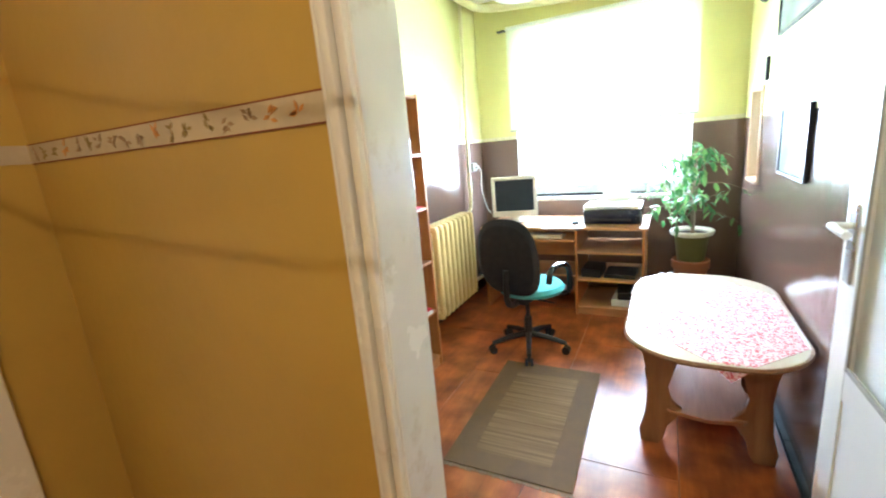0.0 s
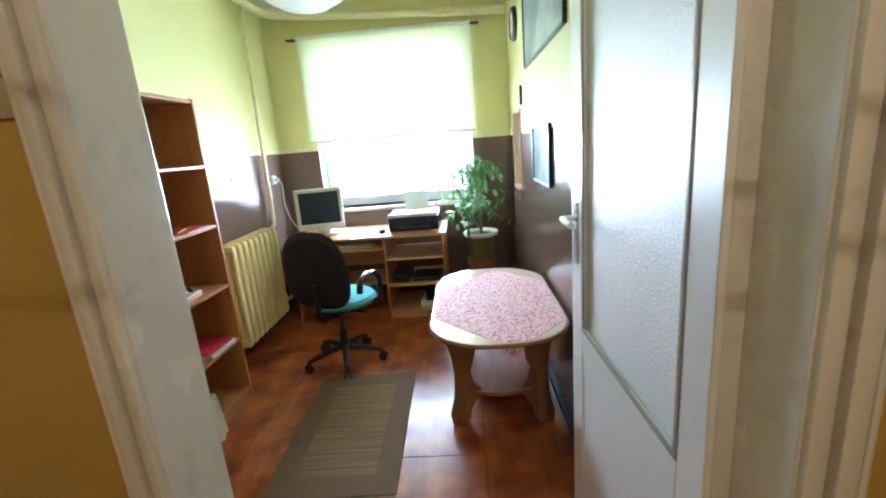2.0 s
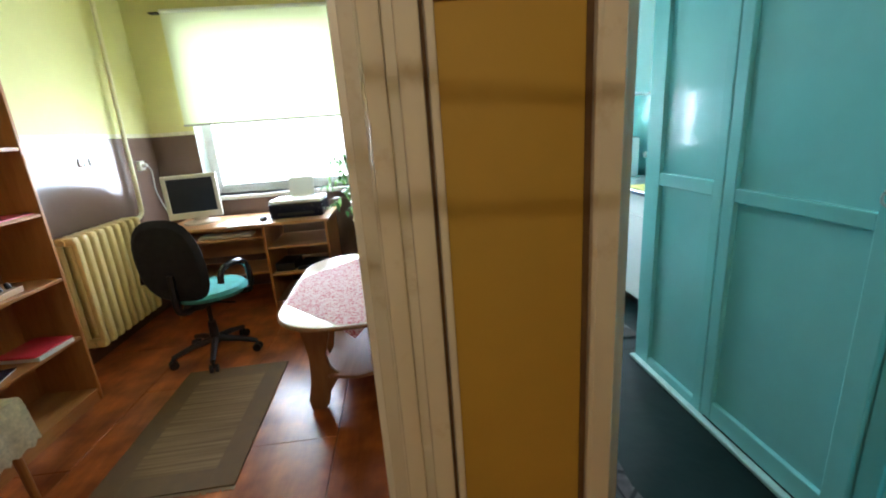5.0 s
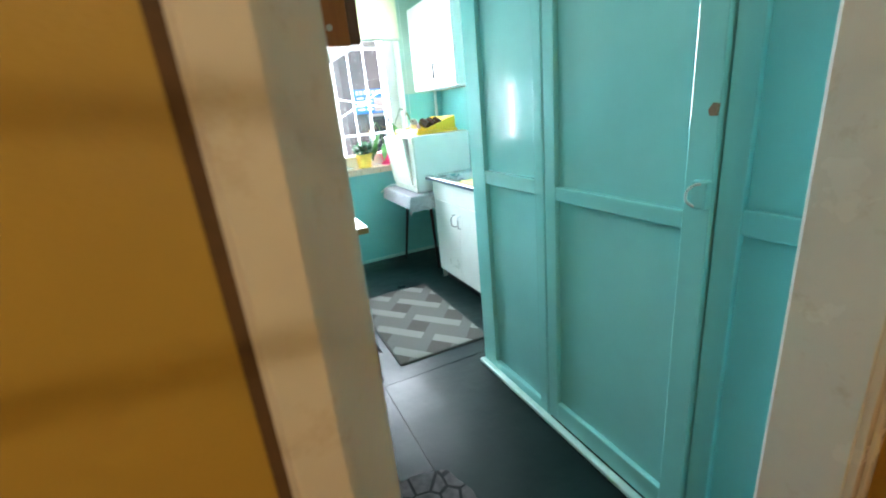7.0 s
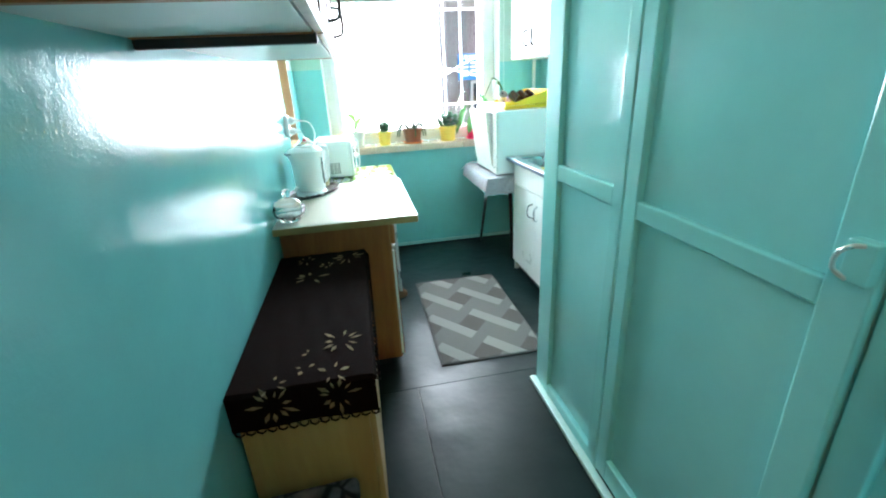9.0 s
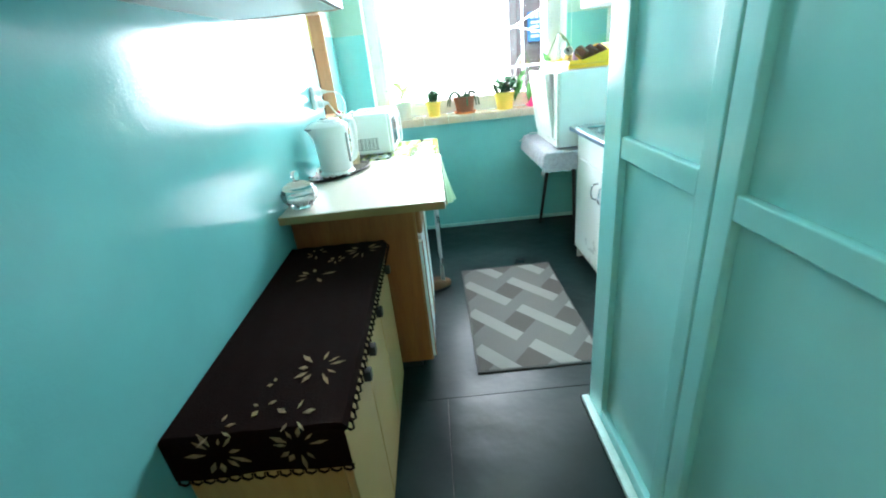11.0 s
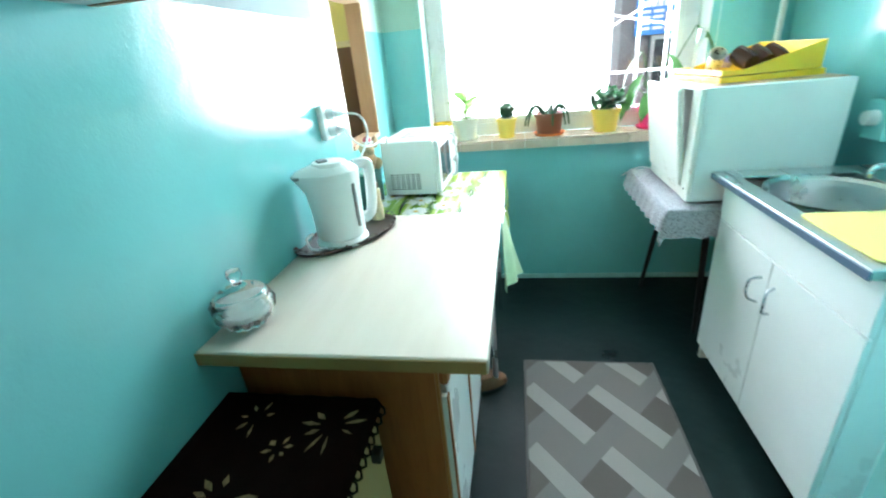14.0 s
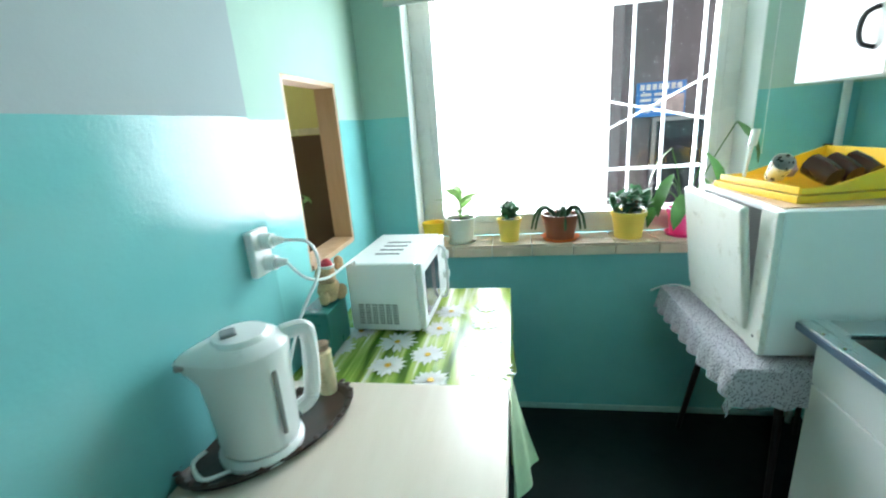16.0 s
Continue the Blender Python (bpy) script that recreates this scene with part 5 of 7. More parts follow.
part("base", lathe([(0, 0), (0.083, 0), (0.085, 0.012), (0.076, 0.021), (0, 0.021)], 32), white_plastic, kt)
hd = [(0.074, 0.0, 0.238), (0.115, 0.0, 0.238), (0.126, 0, 0.215), (0.122, 0, 0.14), (0.112, 0, 0.075), (0.08, 0.0, 0.055)]
hb = tube(smooth_path(hd, 6), 0.018, 10)
for v in hb.verts:
    v.co.y *= 0.85
part("handle", hb, white_plastic, kt)
part("lid", lathe([(0.0, 0.268), (0.05, 0.264), (0.058, 0.252), (0.0, 0.25)], 28), white_plastic, kt)
part("lid_catch", box(-0.035, -0.005, -0.018, 0.018, 0.262, 0.272, 0.004), paint("grey_catch", (0.25, 0.26, 0.27), 0.4, 0.05, 9, 0, 50), kt)
part("water_gauge", box(0.035, 0.045, -0.080, -0.070, 0.06, 0.20, 0.004), paint("grey_gauge_window", (0.30, 0.31, 0.30), 0.15, 0.1, 9, 0, 50), kt)
part("spout_filter", box(-0.118, -0.09, -0.02, 0.02, 0.226, 0.236, 0.003), paint("grey_filter", (0.22, 0.23, 0.24), 0.5, 0.1, 9, 0, 50), kt)
part("cord", tube(smooth_path([(-0.07, -0.05, 0.008), (-0.115, -0.06, 0.02), (-0.125, -0.045, 0.05), (-0.10, -0.035, 0.06)]), 0.004, 6), white_plastic, kt)
jar = thing("honey_jar", "tall pale glass jar behind the kettle", "jar", (0.955, 3.46, 0.872))
part("jar", lathe([(0, 0), (0.022, 0), (0.024, 0.05), (0.020, 0.09), (0.022, 0.12), (0.0, 0.125)], 20), paint("pale_honey_ceramic", (0.60, 0.50, 0.30), 0.3, 0.3, 20, 0.1, 60), jar)
part("stopper", lathe([(0, 0.124), (0.016, 0.126), (0.018, 0.142), (0.0, 0.15)], 16), bark, jar)

# socket with plugs
sk = thing("double_socket", "white double wall socket with two plugs", "socket", (KW0, 3.545, 1.225))
part("plate", box(0, 0.022, -0.04, 0.04, -0.06, 0.06, 0.006), white_plastic, sk)
for z in (0.028, -0.030):
    p = part("plug", merge(cyl((0.022, 0.005, z), (0.05, 0.005, z), 0.021, 0.019, n=18), cyl((0.05, 0.005, z), (0.075, 0.015, z - 0.002), 0.014, 0.007, n=12)), white_plastic, sk)
part("cable", tube(smooth_path([(0.072, 0.014, 0.026), (0.13, 0.04, 0.01), (0.155, 0.02, -0.06), (0.13, -0.06, -0.15), (0.10, -0.10, -0.26), (0.10, -0.15, -0.335)]), 0.0042, 6), white_plastic, sk)
part("cable", tube(smooth_path([(0.072, 0.014, -0.032), (0.10, 0.05, -0.09), (0.13, 0.12, -0.115), (0.15, 0.26, -0.11), (0.12, 0.34, -0.16)]), 0.0042, 6), white_plastic, sk)

# low table with oilcloth
lt = thing("side_table", "narrow table under a daisy oilcloth", "table")
part("tabletop", box(0.775, 1.385, 3.52, 4.275, 0.795, 0.823, 0.003), white_clean, lt)
for x in (0.82, 1.35):
    for y in (3.57, 4.22):
        part("leg", cyl((x, y, 0), (x, y, 0.795), 0.012, n=12), steel, lt)
oc, ont, ob_ = nodes_of("green_striped_oilcloth")
ov = coords(ont)
osep = ont.nodes.new("ShaderNodeSeparateXYZ")
ont.links.new(ov, osep.inputs[0])
onz = put_node(ont, "ShaderNodeTexNoise", Scale=1.0, Detail=3.0)
om = ont.nodes.new("ShaderNodeMapping")
om.inputs["Scale"].default_value = (28, 1.6, 1.6)
ont.links.new(ov, om.inputs["Vector"])
ont.links.new(om.outputs[0], onz.inputs["Vector"])
ont.links.new(ramp(ont, onz.outputs["Fac"], [(0.36, (0.06, 0.13, 0.012)), (0.47, (0.22, 0.34, 0.05)), (0.56, (0.42, 0.50, 0.14)), (0.66, (0.78, 0.80, 0.66))]), ob_.inputs["Base Color"])
ob_.inputs["Roughness"].default_value = 0.16
OZ = 0.828


def oil_fn(u, v):
    y = 3.516 + 0.765 * v
    s = u * 1.0
    if s < 0.70:
        x = 0.775 + 0.63 * s / 0.70
        z = OZ + 0.0012 * math.sin(9 * y) * math.sin(11 * x)
        return (x, y, z)
    d = (s - 0.70) / 0.30
    return (1.408 + 0.018 * math.sin(13 * v) * d, y, OZ - (0.20 + 0.012 * math.sin(21 * v)) * d)


oil = thing("oilcloth", "glossy green oilcloth printed with white daisies", "tablecloth")
part("cloth", cloth_sheet(oil_fn, 40, 36, 0.0016), oc, oil)
petal_white = paint("printed_white_petals", (0.74, 0.75, 0.72), 0.2, 0.08, 40, 0, 50)
daisy_yellow = paint("printed_yellow_centres", (0.68, 0.42, 0.05), 0.25, 0.1, 40, 0, 50)
rd = random.Random(8)
for gx in range(4):
    for gy in range(5):
        cx, cy = 0.87 + 0.155 * gx + rd.uniform(-0.025, 0.025), 3.585 + 0.155 * gy + rd.uniform(-0.025, 0.025) + (0.06 if gx % 2 else 0)
        if cy > 4.22 or cx > 1.36:
            continue
        r0 = rd.uniform(0.052, 0.072)
        pet = []
        for k in range(16):
            a = 2 * math.pi * k / 16 + rd.uniform(-0.1, 0.1)
            rr = r0 * rd.uniform(0.85, 1.1)
            pt = prism([(0.008, -0.0025), (rr * 0.65, -0.0085), (rr, 0), (rr * 0.65, 0.0085), (0.008, 0.0025)], 0, 0.0009)
            pet.append(moved(pt, Matrix.Translation((cx, cy, OZ + 0.0022)) @ Matrix.Rotation(a, 4, "Z")))
        daisy = part("daisy", merge(*pet), petal_white, oil, "printed white daisy")
        part("centre", cyl((cx, cy, OZ + 0.0022), (cx, cy, OZ + 0.0045), 0.010, n=12), daisy_yellow, daisy, "printed yellow centre")

# towel hanging at the worktop's end


def towel_fn(u, v):
    z = 0.845 - 0.22 * v - 0.05 * u * v
    y = 3.40 + 0.20 * u - 0.05 * v * (1 - u)
    return (1.412 + 0.065 * v * u + 0.012 * math.sin(11 * u + 2 * v) * v, y, z)


single("dish_towel", cloth_sheet(towel_fn, 18, 18, 0.003), paint("pale_green_cotton", (0.52, 0.66, 0.42), 0.9, 0.12, 14, 0.4, 200), "pale green dish towel hanging from the worktop", "towel")

# microwave
mw = thing("microwave", "white microwave oven with vent slots", "microwave", (0.868, 3.868, 0.832), -2.5)
part("body", box(0.0, 0.24, 0.0, 0.385, 0.010, 0.252, 0.006), white_plastic, mw)
part("door", box(0.241, 0.262, 0.004, 0.275, 0.014, 0.248, 0.006), white_plastic, mw)
part("window", box(0.2615, 0.2635, 0.04, 0.24, 0.05, 0.21), screen_dark, mw)
part("control_panel", box(0.241, 0.262, 0.280, 0.383, 0.014, 0.248, 0.006), white_plastic, mw)
for z in (0.18, 0.10):
    part("knob", cyl((0.262, 0.33, z), (0.285, 0.33, z), 0.02, 0.017, n=18), white_plastic, mw)
part("handle", tube(smooth_path([(0.262, 0.262, 0.03), (0.288, 0.262, 0.05), (0.288, 0.262, 0.21), (0.262, 0.262, 0.235)]), 0.006, 8), white_plastic, mw)
dark_slot = paint("dark_vent_slot", (0.16, 0.18, 0.18), 0.7, 0.1, 9, 0, 50)
for i in range(6):
    for j in range(8):
        part("vent_slot", box(0.030 + 0.024 * i, 0.049 + 0.024 * i, -0.0012, 0.001, 0.035 + 0.0095 * j, 0.040 + 0.0095 * j), dark_slot, mw)
for j in range(4):
    part("vent_slot", box(0.07 + 0.0 * j, 0.16, 0.10 + 0.05 * j, 0.112 + 0.05 * j, 0.2515, 0.2532), dark_slot, mw)
for x in (0.03, 0.22):
    for y in (0.03, 0.35):
        part("foot", cyl((x, y, 0), (x, y, 0.011), 0.012, n=10), black_plastic, mw)

# plush toy beside the hatch, one plain shape
plush = merge(*[moved(lathe([(0, -1), (0.5, -0.866), (0.866, -0.5), (1, 0), (0.866, 0.5), (0.5, 0.866), (0, 1)], 14), Matrix.Translation(p) @ Matrix.Diagonal((*s, 1))) for p, s in
                (((0, 0, 0.03), (0.028, 0.03, 0.034)), ((0.008, -0.012, 0.075), (0.026, 0.026, 0.025)), ((0.03, -0.02, 0.068), (0.014, 0.013, 0.012)), ((0.0, 0.045, 0.085), (0.012, 0.014, 0.02)), ((0.02, 0.02, 0.02), (0.013, 0.02, 0.02)), ((0.012, -0.03, 0.018), (0.013, 0.013, 0.018)))])
fur = paint("tan_plush", (0.55, 0.36, 0.20), 0.95, 0.25, 40, 0.8, 160)
moved(plush, Matrix.Scale(1.3, 4))
single("plush_toy", plush, fur, "small tan plush toy dog sitting", "toy", (0.832, 3.80, 0.981), -20)
# added block, its dark colour stands for the shaded void below the toy
void_block = thing("dark_void_block", "dark teal block in place of the shaded void under the toy", "tin", (0.812, 3.765, OZ + 0.003))
part("tin", box(-0.04, 0.05, -0.07, 0.09, 0, 0.150, 0.006), paint("dark_teal_void", (0.03, 0.17, 0.15), 0.3, 0.1, 8, 0.05, 60), void_block)
hat = thing("plush_hat", "small red cap with white trim", "hat", (0.843, 3.785, 1.100), -20)
part("cap", lathe([(0.020, 0.002), (0.017, 0.018), (0.008, 0.028), (0, 0.03)], 16), red_card, hat)
part("trim", lathe([(0.016, 0.0), (0.024, 0.0), (0.025, 0.007), (0.018, 0.008)], 16), lace_white, hat)

# bench cabinet with runner
bc = thing("low_cabinet", "cream low cabinet with dark knobs against the wall", "cabinet", (-0.018, 0, 0))
parts("panel", (box(0.80, 1.138, 1.80, 1.818, 0.0, 0.70, 0.002), box(0.80, 1.138, 2.704, 2.722, 0, 0.70), box(0.80, 1.138, 1.818, 2.704, 0.05, 0.068), box(0.80, 0.81, 1.818, 2.704, 0.068, 0.70)), wood("yellow_wood_side", (0.42, 0.25, 0.075), (0.53, 0.34, 0.12), "z", 0.4, 6), bc)
part("top", box(0.80, 1.15, 1.795, 2.724, 0.70, 0.716, 0.002), cream_panel, bc)
for k in range(3):
    a = 1.802 + 0.3065 * k
    d = part("door", box(1.138, 1.156, a + 0.002, a + 0.3045, 0.06, 0.695, 0.003), cream_panel, bc)
    h = part("handle", box(1.156, 1.178, a + (0.235 if k != 1 else 0.035), a + (0.262 if k != 1 else 0.062), 0.60, 0.632, 0.004), dark_metal, d, "dark square knob")
    if k == 1:
        part("handle", box(1.156, 1.178, a + 0.235, a + 0.262, 0.60, 0.632, 0.004), dark_metal, d, "dark square knob")
runner_mat = paint("dark_brown_runner", (0.0095, 0.0035, 0.0025), 0.95, 0.25, 30, 0.6, 260, spec=0.04)


def runner_fn(u, v):
    x = 0.776 + 0.380 * u
    y0 = v * 1.055
    edge = max(0.0, (u - 0.965) / 0.035)
    if y0 < 0.115:
        q = 0.115 - y0
        return (x - 0.006 + 0.004 * math.sin(22 * u) * q / 0.115, 1.783 - 0.004 * math.sin(9 * u), 0.720 - q - 0.01 * edge)
    return (x, 1.785 + (y0 - 0.115), 0.720 + 0.0012 * math.sin(31 * u) * math.sin(17 * v) - 0.018 * edge * edge)


run = thing("table_runner", "dark brown runner with cutwork flowers, scalloped edge", "table runner")
part("cloth", cloth_sheet(runner_fn, 40, 80, 0.0022), runner_mat, run)
scal = []
for k in range(35):
    y = 1.80 + 0.0268 * k
    scal.append(tube([(1.154, y - 0.011, 0.702), (1.161, y - 0.010, 0.694), (1.164, y, 0.688), (1.161, y + 0.010, 0.694), (1.154, y + 0.011, 0.702)], 0.0028, 5))
for k in range(14):
    x = 0.790 + 0.0270 * k
    scal.append(tube([(x - 0.011, 1.781, 0.607), (x - 0.010, 1.780, 0.598), (x, 1.780, 0.592), (x + 0.010, 1.780, 0.598), (x + 0.011, 1.781, 0.607)], 0.0028, 5))
part("scalloped_edge", merge(*scal), runner_mat, run)


def flower(cx, cy, r, n, drop=False):
    out = []
    for k in range(n):
        if RND.random() < 0.22:
            continue
        a = 2 * math.pi * (k + 0.3 + RND.uniform(-0.2, 0.2)) / n
        w = RND.uniform(0.003, 0.0075)
        q = r * RND.uniform(0.75, 1.15)
        pt = prism([(r * 0.4, 0), (q * 0.7, -w), (q, 0), (q * 0.72, w)], 0, 0.001)
        m = Matrix.Rotation(a, 4, "Z")
        if drop:
            out.append(moved(pt, Matrix.Translation((cx, 1.7795, cy)) @ Matrix.Rotation(radians(90), 4, "X") @ m))
        else:
            out.append(moved(pt, Matrix.Translation((cx, cy, 0.7222)) @ m))
    return out


cut = []
for cx, cy, r, n in ((1.06, 1.965, 0.066, 11), (0.885, 1.80, 0.050, 6), (1.04, 1.815, 0.050, 6), (1.075, 2.64, 0.066, 11), (0.93, 2.46, 0.066, 11), (0.895, 2.65, 0.05, 7), (0.965, 1.85, 0.028, 5), (0.985, 2.575, 0.03, 6), (0.955, 1.93, 0.02, 4)):
    cut.append(merge(*flower(cx, cy, r, n)))
for cx, cz, r, n in ((0.885, 0.675, 0.06, 11), (1.05, 0.675, 0.06, 11)):
    cut.append(merge(*flower(cx, cz, r, n, True)))
parts("cutwork_flower", cut, paint("cutwork_gold", (0.22, 0.145, 0.065), 0.8, 0.45, 60, 0.2, 90), run, "cut-out petals showing gold")

# pebble-patterned stool cover and mat
pm, pmt, pmb = nodes_of("pebble_print_fabric")
vv = coords(pmt)
vo = put_node(pmt, "ShaderNodeTexVoronoi", Scale=11.0)
vo.feature = "DISTANCE_TO_EDGE"
vc = put_node(pmt, "ShaderNodeTexVoronoi", Scale=11.0)
vn = put_node(pmt, "ShaderNodeTexNoise", Scale=30.0, Detail=5.0)
for n in (vo, vc, vn):
    pmt.links.new(vv, n.inputs["Vector"])
e1 = ramp(pmt, vo.outputs["Distance"], [(0.03, (0.0, 0.0, 0.0)), (0.07, (1, 1, 1))])
e2 = ramp(pmt, vn.outputs["Fac"], [(0.3, (0.05, 0.045, 0.05)), (0.7, (0.12, 0.105, 0.11))])
em = pmt.nodes.new("ShaderNodeMix")
em.data_type = "RGBA"
pmt.links.new(e1, em.inputs["Factor"])
em.inputs["A"].default_value = (0.006, 0.006, 0.008, 1)
pmt.links.new(e2, em.inputs["B"])
pmt.links.new(em.outputs["Result"], pmb.inputs["Base Color"])
pmb.inputs["Roughness"].default_value = 0.85
ebp = put_node(pmt, "ShaderNodeBump", Strength=0.6, Distance=0.006)
pmt.links.new(e1, ebp.inputs["Height"])
pmt.links.new(ebp.outputs["Normal"], pmb.inputs["Normal"])
ps = thing("footstool", "low stool with grey pebble-print cushion", "stool", (0.95, 1.655, 0), 3)
part("cushion", box(-0.125, 0.125, -0.11, 0.11, 0.35, 0.40, 0.018, 3), pm, ps)
for x in (-0.10, 0.10):
    for y in (-0.085, 0.085):
        part("leg", cyl((x, y, 0), (x, y, 0.352), 0.014, n=10), dark_metal, ps)
rp = random.Random(21)
outline = []
for k in range(22):
    a = 2 * math.pi * k / 22
    outline.append((1.20 + (0.22 + rp.uniform(-0.02, 0.02)) * math.copysign(abs(math.cos(a)) ** 0.6, math.cos(a)), 1.60 + (0.35 + rp.uniform(-0.025, 0.025)) * math.copysign(abs(math.sin(a)) ** 0.6, math.sin(a))))
single("pebble_mat", prism(outline, 0.0, 0.007, 0.002), pm, "grey pebble-print mat with uneven outline", "mat")

# kitchen rug with woven lattice
kr, kn, kbz = nodes_of("taupe_lattice_rug")


def m2(nt, op, a, b=None):
    n = nt.nodes.new("ShaderNodeMath")
    n.operation = op
    for i, v in enumerate((a, b)):
        if v is None:
            continue
        if isinstance(v, (int, float)):
            n.inputs[i].default_value = v
        else:
            nt.links.new(v, n.inputs[i])
    return n.outputs[0]


kv = coords(kn)
ks = kn.nodes.new("ShaderNodeSeparateXYZ")
kn.links.new(kv, ks.inputs[0])
ua = m2(kn, "ADD", m2(kn, "MULTIPLY", ks.outputs["X"], -3.6), m2(kn, "MULTIPLY", ks.outputs["Y"], 3.0))
ub = m2(kn, "SUBTRACT", m2(kn, "MULTIPLY", ks.outputs["X"], -3.6), m2(kn, "MULTIPLY", ks.outputs["Y"], 3.0))
fa, fb = m2(kn, "FRACT", m2(kn, "ADD", ua, 40.0)), m2(kn, "FRACT", m2(kn, "ADD", ub, 40.15))
in_a, in_b = m2(kn, "LESS_THAN", fa, 0.36), m2(kn, "LESS_THAN", fb, 0.36)
half = m2(kn, "FRACT", m2(kn, "MULTIPLY", m2(kn, "FLOOR", m2(kn, "ADD", ua, 40.0)), 0.5))
cell = m2(kn, "LESS_THAN", m2(kn, "FRACT", m2(kn, "ADD", m2(kn, "MULTIPLY", m2(kn, "FLOOR", m2(kn, "ADD", ub, 40.15)), 0.5), half)), 0.25)
knz = put_node(kn, "ShaderNodeTexNoise", Scale=190.0, Detail=3.0)
kn.links.new(kv, knz.inputs["Vector"])
kn2 = put_node(kn, "ShaderNodeTexNoise", Scale=7.0, Detail=4.0)
kn.links.new(kv, kn2.inputs["Vector"])


def mixc(nt, fac, a, b):
    n = nt.nodes.new("ShaderNodeMix")
    n.data_type = "RGBA"
    nt.links.new(fac, n.inputs["Factor"])
    for key, v in (("A", a), ("B", b)):
        if isinstance(v, tuple):
            n.inputs[key].default_value = (*v, 1)
        else:
            nt.links.new(v, n.inputs[key])
    return n.outputs["Result"]


base = mixc(kn, cell, (0.072, 0.060, 0.052), (0.125, 0.113, 0.102))
c1 = mixc(kn, in_a, base, (0.12, 0.112, 0.103))
over = m2(kn, "MULTIPLY", in_b, m2(kn, "SUBTRACT", 1.0, m2(kn, "MULTIPLY", in_a, cell)))
c2 = mixc(kn, over, c1, (0.225, 0.212, 0.196))
c3 = mixc(kn, m2(kn, "MULTIPLY", kn2.outputs["Fac"], 0.25), c2, (0.10, 0.095, 0.09))
kn.links.new(c3, kbz.inputs["Base Color"])
kbz.inputs["Roughness"].default_value = 0.95
kbp = put_node(kn, "ShaderNodeBump", Strength=0.7, Distance=0.004)
kn.links.new(knz.outputs["Fac"], kbp.inputs["Height"])
kn.links.new(kbp.outputs["Normal"], kbz.inputs["Normal"])
krug = thing("kitchen_rug", "grey taupe rug with woven lattice pattern", "rug", (1.777, 3.235, 0), 0)
part("woven_face", box(-0.290, 0.290, -0.510, 0.510, 0, 0.010, 0.003), kr, krug)
part("binding", merge(box(-0.300, -0.290, -0.520, 0.520, 0, 0.0085, 0.002), box(0.290, 0.300, -0.520, 0.520, 0, 0.0085, 0.002), box(-0.290, 0.290, -0.520, -0.510, 0, 0.0085, 0.002), box(-0.290, 0.290, 0.510, 0.520, 0, 0.0085, 0.002)), paint("dark_rug_binding", (0.07, 0.065, 0.06), 0.95, 0.2, 20, 0.5, 200), krug)
slip = thing("slipper", "brown suede slipper on the dark floor", "slipper", (1.30, 3.57, 0.0), -70)
sb = moved(lathe([(0, 0.07), (0.03, 0.065), (0.045, 0.04), (0.048, 0.012), (0.045, 0.01), (0, 0.01)], 20), Matrix.Diagonal((1, 2.2, 1, 1)))
part("upper", sb, paint("brown_suede", (0.16, 0.075, 0.035), 0.9, 0.2, 20, 0.4, 160), slip)
part("sole", moved(lathe([(0, 0), (0.047, 0), (0.049, 0.01), (0, 0.01)], 20), Matrix.Diagonal((1, 2.22, 1, 1))), black_plastic, slip)

# wall cabinets over the low cabinet
frame_brown = wood("dark_brown_door_edge", (0.10, 0.045, 0.03), (0.20, 0.10, 0.075), "z", 0.4, 12)
for y0, y1, nm in ((1.445, 1.845, 0), (1.865, 2.755, 1)):
    wc = thing("wall_cabinet", "brown veneered wall cabinet with white doors", "wall cabinet", (0.02, 0, 0.003), 0, "wall cabinets over the low cabinet")
    parts("panel", (box(KW0 - 0.02, 1.095, y0, y0 + 0.018, 1.53, 2.12, 0.002), box(KW0 - 0.02, 1.095, y1 - 0.018, y1, 1.53, 2.12, 0.002), box(KW0 - 0.02, 1.095, y0 + 0.018, y1 - 0.018, 2.10, 2.12), box(KW0 - 0.02, 0.81, y0 + 0.018, y1 - 0.018, 1.548, 2.10)), cab_brown, wc)
    part("bottom", box(KW0 - 0.02, 1.093, y0 + 0.018, y1 - 0.018, 1.532, 1.548), paint("pale_grey_underside", (0.52, 0.55, 0.53), 0.35, 0.05, 4, 0.05, 60), wc)
    n = 1 if nm == 0 else 2
    for k in range(n):
        a, b = y0 + (y1 - y0) * k / n, y0 + (y1 - y0) * (k + 1) / n
        d = part("door", box(1.096, 1.112, a + 0.03, b - 0.03, 1.56, 2.10, 0.002), paint("cream_white_door", (0.68, 0.66, 0.58), 0.3, 0.04, 4, 0.03, 60), wc)
        part("door_frame", merge(box(1.096, 1.116, a + 0.003, a + 0.03, 1.532, 2.118, 0.002), box(1.096, 1.116, b - 0.03, b - 0.003, 1.532, 2.118, 0.002), box(1.096, 1.116, a + 0.03, b - 0.03, 1.532, 1.56, 0.002), box(1.096, 1.116, a + 0.03, b - 0.03, 2.10, 2.118, 0.002)), frame_brown, d)
        part("handle", tube(smooth_path([(1.114, b - 0.07, 1.60), (1.145, b - 0.07, 1.61), (1.150, b - 0.07, 1.65), (1.145, b - 0.07, 1.69), (1.114, b - 0.07, 1.70)]), 0.005, 6), dark_metal, d)
    if nm == 0:
        for x in (0.85, 1.06):
            part("screw_cap", cyl((x, y0 - 0.003, 1.56), (x, y0 + 0.001, 1.56), 0.0055, n=12), beige_plastic, wc)
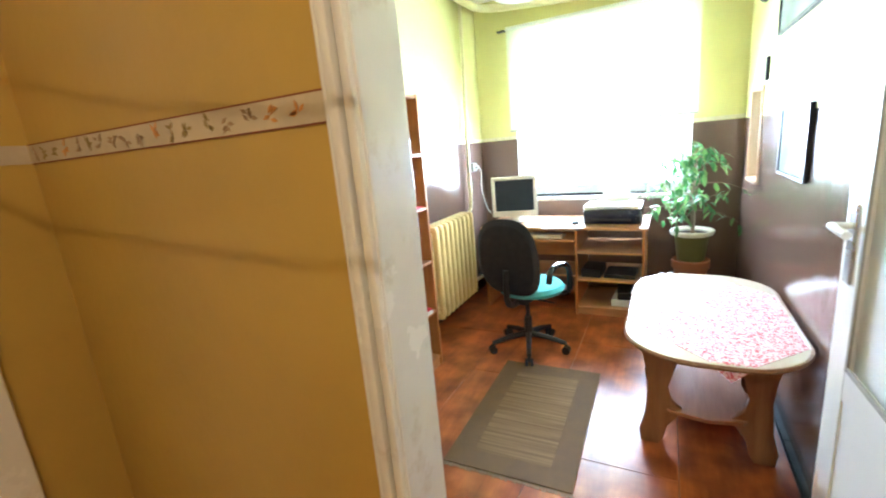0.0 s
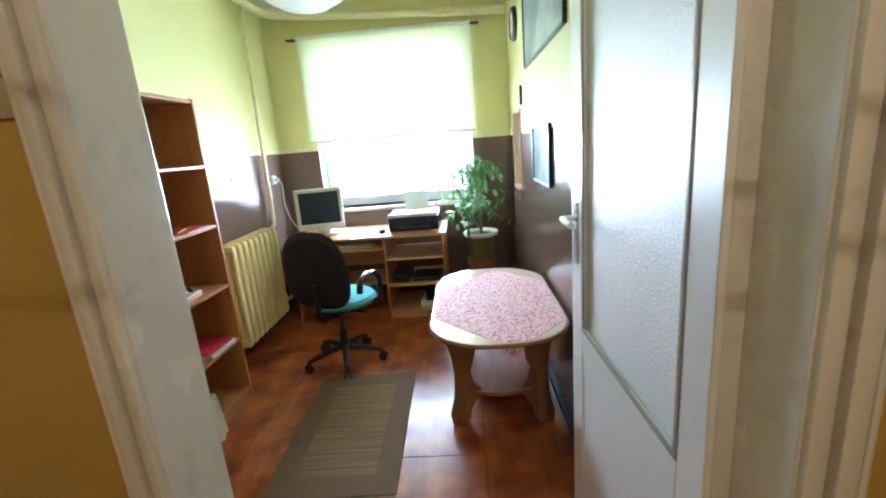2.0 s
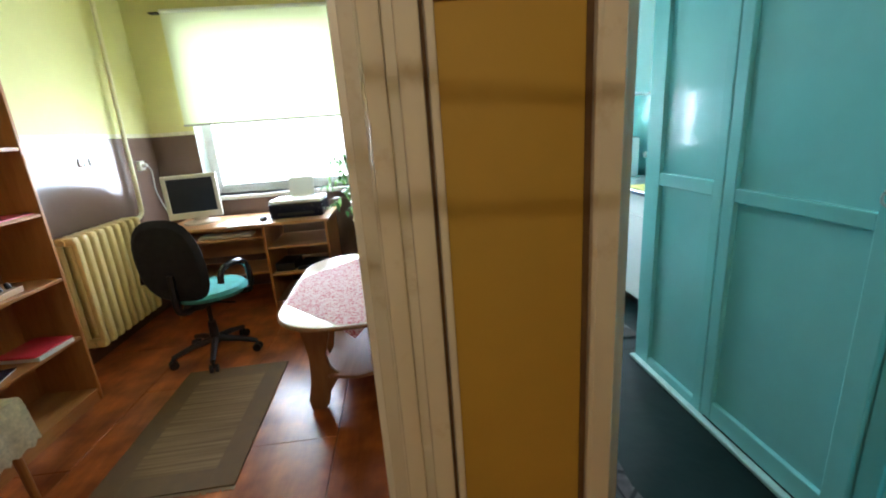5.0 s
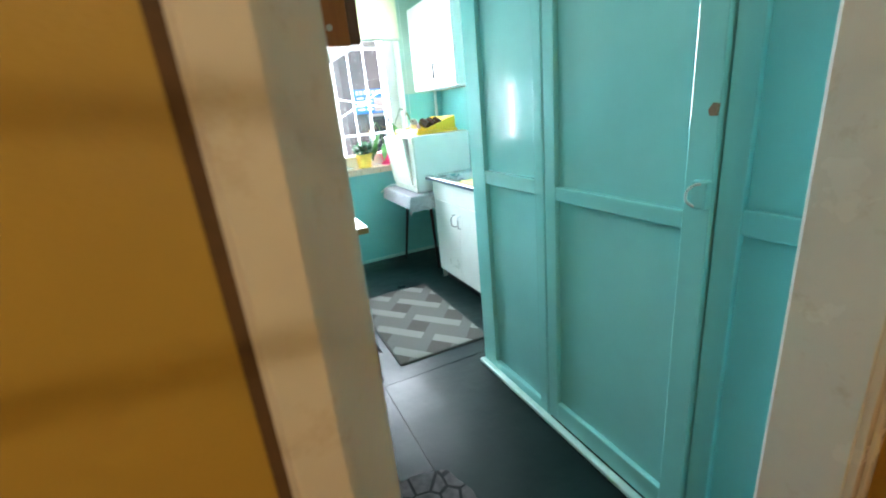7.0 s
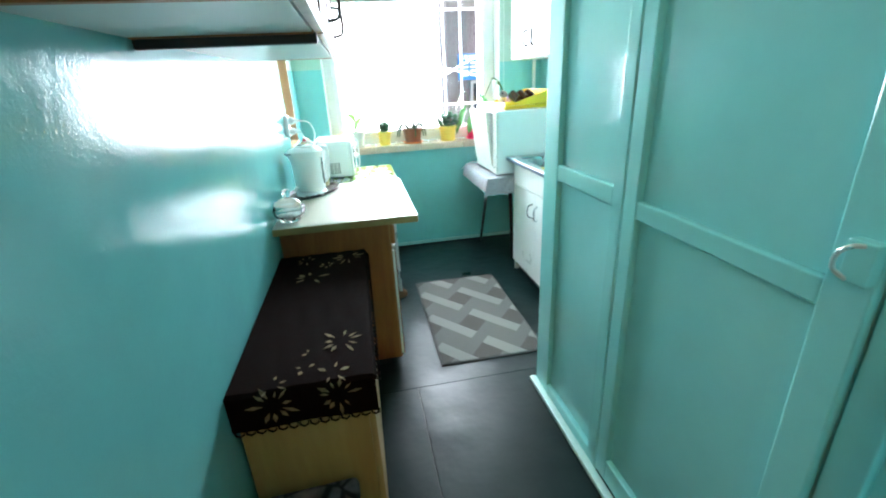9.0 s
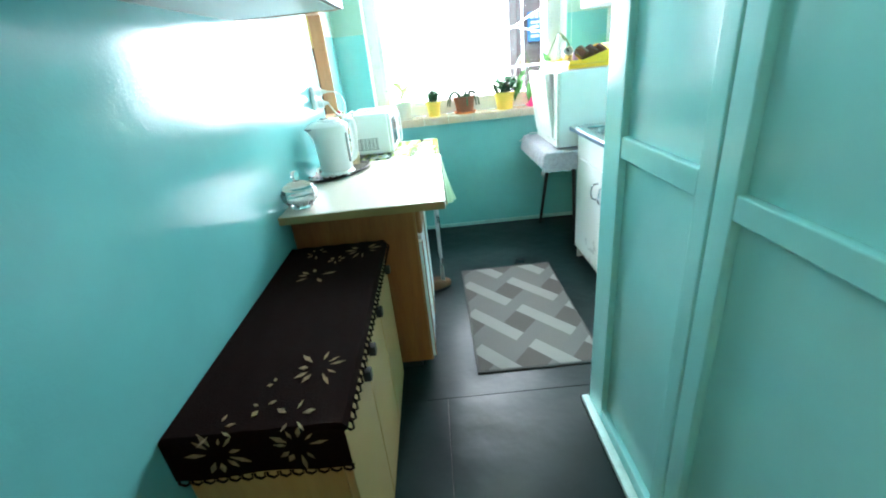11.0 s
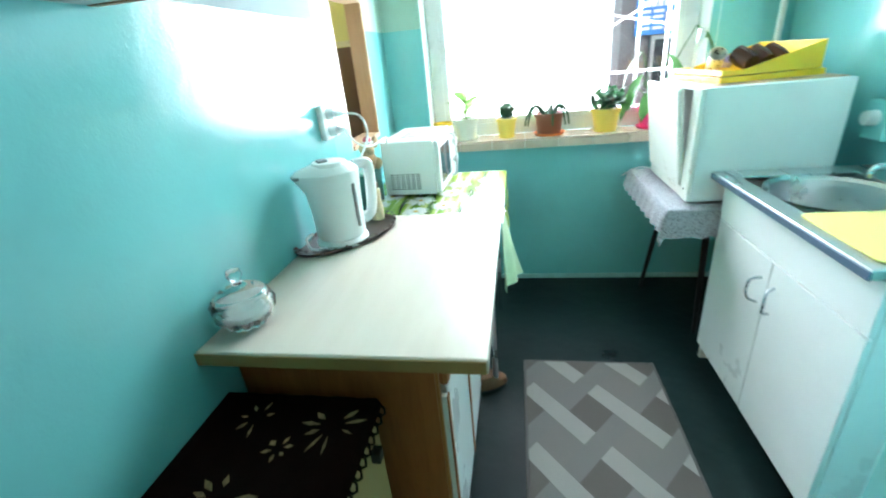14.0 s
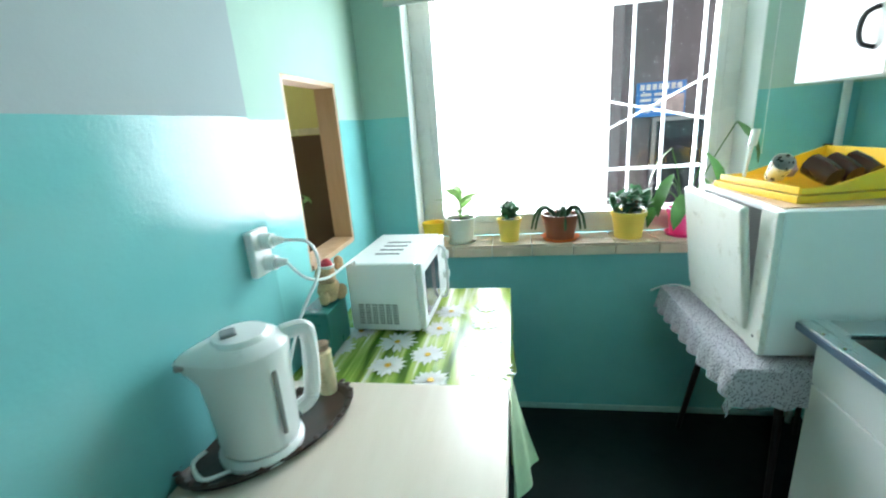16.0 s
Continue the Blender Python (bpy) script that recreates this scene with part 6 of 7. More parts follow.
part("light_rail", box(KW0 - 0.02, 1.12, 1.845, 1.865, 1.515, 1.545, 0.003), black_plastic, thing("cabinet_joint", "dark strip between the wall cabinets", "trim strip"))

# tiled sill
sill = tagged(new("windowsill_kitchen"), "window sill of beige ceramic tiles", "", "", "structure")
part("bed", box(KW[0], KW[1], 4.585, 4.78, 0.875, 0.921), plaster_white, sill)
for k in range(8):
    a = KW[0] - 0.01 + 0.189 * k
    b = min(a + 0.186, KW[1] + 0.01)
    part("tile", box(a, b, 4.572, 4.675, 0.9215, 0.931, 0.002), tile_beige, sill)
    part("tile", box(a, b, 4.678, 4.778, 0.9215, 0.931, 0.002), tile_beige, sill)
    part("tile", box(a, b, 4.566, 4.5835, 0.876, 0.9205, 0.002), tile_beige, sill)

# pots on the sill


def pot(x, y, r, h, mat, saucer, sm, label, name="potted_plant"):
    p = thing(name, label, "plant", (x, y, 0.931), 0, "plants on the window sill")
    s = 0
    if saucer:
        part("saucer", lathe([(0, 0), (r * 0.95, 0), (r * 1.12, 0.016), (r * 1.08, 0.016), (r * 0.9, 0.005), (0, 0.005)], 26), sm, p)
        s = 0.0055
    part("pot", lathe([(0, s), (r * 0.80, s), (r * 0.97, h * 0.82), (r * 1.05, h * 0.83), (r * 1.08, h), (r * 0.98, h), (r * 0.92, h * 0.85), (0, h * 0.85)], 28), mat, p)
    part("soil", lathe([(0, h * 0.90), (r * 0.90, h * 0.88), (r * 0.9, h * 0.84)], 18), soil, p)
    return p


tiny = thing("flower_pot", "small empty yellow plastic pot on the sill", "flower pot", (1.03, 4.64, 0.931))
part("pot", lathe([(0, 0), (0.040, 0), (0.056, 0.112), (0.052, 0.112), (0.036, 0.006), (0, 0.006)], 22), yellow_plastic, tiny)
r1 = random.Random(31)
a = pot(1.165, 4.665, 0.070, 0.125, white_pot, True, white_pot, "young plant with lime-green leaves in cream pot")
part("stem", tube(smooth_path([(0, 0, 0.10), (0.004, 0, 0.17), (-0.002, 0, 0.24)]), 0.005, 6), leaf_lime, a)
part("foliage", leaves([(Vector((0, 0, 0.12 + 0.014 * k)), 2.4 * k, 0.55 + 0.03 * k) for k in range(9)], 0.155, 0.05, -0.05, r1), leaf_lime, a)
a = pot(1.405, 4.665, 0.056, 0.112, yellow_pot, False, None, "dark green succulent in a yellow pot")
part("foliage", leaves([(Vector((r1.uniform(-0.028, 0.028), r1.uniform(-0.028, 0.028), 0.10 + r1.uniform(0, 0.07))), r1.uniform(0, 6.28), r1.uniform(0.2, 1.2)) for k in range(40)], 0.055, 0.034, 0.004, r1), leaf_dark, a)
a = pot(1.65, 4.67, 0.082, 0.125, brown_pot, True, orange_pot, "drooping cactus in a brown pot with orange saucer")
arms = []
for k in range(9):
    t = r1.uniform(0, 6.28)
    if k < 4:
        arms.append(tube(smooth_path([(0.01 * math.cos(t), 0.01 * math.sin(t), 0.105), (0.025 * math.cos(t), 0.025 * math.sin(t), 0.17), (0.04 * math.cos(t), 0.04 * math.sin(t), 0.22 + 0.025 * k)]), 0.004, 6, taper=0.002))
    else:
        arms.append(tube(smooth_path([(0.02 * math.cos(t), 0.02 * math.sin(t), 0.105), (0.08 * math.cos(t), 0.06 * math.sin(t), 0.165), (0.125 * math.cos(t), 0.08 * math.sin(t), 0.13), (0.145 * math.cos(t), 0.085 * math.sin(t), 0.06)]), 0.011, 6, taper=0.005))
part("stem", merge(*arms), leaf_dark, a)
a = pot(1.965, 4.675, 0.076, 0.125, yellow_pot, False, None, "bushy jade plant in a yellow pot")
part("foliage", leaves([(Vector((r1.uniform(-0.075, 0.075), r1.uniform(-0.05, 0.05), 0.115 + r1.uniform(0, 0.085))), r1.uniform(0, 6.28), r1.uniform(0.0, 1.2)) for k in range(80)], 0.058, 0.036, -0.006, r1), leaf_dark, a)
part("stem", merge(*[tube([(0, 0, 0.08), (r1.uniform(-0.04, 0.04), r1.uniform(-0.03, 0.03), 0.19)], 0.005, 5) for k in range(7)]), bark, a)
a = pot(2.21, 4.685, 0.070, 0.13, pink_pot, True, pink_pot, "peace lily with broad leaves in a pink pot")
st, sp = [], []
for yaw, reach, hgt, ln in ((3.0, 0.07, 0.40, 0.15), (3.7, 0.09, 0.29, 0.15), (-0.2, 0.17, 0.50, 0.15), (-1.1, 0.09, 0.38, 0.17), (3.5, 0.10, 0.22, 0.14), (5.3, 0.08, 0.27, 0.15), (4.2, 0.07, 0.20, 0.12), (2.4, 0.06, 0.24, 0.12)):
    tip = Vector((math.cos(yaw) * reach, math.sin(yaw) * reach, hgt))
    st.append(tube(smooth_path([(0, 0, 0.08), tip * 0.5 + Vector((0, 0, 0.07)), tip]), 0.003, 5))
    sp.append((tip, yaw, ln))
part("stem", merge(*st), leaf_green, a)
part("foliage", merge(*[moved(leaf(l * 1.25, l * 0.52, -0.07, 0.22), Matrix.Translation(p) @ Euler((0.25 * math.sin(7 * y), 0.75, y)).to_matrix().to_4x4()) for p, y, l in sp]), leaf_green, a)

# kitchen blind and chain
kbld = thing("kitchen_blind", "pale green roller blind mostly rolled up", "blind")
part("fabric", box(0.895, 2.43, 4.598, 4.5995, 2.03, 2.46), blind_fabric, kbld)
part("bottom_bar", box(0.89, 2.435, 4.592, 4.606, 2.012, 2.032, 0.004), paint("pale_blind_bar", (0.55, 0.60, 0.56), 0.5, 0.05, 8, 0.05, 60), kbld)
part("roller", cyl((0.89, 4.60, 2.48), (2.435, 4.60, 2.48), 0.02, n=14), white_plastic, kbld)
part("pull_chain", merge(*[moved(lathe([(0, -0.0035), (0.0035, 0), (0, 0.0035)], 6), pose(2.455, 4.59, 1.30 + 0.0105 * k)) for k in range(112)]), white_plastic, kbld, "white bead chain")

# dishwasher table, lace, dishwasher
st2 = thing("small_table", "small table with dark splayed metal legs", "table")
part("tabletop", box(2.09, 2.74, 3.86, 4.46, 0.715, 0.738, 0.004), pine_y, st2)
for p, q in (((2.20, 4.50), (2.26, 4.38)), ((2.34, 4.02), (2.30, 3.98)), ((2.70, 4.48), (2.62, 4.38)), ((2.70, 3.92), (2.62, 3.98))):
    part("leg", cyl((*p, 0), (*q, 0.715), 0.011, 0.016, n=10), dark_metal, st2)
lace_net, zt, zb = nodes_of("pale_lace_net")
zv = coords(zt)
zo = put_node(zt, "ShaderNodeTexVoronoi", Scale=150.0)
zt.links.new(zv, zo.inputs["Vector"])
zt.links.new(ramp(zt, zo.outputs["Distance"], [(0.25, (0.09, 0.09, 0.10)), (0.42, (0.44, 0.43, 0.47))]), zb.inputs["Base Color"])
zb.inputs["Roughness"].default_value = 0.9
zbp = put_node(zt, "ShaderNodeBump", Strength=0.7, Distance=0.003)
zt.links.new(zo.outputs["Distance"], zbp.inputs["Height"])
zt.links.new(zbp.outputs["Normal"], zb.inputs["Normal"])


def drape(u, v):
    side = max(0.0, (0.15 - v) / 0.15)
    y = 3.82 + 0.68 * max(0.0, (v - 0.15) / 0.85) - 0.012 * side
    s = u * 1.25
    fall = 0.115 * side
    if s < 1.0:
        return (2.73 - 0.66 * s, y + 0.008 * math.sin(38 * s) * side, 0.741 - fall + 0.001 * math.sin(40 * v) - 0.010 * abs(math.sin(26 * s)) * side)
    d = (s - 1.0) / 0.25
    return (2.07 - 0.02 * d + 0.008 * math.sin(60 * v) * d, y, 0.741 - fall - (0.085 + 0.012 * abs(math.sin(30 * v))) * d * (1 - 0.5 * side))


lc = thing("lace_tablecloth", "white lace tablecloth hanging over the table edge", "tablecloth")
part("cloth", cloth_sheet(drape, 24, 70, 0.002), lace_net, lc)
dwm = thing("dishwasher", "small white countertop dishwasher, door slightly ajar", "dishwasher", (0.2475, 3.885 - 3.80 * 1.13, 0))
dwm.scale = (0.9, 1.13, 1)
parts("body_panel", (box(2.145, 2.70, 3.80, 3.815, 0.752, 1.205, 0.004), box(2.145, 2.70, 4.265, 4.28, 0.752, 1.205, 0.004), box(2.145, 2.70, 3.815, 4.265, 1.185, 1.205, 0.003), box(2.145, 2.70, 3.815, 4.265, 0.752, 0.77), box(2.68, 2.70, 3.815, 4.265, 0.77, 1.185)), white_plastic, dwm)
part("front_frame", merge(box(2.125, 2.146, 3.80, 3.875, 0.752, 1.203, 0.004), box(2.13, 2.146, 3.875, 4.28, 0.752, 0.80, 0.003)), paint("aged_white_plastic", (0.78, 0.78, 0.72), 0.35, 0.06, 6, 0.05, 90, dirt=(0.45, 0.42, 0.33)), dwm)
part("door", moved(box(-0.03, 0.0, 0.0, 0.40, 0.0, 0.41, 0.012, 3), pose(2.146, 3.872, 0.80, 0, -8, 0)), paint("aged_white_door", (0.80, 0.80, 0.74), 0.3, 0.05, 4, 0.05, 90, dirt=(0.56, 0.52, 0.42)), dwm)
part("gasket", box(2.146, 2.16, 3.875, 3.885, 0.80, 1.185), black_plastic, dwm)
part("top_seam", box(2.16, 2.69, 3.83, 4.26, 1.2052, 1.209, 0.001), wood_pale, dwm)
part("power_light", cyl((2.1245, 3.835, 0.80), (2.1225, 3.835, 0.80), 0.005, n=10), dark_metal, dwm)
for x in (2.18, 2.66):
    for y in (3.86, 4.24):
        part("foot", cyl((x, y, 0.7435), (x, y, 0.753), 0.015, n=10), black_plastic, dwm)
part("cable", tube(smooth_path([(2.14, 4.25, 0.765), (2.09, 4.33, 0.755), (2.04, 4.42, 0.70), (1.96, 4.55, 0.58), (1.80, 4.605, 0.50), (1.62, 4.61, 0.485), (1.50, 4.61, 0.50), (1.38, 4.61, 0.53)], 8), 0.0038, 6), white_plastic, dwm)

# yellow dish rack with crockery
RACK = pose(2.416, 4.184, 1.209, 0, 0, 10)
ra = thing("dish_rack", "yellow plastic dish rack with drip tray", "dish rack", (2.416, 4.184, 1.209), 10)
part("drip_tray", merge(box(-0.20, 0.20, -0.19, 0.20, 0, 0.008, 0.002), box(-0.205, -0.198, -0.19, 0.20, 0, 0.022, 0.002), box(0.198, 0.205, -0.19, 0.20, 0, 0.022, 0.002), box(-0.20, 0.20, -0.195, -0.188, 0, 0.022, 0.002), box(-0.20, 0.20, 0.198, 0.205, 0, 0.022, 0.002)), yellow_plastic, ra)
side = prism([(-0.19, 0.025), (0.19, 0.025), (0.19, 0.125), (0.10, 0.10), (-0.10, 0.045), (-0.19, 0.045)], -0.003, 0.003, 0.001)
part("side", moved(side, pose(0, -0.18, 0, 90, 0, 0)), yellow_plastic, ra)
side = prism([(-0.19, 0.025), (0.19, 0.025), (0.19, 0.125), (0.10, 0.10), (-0.10, 0.045), (-0.19, 0.045)], -0.003, 0.003, 0.001)
part("side", moved(side, pose(0, 0.18, 0, 90, 0, 0)), yellow_plastic, ra)
part("front", merge(box(-0.195, -0.188, -0.18, 0.18, 0.024, 0.047, 0.002), box(0.188, 0.195, -0.18, 0.18, 0.024, 0.125, 0.002), box(-0.19, 0.19, -0.18, 0.18, 0.024, 0.028)), yellow_plastic, ra)
for k in range(12):
    part("slat", box(-0.187, 0.187, -0.17 + 0.03 * k, -0.162 + 0.03 * k, 0.028, 0.036), yellow_plastic, ra)
brown_glaze = paint("dark_brown_glaze", (0.035, 0.014, 0.008), 0.12, 0.3, 6, 0.02, 50)
for k, (x, y) in enumerate(((-0.06, -0.10), (0.01, -0.09), (0.08, -0.08))):
    mug = thing("mug", "glossy dark brown mug lying in the rack", "mug", (2.37 + x, 4.02 + y, 1.25), 0, "mugs in the dish rack")
    mug.matrix_world = RACK @ pose(x, y, 0.076, -66, 0, 10)
    part("cup", lathe([(0, -0.04), (0.03, -0.04), (0.036, 0.0), (0.036, 0.045), (0.033, 0.045), (0.032, 0.0), (0.026, -0.034), (0, -0.034)], 24), brown_glaze, mug)
    part("handle", tube(smooth_path([(0.034, 0, 0.03), (0.058, 0, 0.022), (0.058, 0, -0.012), (0.034, 0, -0.02)]), 0.005, 6), brown_glaze, mug)
cupm = thing("patterned_cup", "black and white patterned cup in the rack", "cup", (2.27, 4.07, 1.285))
cupm.matrix_world = RACK @ pose(-0.105, 0.02, 0.073, 50, 0, -20)
pat, patn, patb = nodes_of("black_white_pattern")
pvo = put_node(patn, "ShaderNodeTexVoronoi", Scale=55.0)
patn.links.new(coords(patn), pvo.inputs["Vector"])
patn.links.new(ramp(patn, pvo.outputs["Distance"], [(0.30, (0.01, 0.01, 0.01)), (0.36, (0.78, 0.78, 0.76))]), patb.inputs["Base Color"])
part("cup", lathe([(0, -0.045), (0.028, -0.045), (0.034, 0.045), (0.031, 0.045), (0.025, -0.039), (0, -0.039)], 24), pat, cupm)
single("plastic_ball", lathe([(0, -0.03), (0.018, -0.024), (0.03, 0), (0.018, 0.024), (0, 0.03)], 18), paint("lilac_plastic", (0.38, 0.32, 0.62), 0.4, 0.1, 9, 0.05, 60), "lilac scouring ball in the rack", "scourer", (2.39, 4.28, 1.268))
single("bottle_brush", merge(cyl((0, 0, 0), (0.03, 0.02, 0.15), 0.006, n=8), cyl((0.022, 0.015, 0.11), (0.033, 0.022, 0.165), 0.014, n=10)), white_plastic, "white-handled brush standing in the rack", "brush", (2.26, 4.30, 1.246))

# sink unit
su = thing("sink_cabinet", "white sink base cabinet with two doors", "cabinet", (-0.012, 0.05, 0))
parts("panel", (box(2.305, 2.795, 2.945, 2.963, 0.0, 0.86, 0.002), box(2.305, 2.795, 3.76, 3.778, 0.0, 0.86, 0.002), box(2.305, 2.795, 2.963, 3.76, 0.08, 0.096)), white_clean, su)
for a, b, hy in ((2.948, 3.360, 3.325), (3.364, 3.775, 3.40)):
    d = part("door", box(2.288, 2.304, a, b, 0.085, 0.70, 0.003), white_clean, su)
    part("handle", tube(smooth_path([(2.288, hy, 0.530), (2.262, hy + (0.012 if hy > 3.36 else -0.012), 0.540), (2.256, hy + (0.02 if hy > 3.36 else -0.02), 0.575), (2.262, hy + (0.012 if hy > 3.36 else -0.012), 0.615), (2.288, hy, 0.627)]), 0.0048, 8), paint("grey_metal_handle", (0.50, 0.54, 0.57), 0.25, 0.1, 20, 0.02, 60, metal=0.9), d)
part("drawer_front", box(2.288, 2.304, 2.948, 3.775, 0.705, 0.855, 0.003), white_clean, su)
part("plinth", box(2.34, 2.355, 2.95, 3.77, 0.0, 0.08), black_plastic, su)
sk2 = thing("sink", "stainless steel sink top with one bowl", "sink", (0, 0.065, 0))
part("rim", merge(box(2.236, 2.30, 2.935, 3.79, 0.862, 0.888, 0.003), box(2.68, 2.798, 2.935, 3.79, 0.862, 0.888, 0.003), box(2.30, 2.68, 2.935, 3.30, 0.872, 0.886, 0.003), box(2.30, 2.68, 3.70, 3.79, 0.872, 0.888, 0.003)), steel, sk2)
bz = lathe([(0.20, 0.884), (0.185, 0.872), (0.17, 0.75), (0.15, 0.732), (0.0, 0.728)], 36)
part("basin", moved(bz, pose(2.49, 3.50, 0) @ Matrix.Diagonal((0.96, 1.02, 1, 1))), steel, sk2)
part("front_band", box(2.230, 2.2365, 2.93, 3.79, 0.862, 0.884, 0.002), paint("dark_blue_band", (0.09, 0.13, 0.19), 0.3, 0.1, 8, 0.05, 60), sk2)
part("drain", lathe([(0, 0.7295), (0.03, 0.7295), (0.034, 0.733), (0.03, 0.735), (0, 0.732)], 20, (2.49, 3.50, 0)), chrome, sk2)
for y in (3.62, 3.70):
    part("screw", lathe([(0, 0.897), (0.008, 0.894), (0.009, 0.887), (0, 0.887)], 12, (2.25, y, 0)), chrome, sk2)
single("draining_mat", prism([(2.260 + x + 0.2, 3.185 + y) for x, y in rounded(0.19, 0.165, 0.03, 5)], 0.889, 0.894, 0.001), paint("yellow_rubber_mat", (0.80, 0.70, 0.22), 0.6, 0.06, 6, 0.3, 90), "yellow rubber draining mat on the sink top", "mat")
# water heater with tap
wh = thing("water_heater", "white electric tap water heater on the wall", "water heater", (2.80, 3.50, 1.02))
part("housing", box(-0.115, 0, -0.09, 0.14, 0.06, 0.27, 0.03, 4), white_plastic, wh)
part("badge", box(-0.119, -0.112, 0.04, 0.09, 0.13, 0.155, 0.002), paint("blue_badge", (0.05, 0.28, 0.62), 0.3, 0.05, 9, 0, 50), wh)
part("valve", merge(cyl((-0.08, -0.13, 0.035), (-0.08, 0.12, 0.035), 0.017, n=14), cyl((-0.08, -0.155, 0.035), (-0.08, -0.13, 0.035), 0.026, n=12), cyl((-0.08, 0.12, 0.035), (-0.08, 0.145, 0.035), 0.026, n=12), cyl((-0.08, 0, 0.035), (-0.08, 0, 0.08), 0.014, n=12), cyl((-0.08, 0.06, 0.035), (0.0, 0.06, 0.035), 0.014, n=12), cyl((-0.08, -0.06, 0.035), (0.0, -0.06, 0.035), 0.014, n=12)), chrome, wh)
part("spout", tube(smooth_path([(-0.08, 0.0, 0.03), (-0.11, 0, 0.0), (-0.20, 0.0, -0.03), (-0.26, 0.0, -0.045), (-0.27, 0.0, -0.075)]), 0.010, 10), chrome, wh)
part("supply_cable", tube(smooth_path([(-0.03, 0.14, 0.14), (-0.02, 0.25, 0.06), (-0.01, 0.36, 0.05)]), 0.005, 6), white_plastic, wh)
jb = thing("junction_box", "pale teal junction box with plug", "junction box", (2.80, 3.86, 1.05))
part("box", box(-0.05, 0, -0.055, 0.055, -0.07, 0.07, 0.008), teal_gloss, jb)
part("plug", cyl((-0.085, 0, 0.01), (-0.05, 0, 0.01), 0.025, 0.028, n=16), white_plastic, jb)
single("hose", tube(smooth_path([(2.74, 3.62, 0.895), (2.75, 3.50, 0.93), (2.765, 3.36, 0.945), (2.76, 3.20, 0.93)]), 0.013, 8), paint("navy_hose", (0.03, 0.05, 0.16), 0.4, 0.1, 9, 0.1, 60), "dark blue rubber hose behind the sink", "hose")

# right-hand wall cabinet
rc = thing("wall_cabinet", "white wall cabinet with black ring handles", "wall cabinet", (0, 0.04, 0.01))
part("carcass", box(2.50, 2.80, 3.62, 4.45, 1.548, 2.22, 0.003), white_clean, rc)
for a, b, h in ((3.625, 4.03, 3.985), (4.035, 4.445, 4.085)):
    d = part("door", box(2.482, 2.499, a, b, 1.55, 2.218, 0.003), white_clean, rc)
    part("handle", tube(smooth_path([(2.481, h, 1.625), (2.458, h + (0.02 if h > 4.03 else -0.02), 1.64), (2.455, h + (0.032 if h > 4.03 else -0.032), 1.68), (2.458, h + (0.02 if h > 4.03 else -0.02), 1.72), (2.481, h, 1.735)]), 0.0075, 8), dark_metal, d)
wp = thing("water_pipe", "pale painted water pipe in the corner", "pipe")
part("pipe", merge(cyl((2.72, 4.57, 0.0), (2.72, 4.57, CEIL), 0.014, n=12)), plaster_white, wp)
part("clip", box(2.70, 2.74, 4.575, 4.62, 1.30, 1.32, 0.002), dark_metal, wp)

# outside: grille, neighbouring building, sign
gr = thing("window_grille", "white painted steel window grille outside", "grille")
for k in range(10):
    x = 0.93 + 0.155 * k
    part("bar", box(x - 0.0065, x + 0.0065, 4.93, 4.943, 0.90, 2.42), white_clean, gr)
for z in (1.02, 1.22, 2.0):
    part("cross_bar", box(0.915, 2.41, 4.946, 4.958, z - 0.008, z + 0.008), white_clean, gr)
for x0, z0, x1, z1 in ((1.66, 1.62, 2.40, 1.44), (1.66, 1.30, 2.40, 1.66), (0.93, 1.44, 1.66, 1.62), (0.93, 1.66, 1.66, 1.30)):
    part("diagonal_bar", cyl((x0, 4.953, z0), (x1, 4.953, z1), 0.005, n=8), white_clean, gr)
nb = thing("neighbour_building", "dark brown building with shop windows opposite", "building")
part("wall", box(2.90, 9.0, 9.0, 9.7, -0.9, 6.5), paint("dark_brown_render", (0.17, 0.14, 0.15), 0.8, 0.25, 1.2, 0.4, 20), nb)
part("roof", box(2.75, 9.2, 8.8, 9.9, 6.5, 6.75, 0.02), dark_metal, nb)
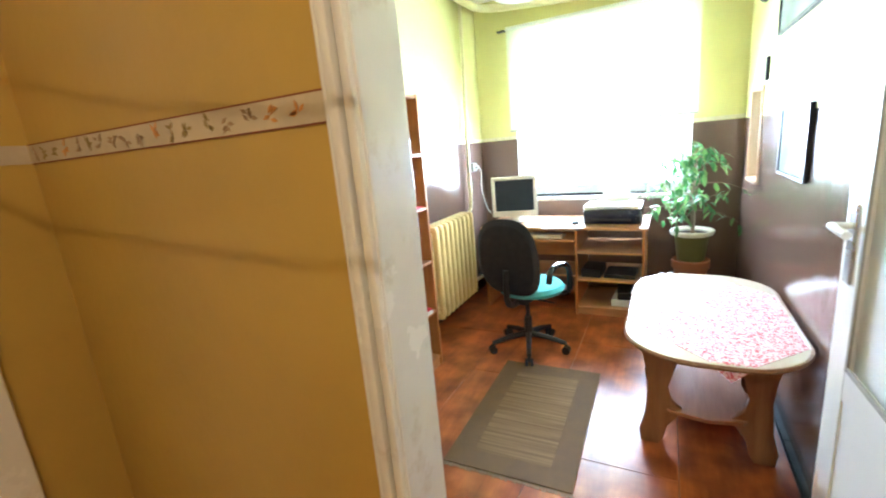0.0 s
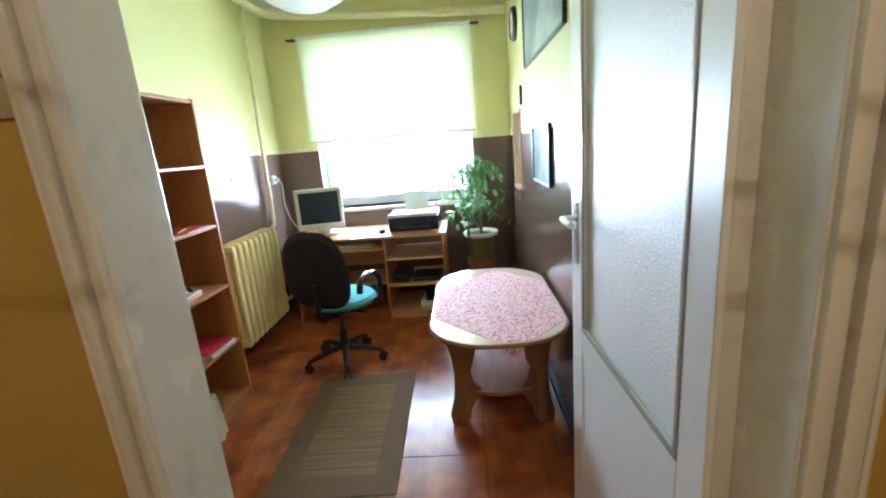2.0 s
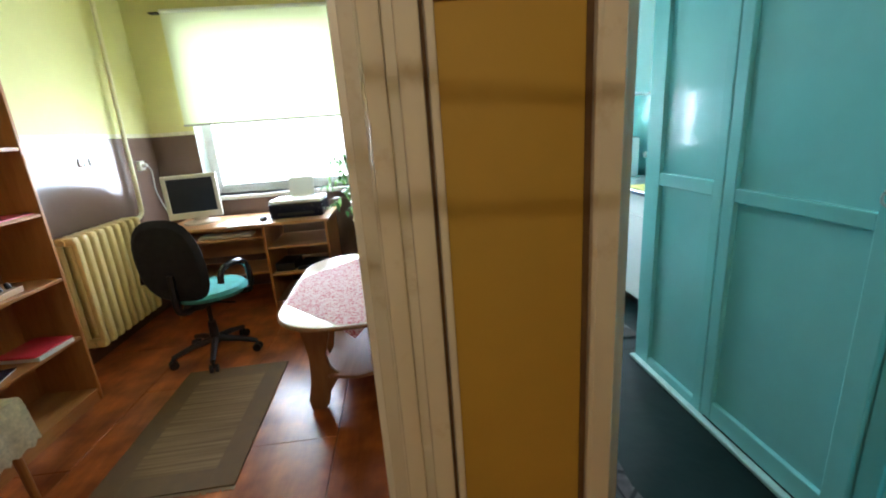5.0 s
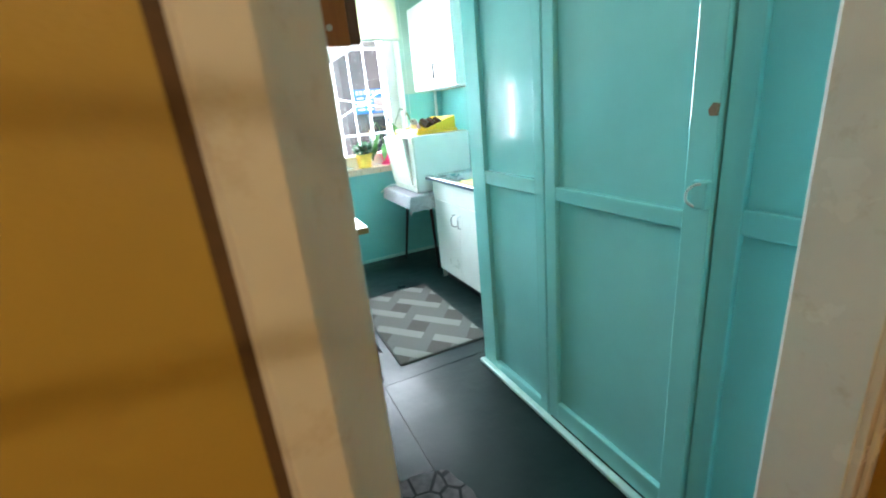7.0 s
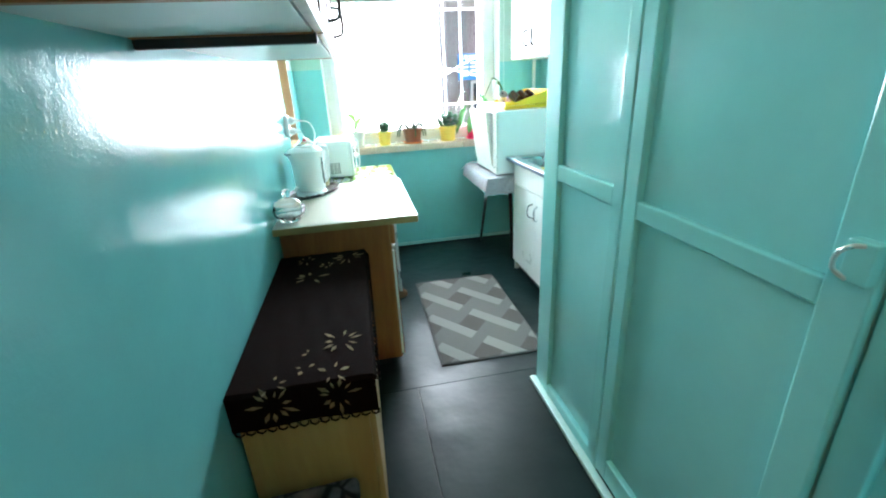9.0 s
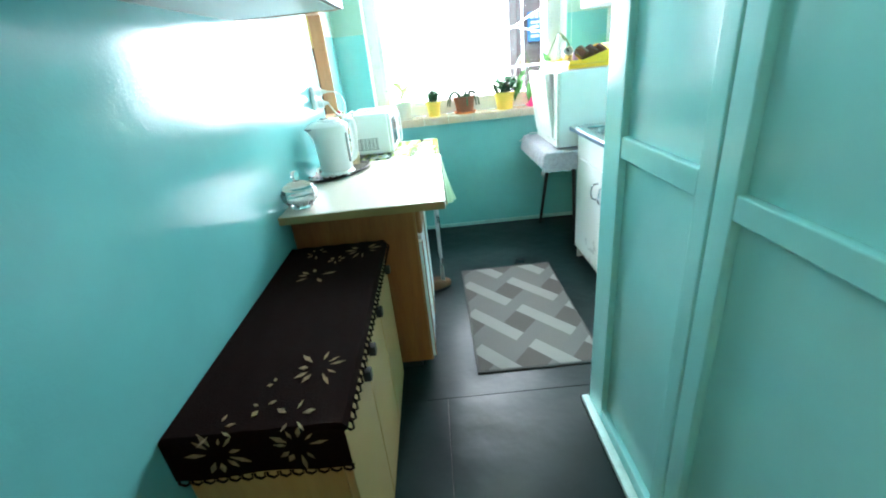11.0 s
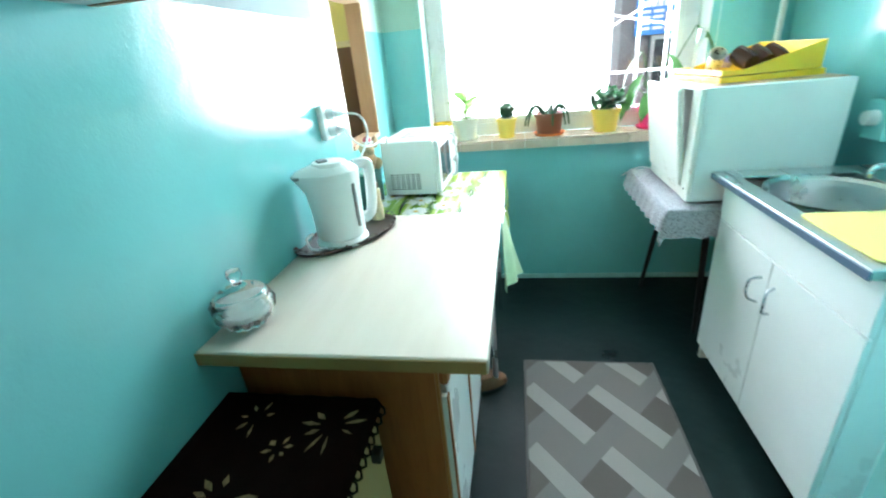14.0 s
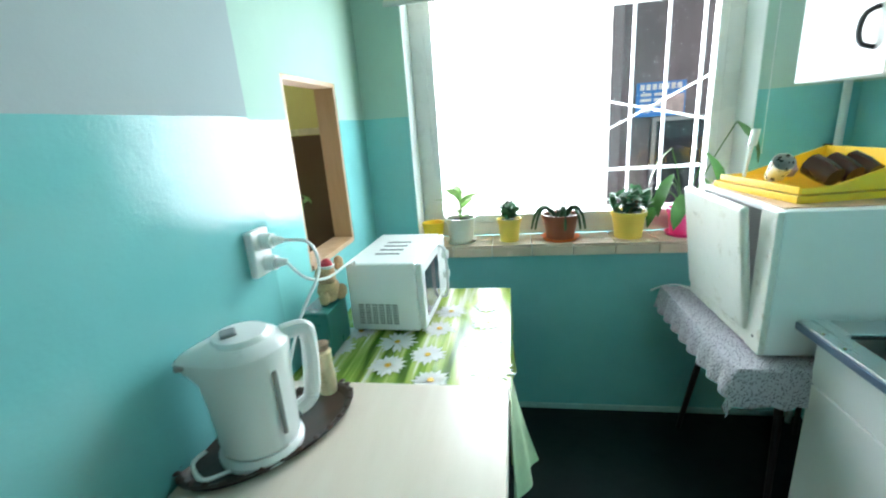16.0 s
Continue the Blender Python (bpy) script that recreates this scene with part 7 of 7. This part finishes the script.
for x in (3.35, 4.55, 5.75):
    for z in (0.2, 3.2):
        wn_ = part("window", box(x, x + 0.95, 8.96, 9.0, z, z + 1.15), screen_dark, nb)
        part("frame", merge(box(x - 0.05, x, 8.94, 9.0, z - 0.05, z + 1.2), box(x + 0.95, x + 1.0, 8.94, 9.0, z - 0.05, z + 1.2), box(x, x + 0.95, 8.94, 9.0, z - 0.05, z), box(x, x + 0.95, 8.94, 9.0, z + 1.15, z + 1.2)), paint("grey_frame", (0.35, 0.34, 0.34), 0.5, 0.05, 4, 0.05, 30), wn_)
sg = thing("shop_sign", "blue shop sign with white lettering", "sign", (3.38, 8.93, 1.64))
part("board", box(-0.36, 0.36, 0, 0.03, -0.30, 0.28, 0.004), paint("blue_sign", (0.05, 0.22, 0.62), 0.4, 0.1, 3, 0.02, 40), sg)
part("panel", box(0.08, 0.34, -0.004, 0.0, -0.26, 0.06), paint("sign_photo", (0.55, 0.42, 0.40), 0.4, 0.3, 6, 0.02, 40), sg)
for j in range(4):
    part("line", merge(box(-0.30, -0.14, -0.005, 0.0, -0.22 + 0.09 * j, -0.17 + 0.09 * j), box(-0.10, 0.05, -0.005, 0.0, -0.22 + 0.09 * j, -0.17 + 0.09 * j)), paper_white, sg)
for k in range(7):
    part("letter_bar", box(-0.31 + 0.09 * k, -0.245 + 0.09 * k, -0.005, 0.0, 0.15, 0.25), paper_white, sg)
sg.scale = (0.85, 1, 0.75)

# ---- floor pieces last ----
gapx = (OX0, -1.02, -0.41, 0.20, KX0 - 0.107)
for i, (a, b) in enumerate(zip(gapx, gapx[1:])):
    y = WALL_N - 0.05 - (0.6 if i % 2 else 0.0)
    while y < FAR - 0.02:
        y0, y1 = max(y, WALL_N - 0.05), min(y + 1.22, FAR)
        if y1 - y0 > 0.03:
            p = part("floor_sheet", box(a + 0.0015, b - 0.0015, y0 + 0.0015, y1 - 0.0015, -0.016, 0.0 - 0.0006 * ((i + int(y * 3)) % 2), 0.0015, 1), board_red, office_floor)
        y += 1.22
for a, b, c, d in ((KX0 - 0.1, 1.33, WALL_N - 0.05, 2.58), (1.332, KX1, WALL_N - 0.05, 2.58), (KX0 - 0.1, KX1, 2.582, FAR)):
    part("lino_sheet", box(a, b, c, d, -0.004, 0.0, 0.001, 1), lino, kitchen_floor)
setting("trim_kitchen_skirting", box(KX0, KX1, FAR - 0.012, FAR, 0.0, 0.03, 0.003), paint("pale_teal_skirting", (0.36, 0.62, 0.58), 0.4, 0.15, 14, 0.3, 40), "narrow painted skirting strip")
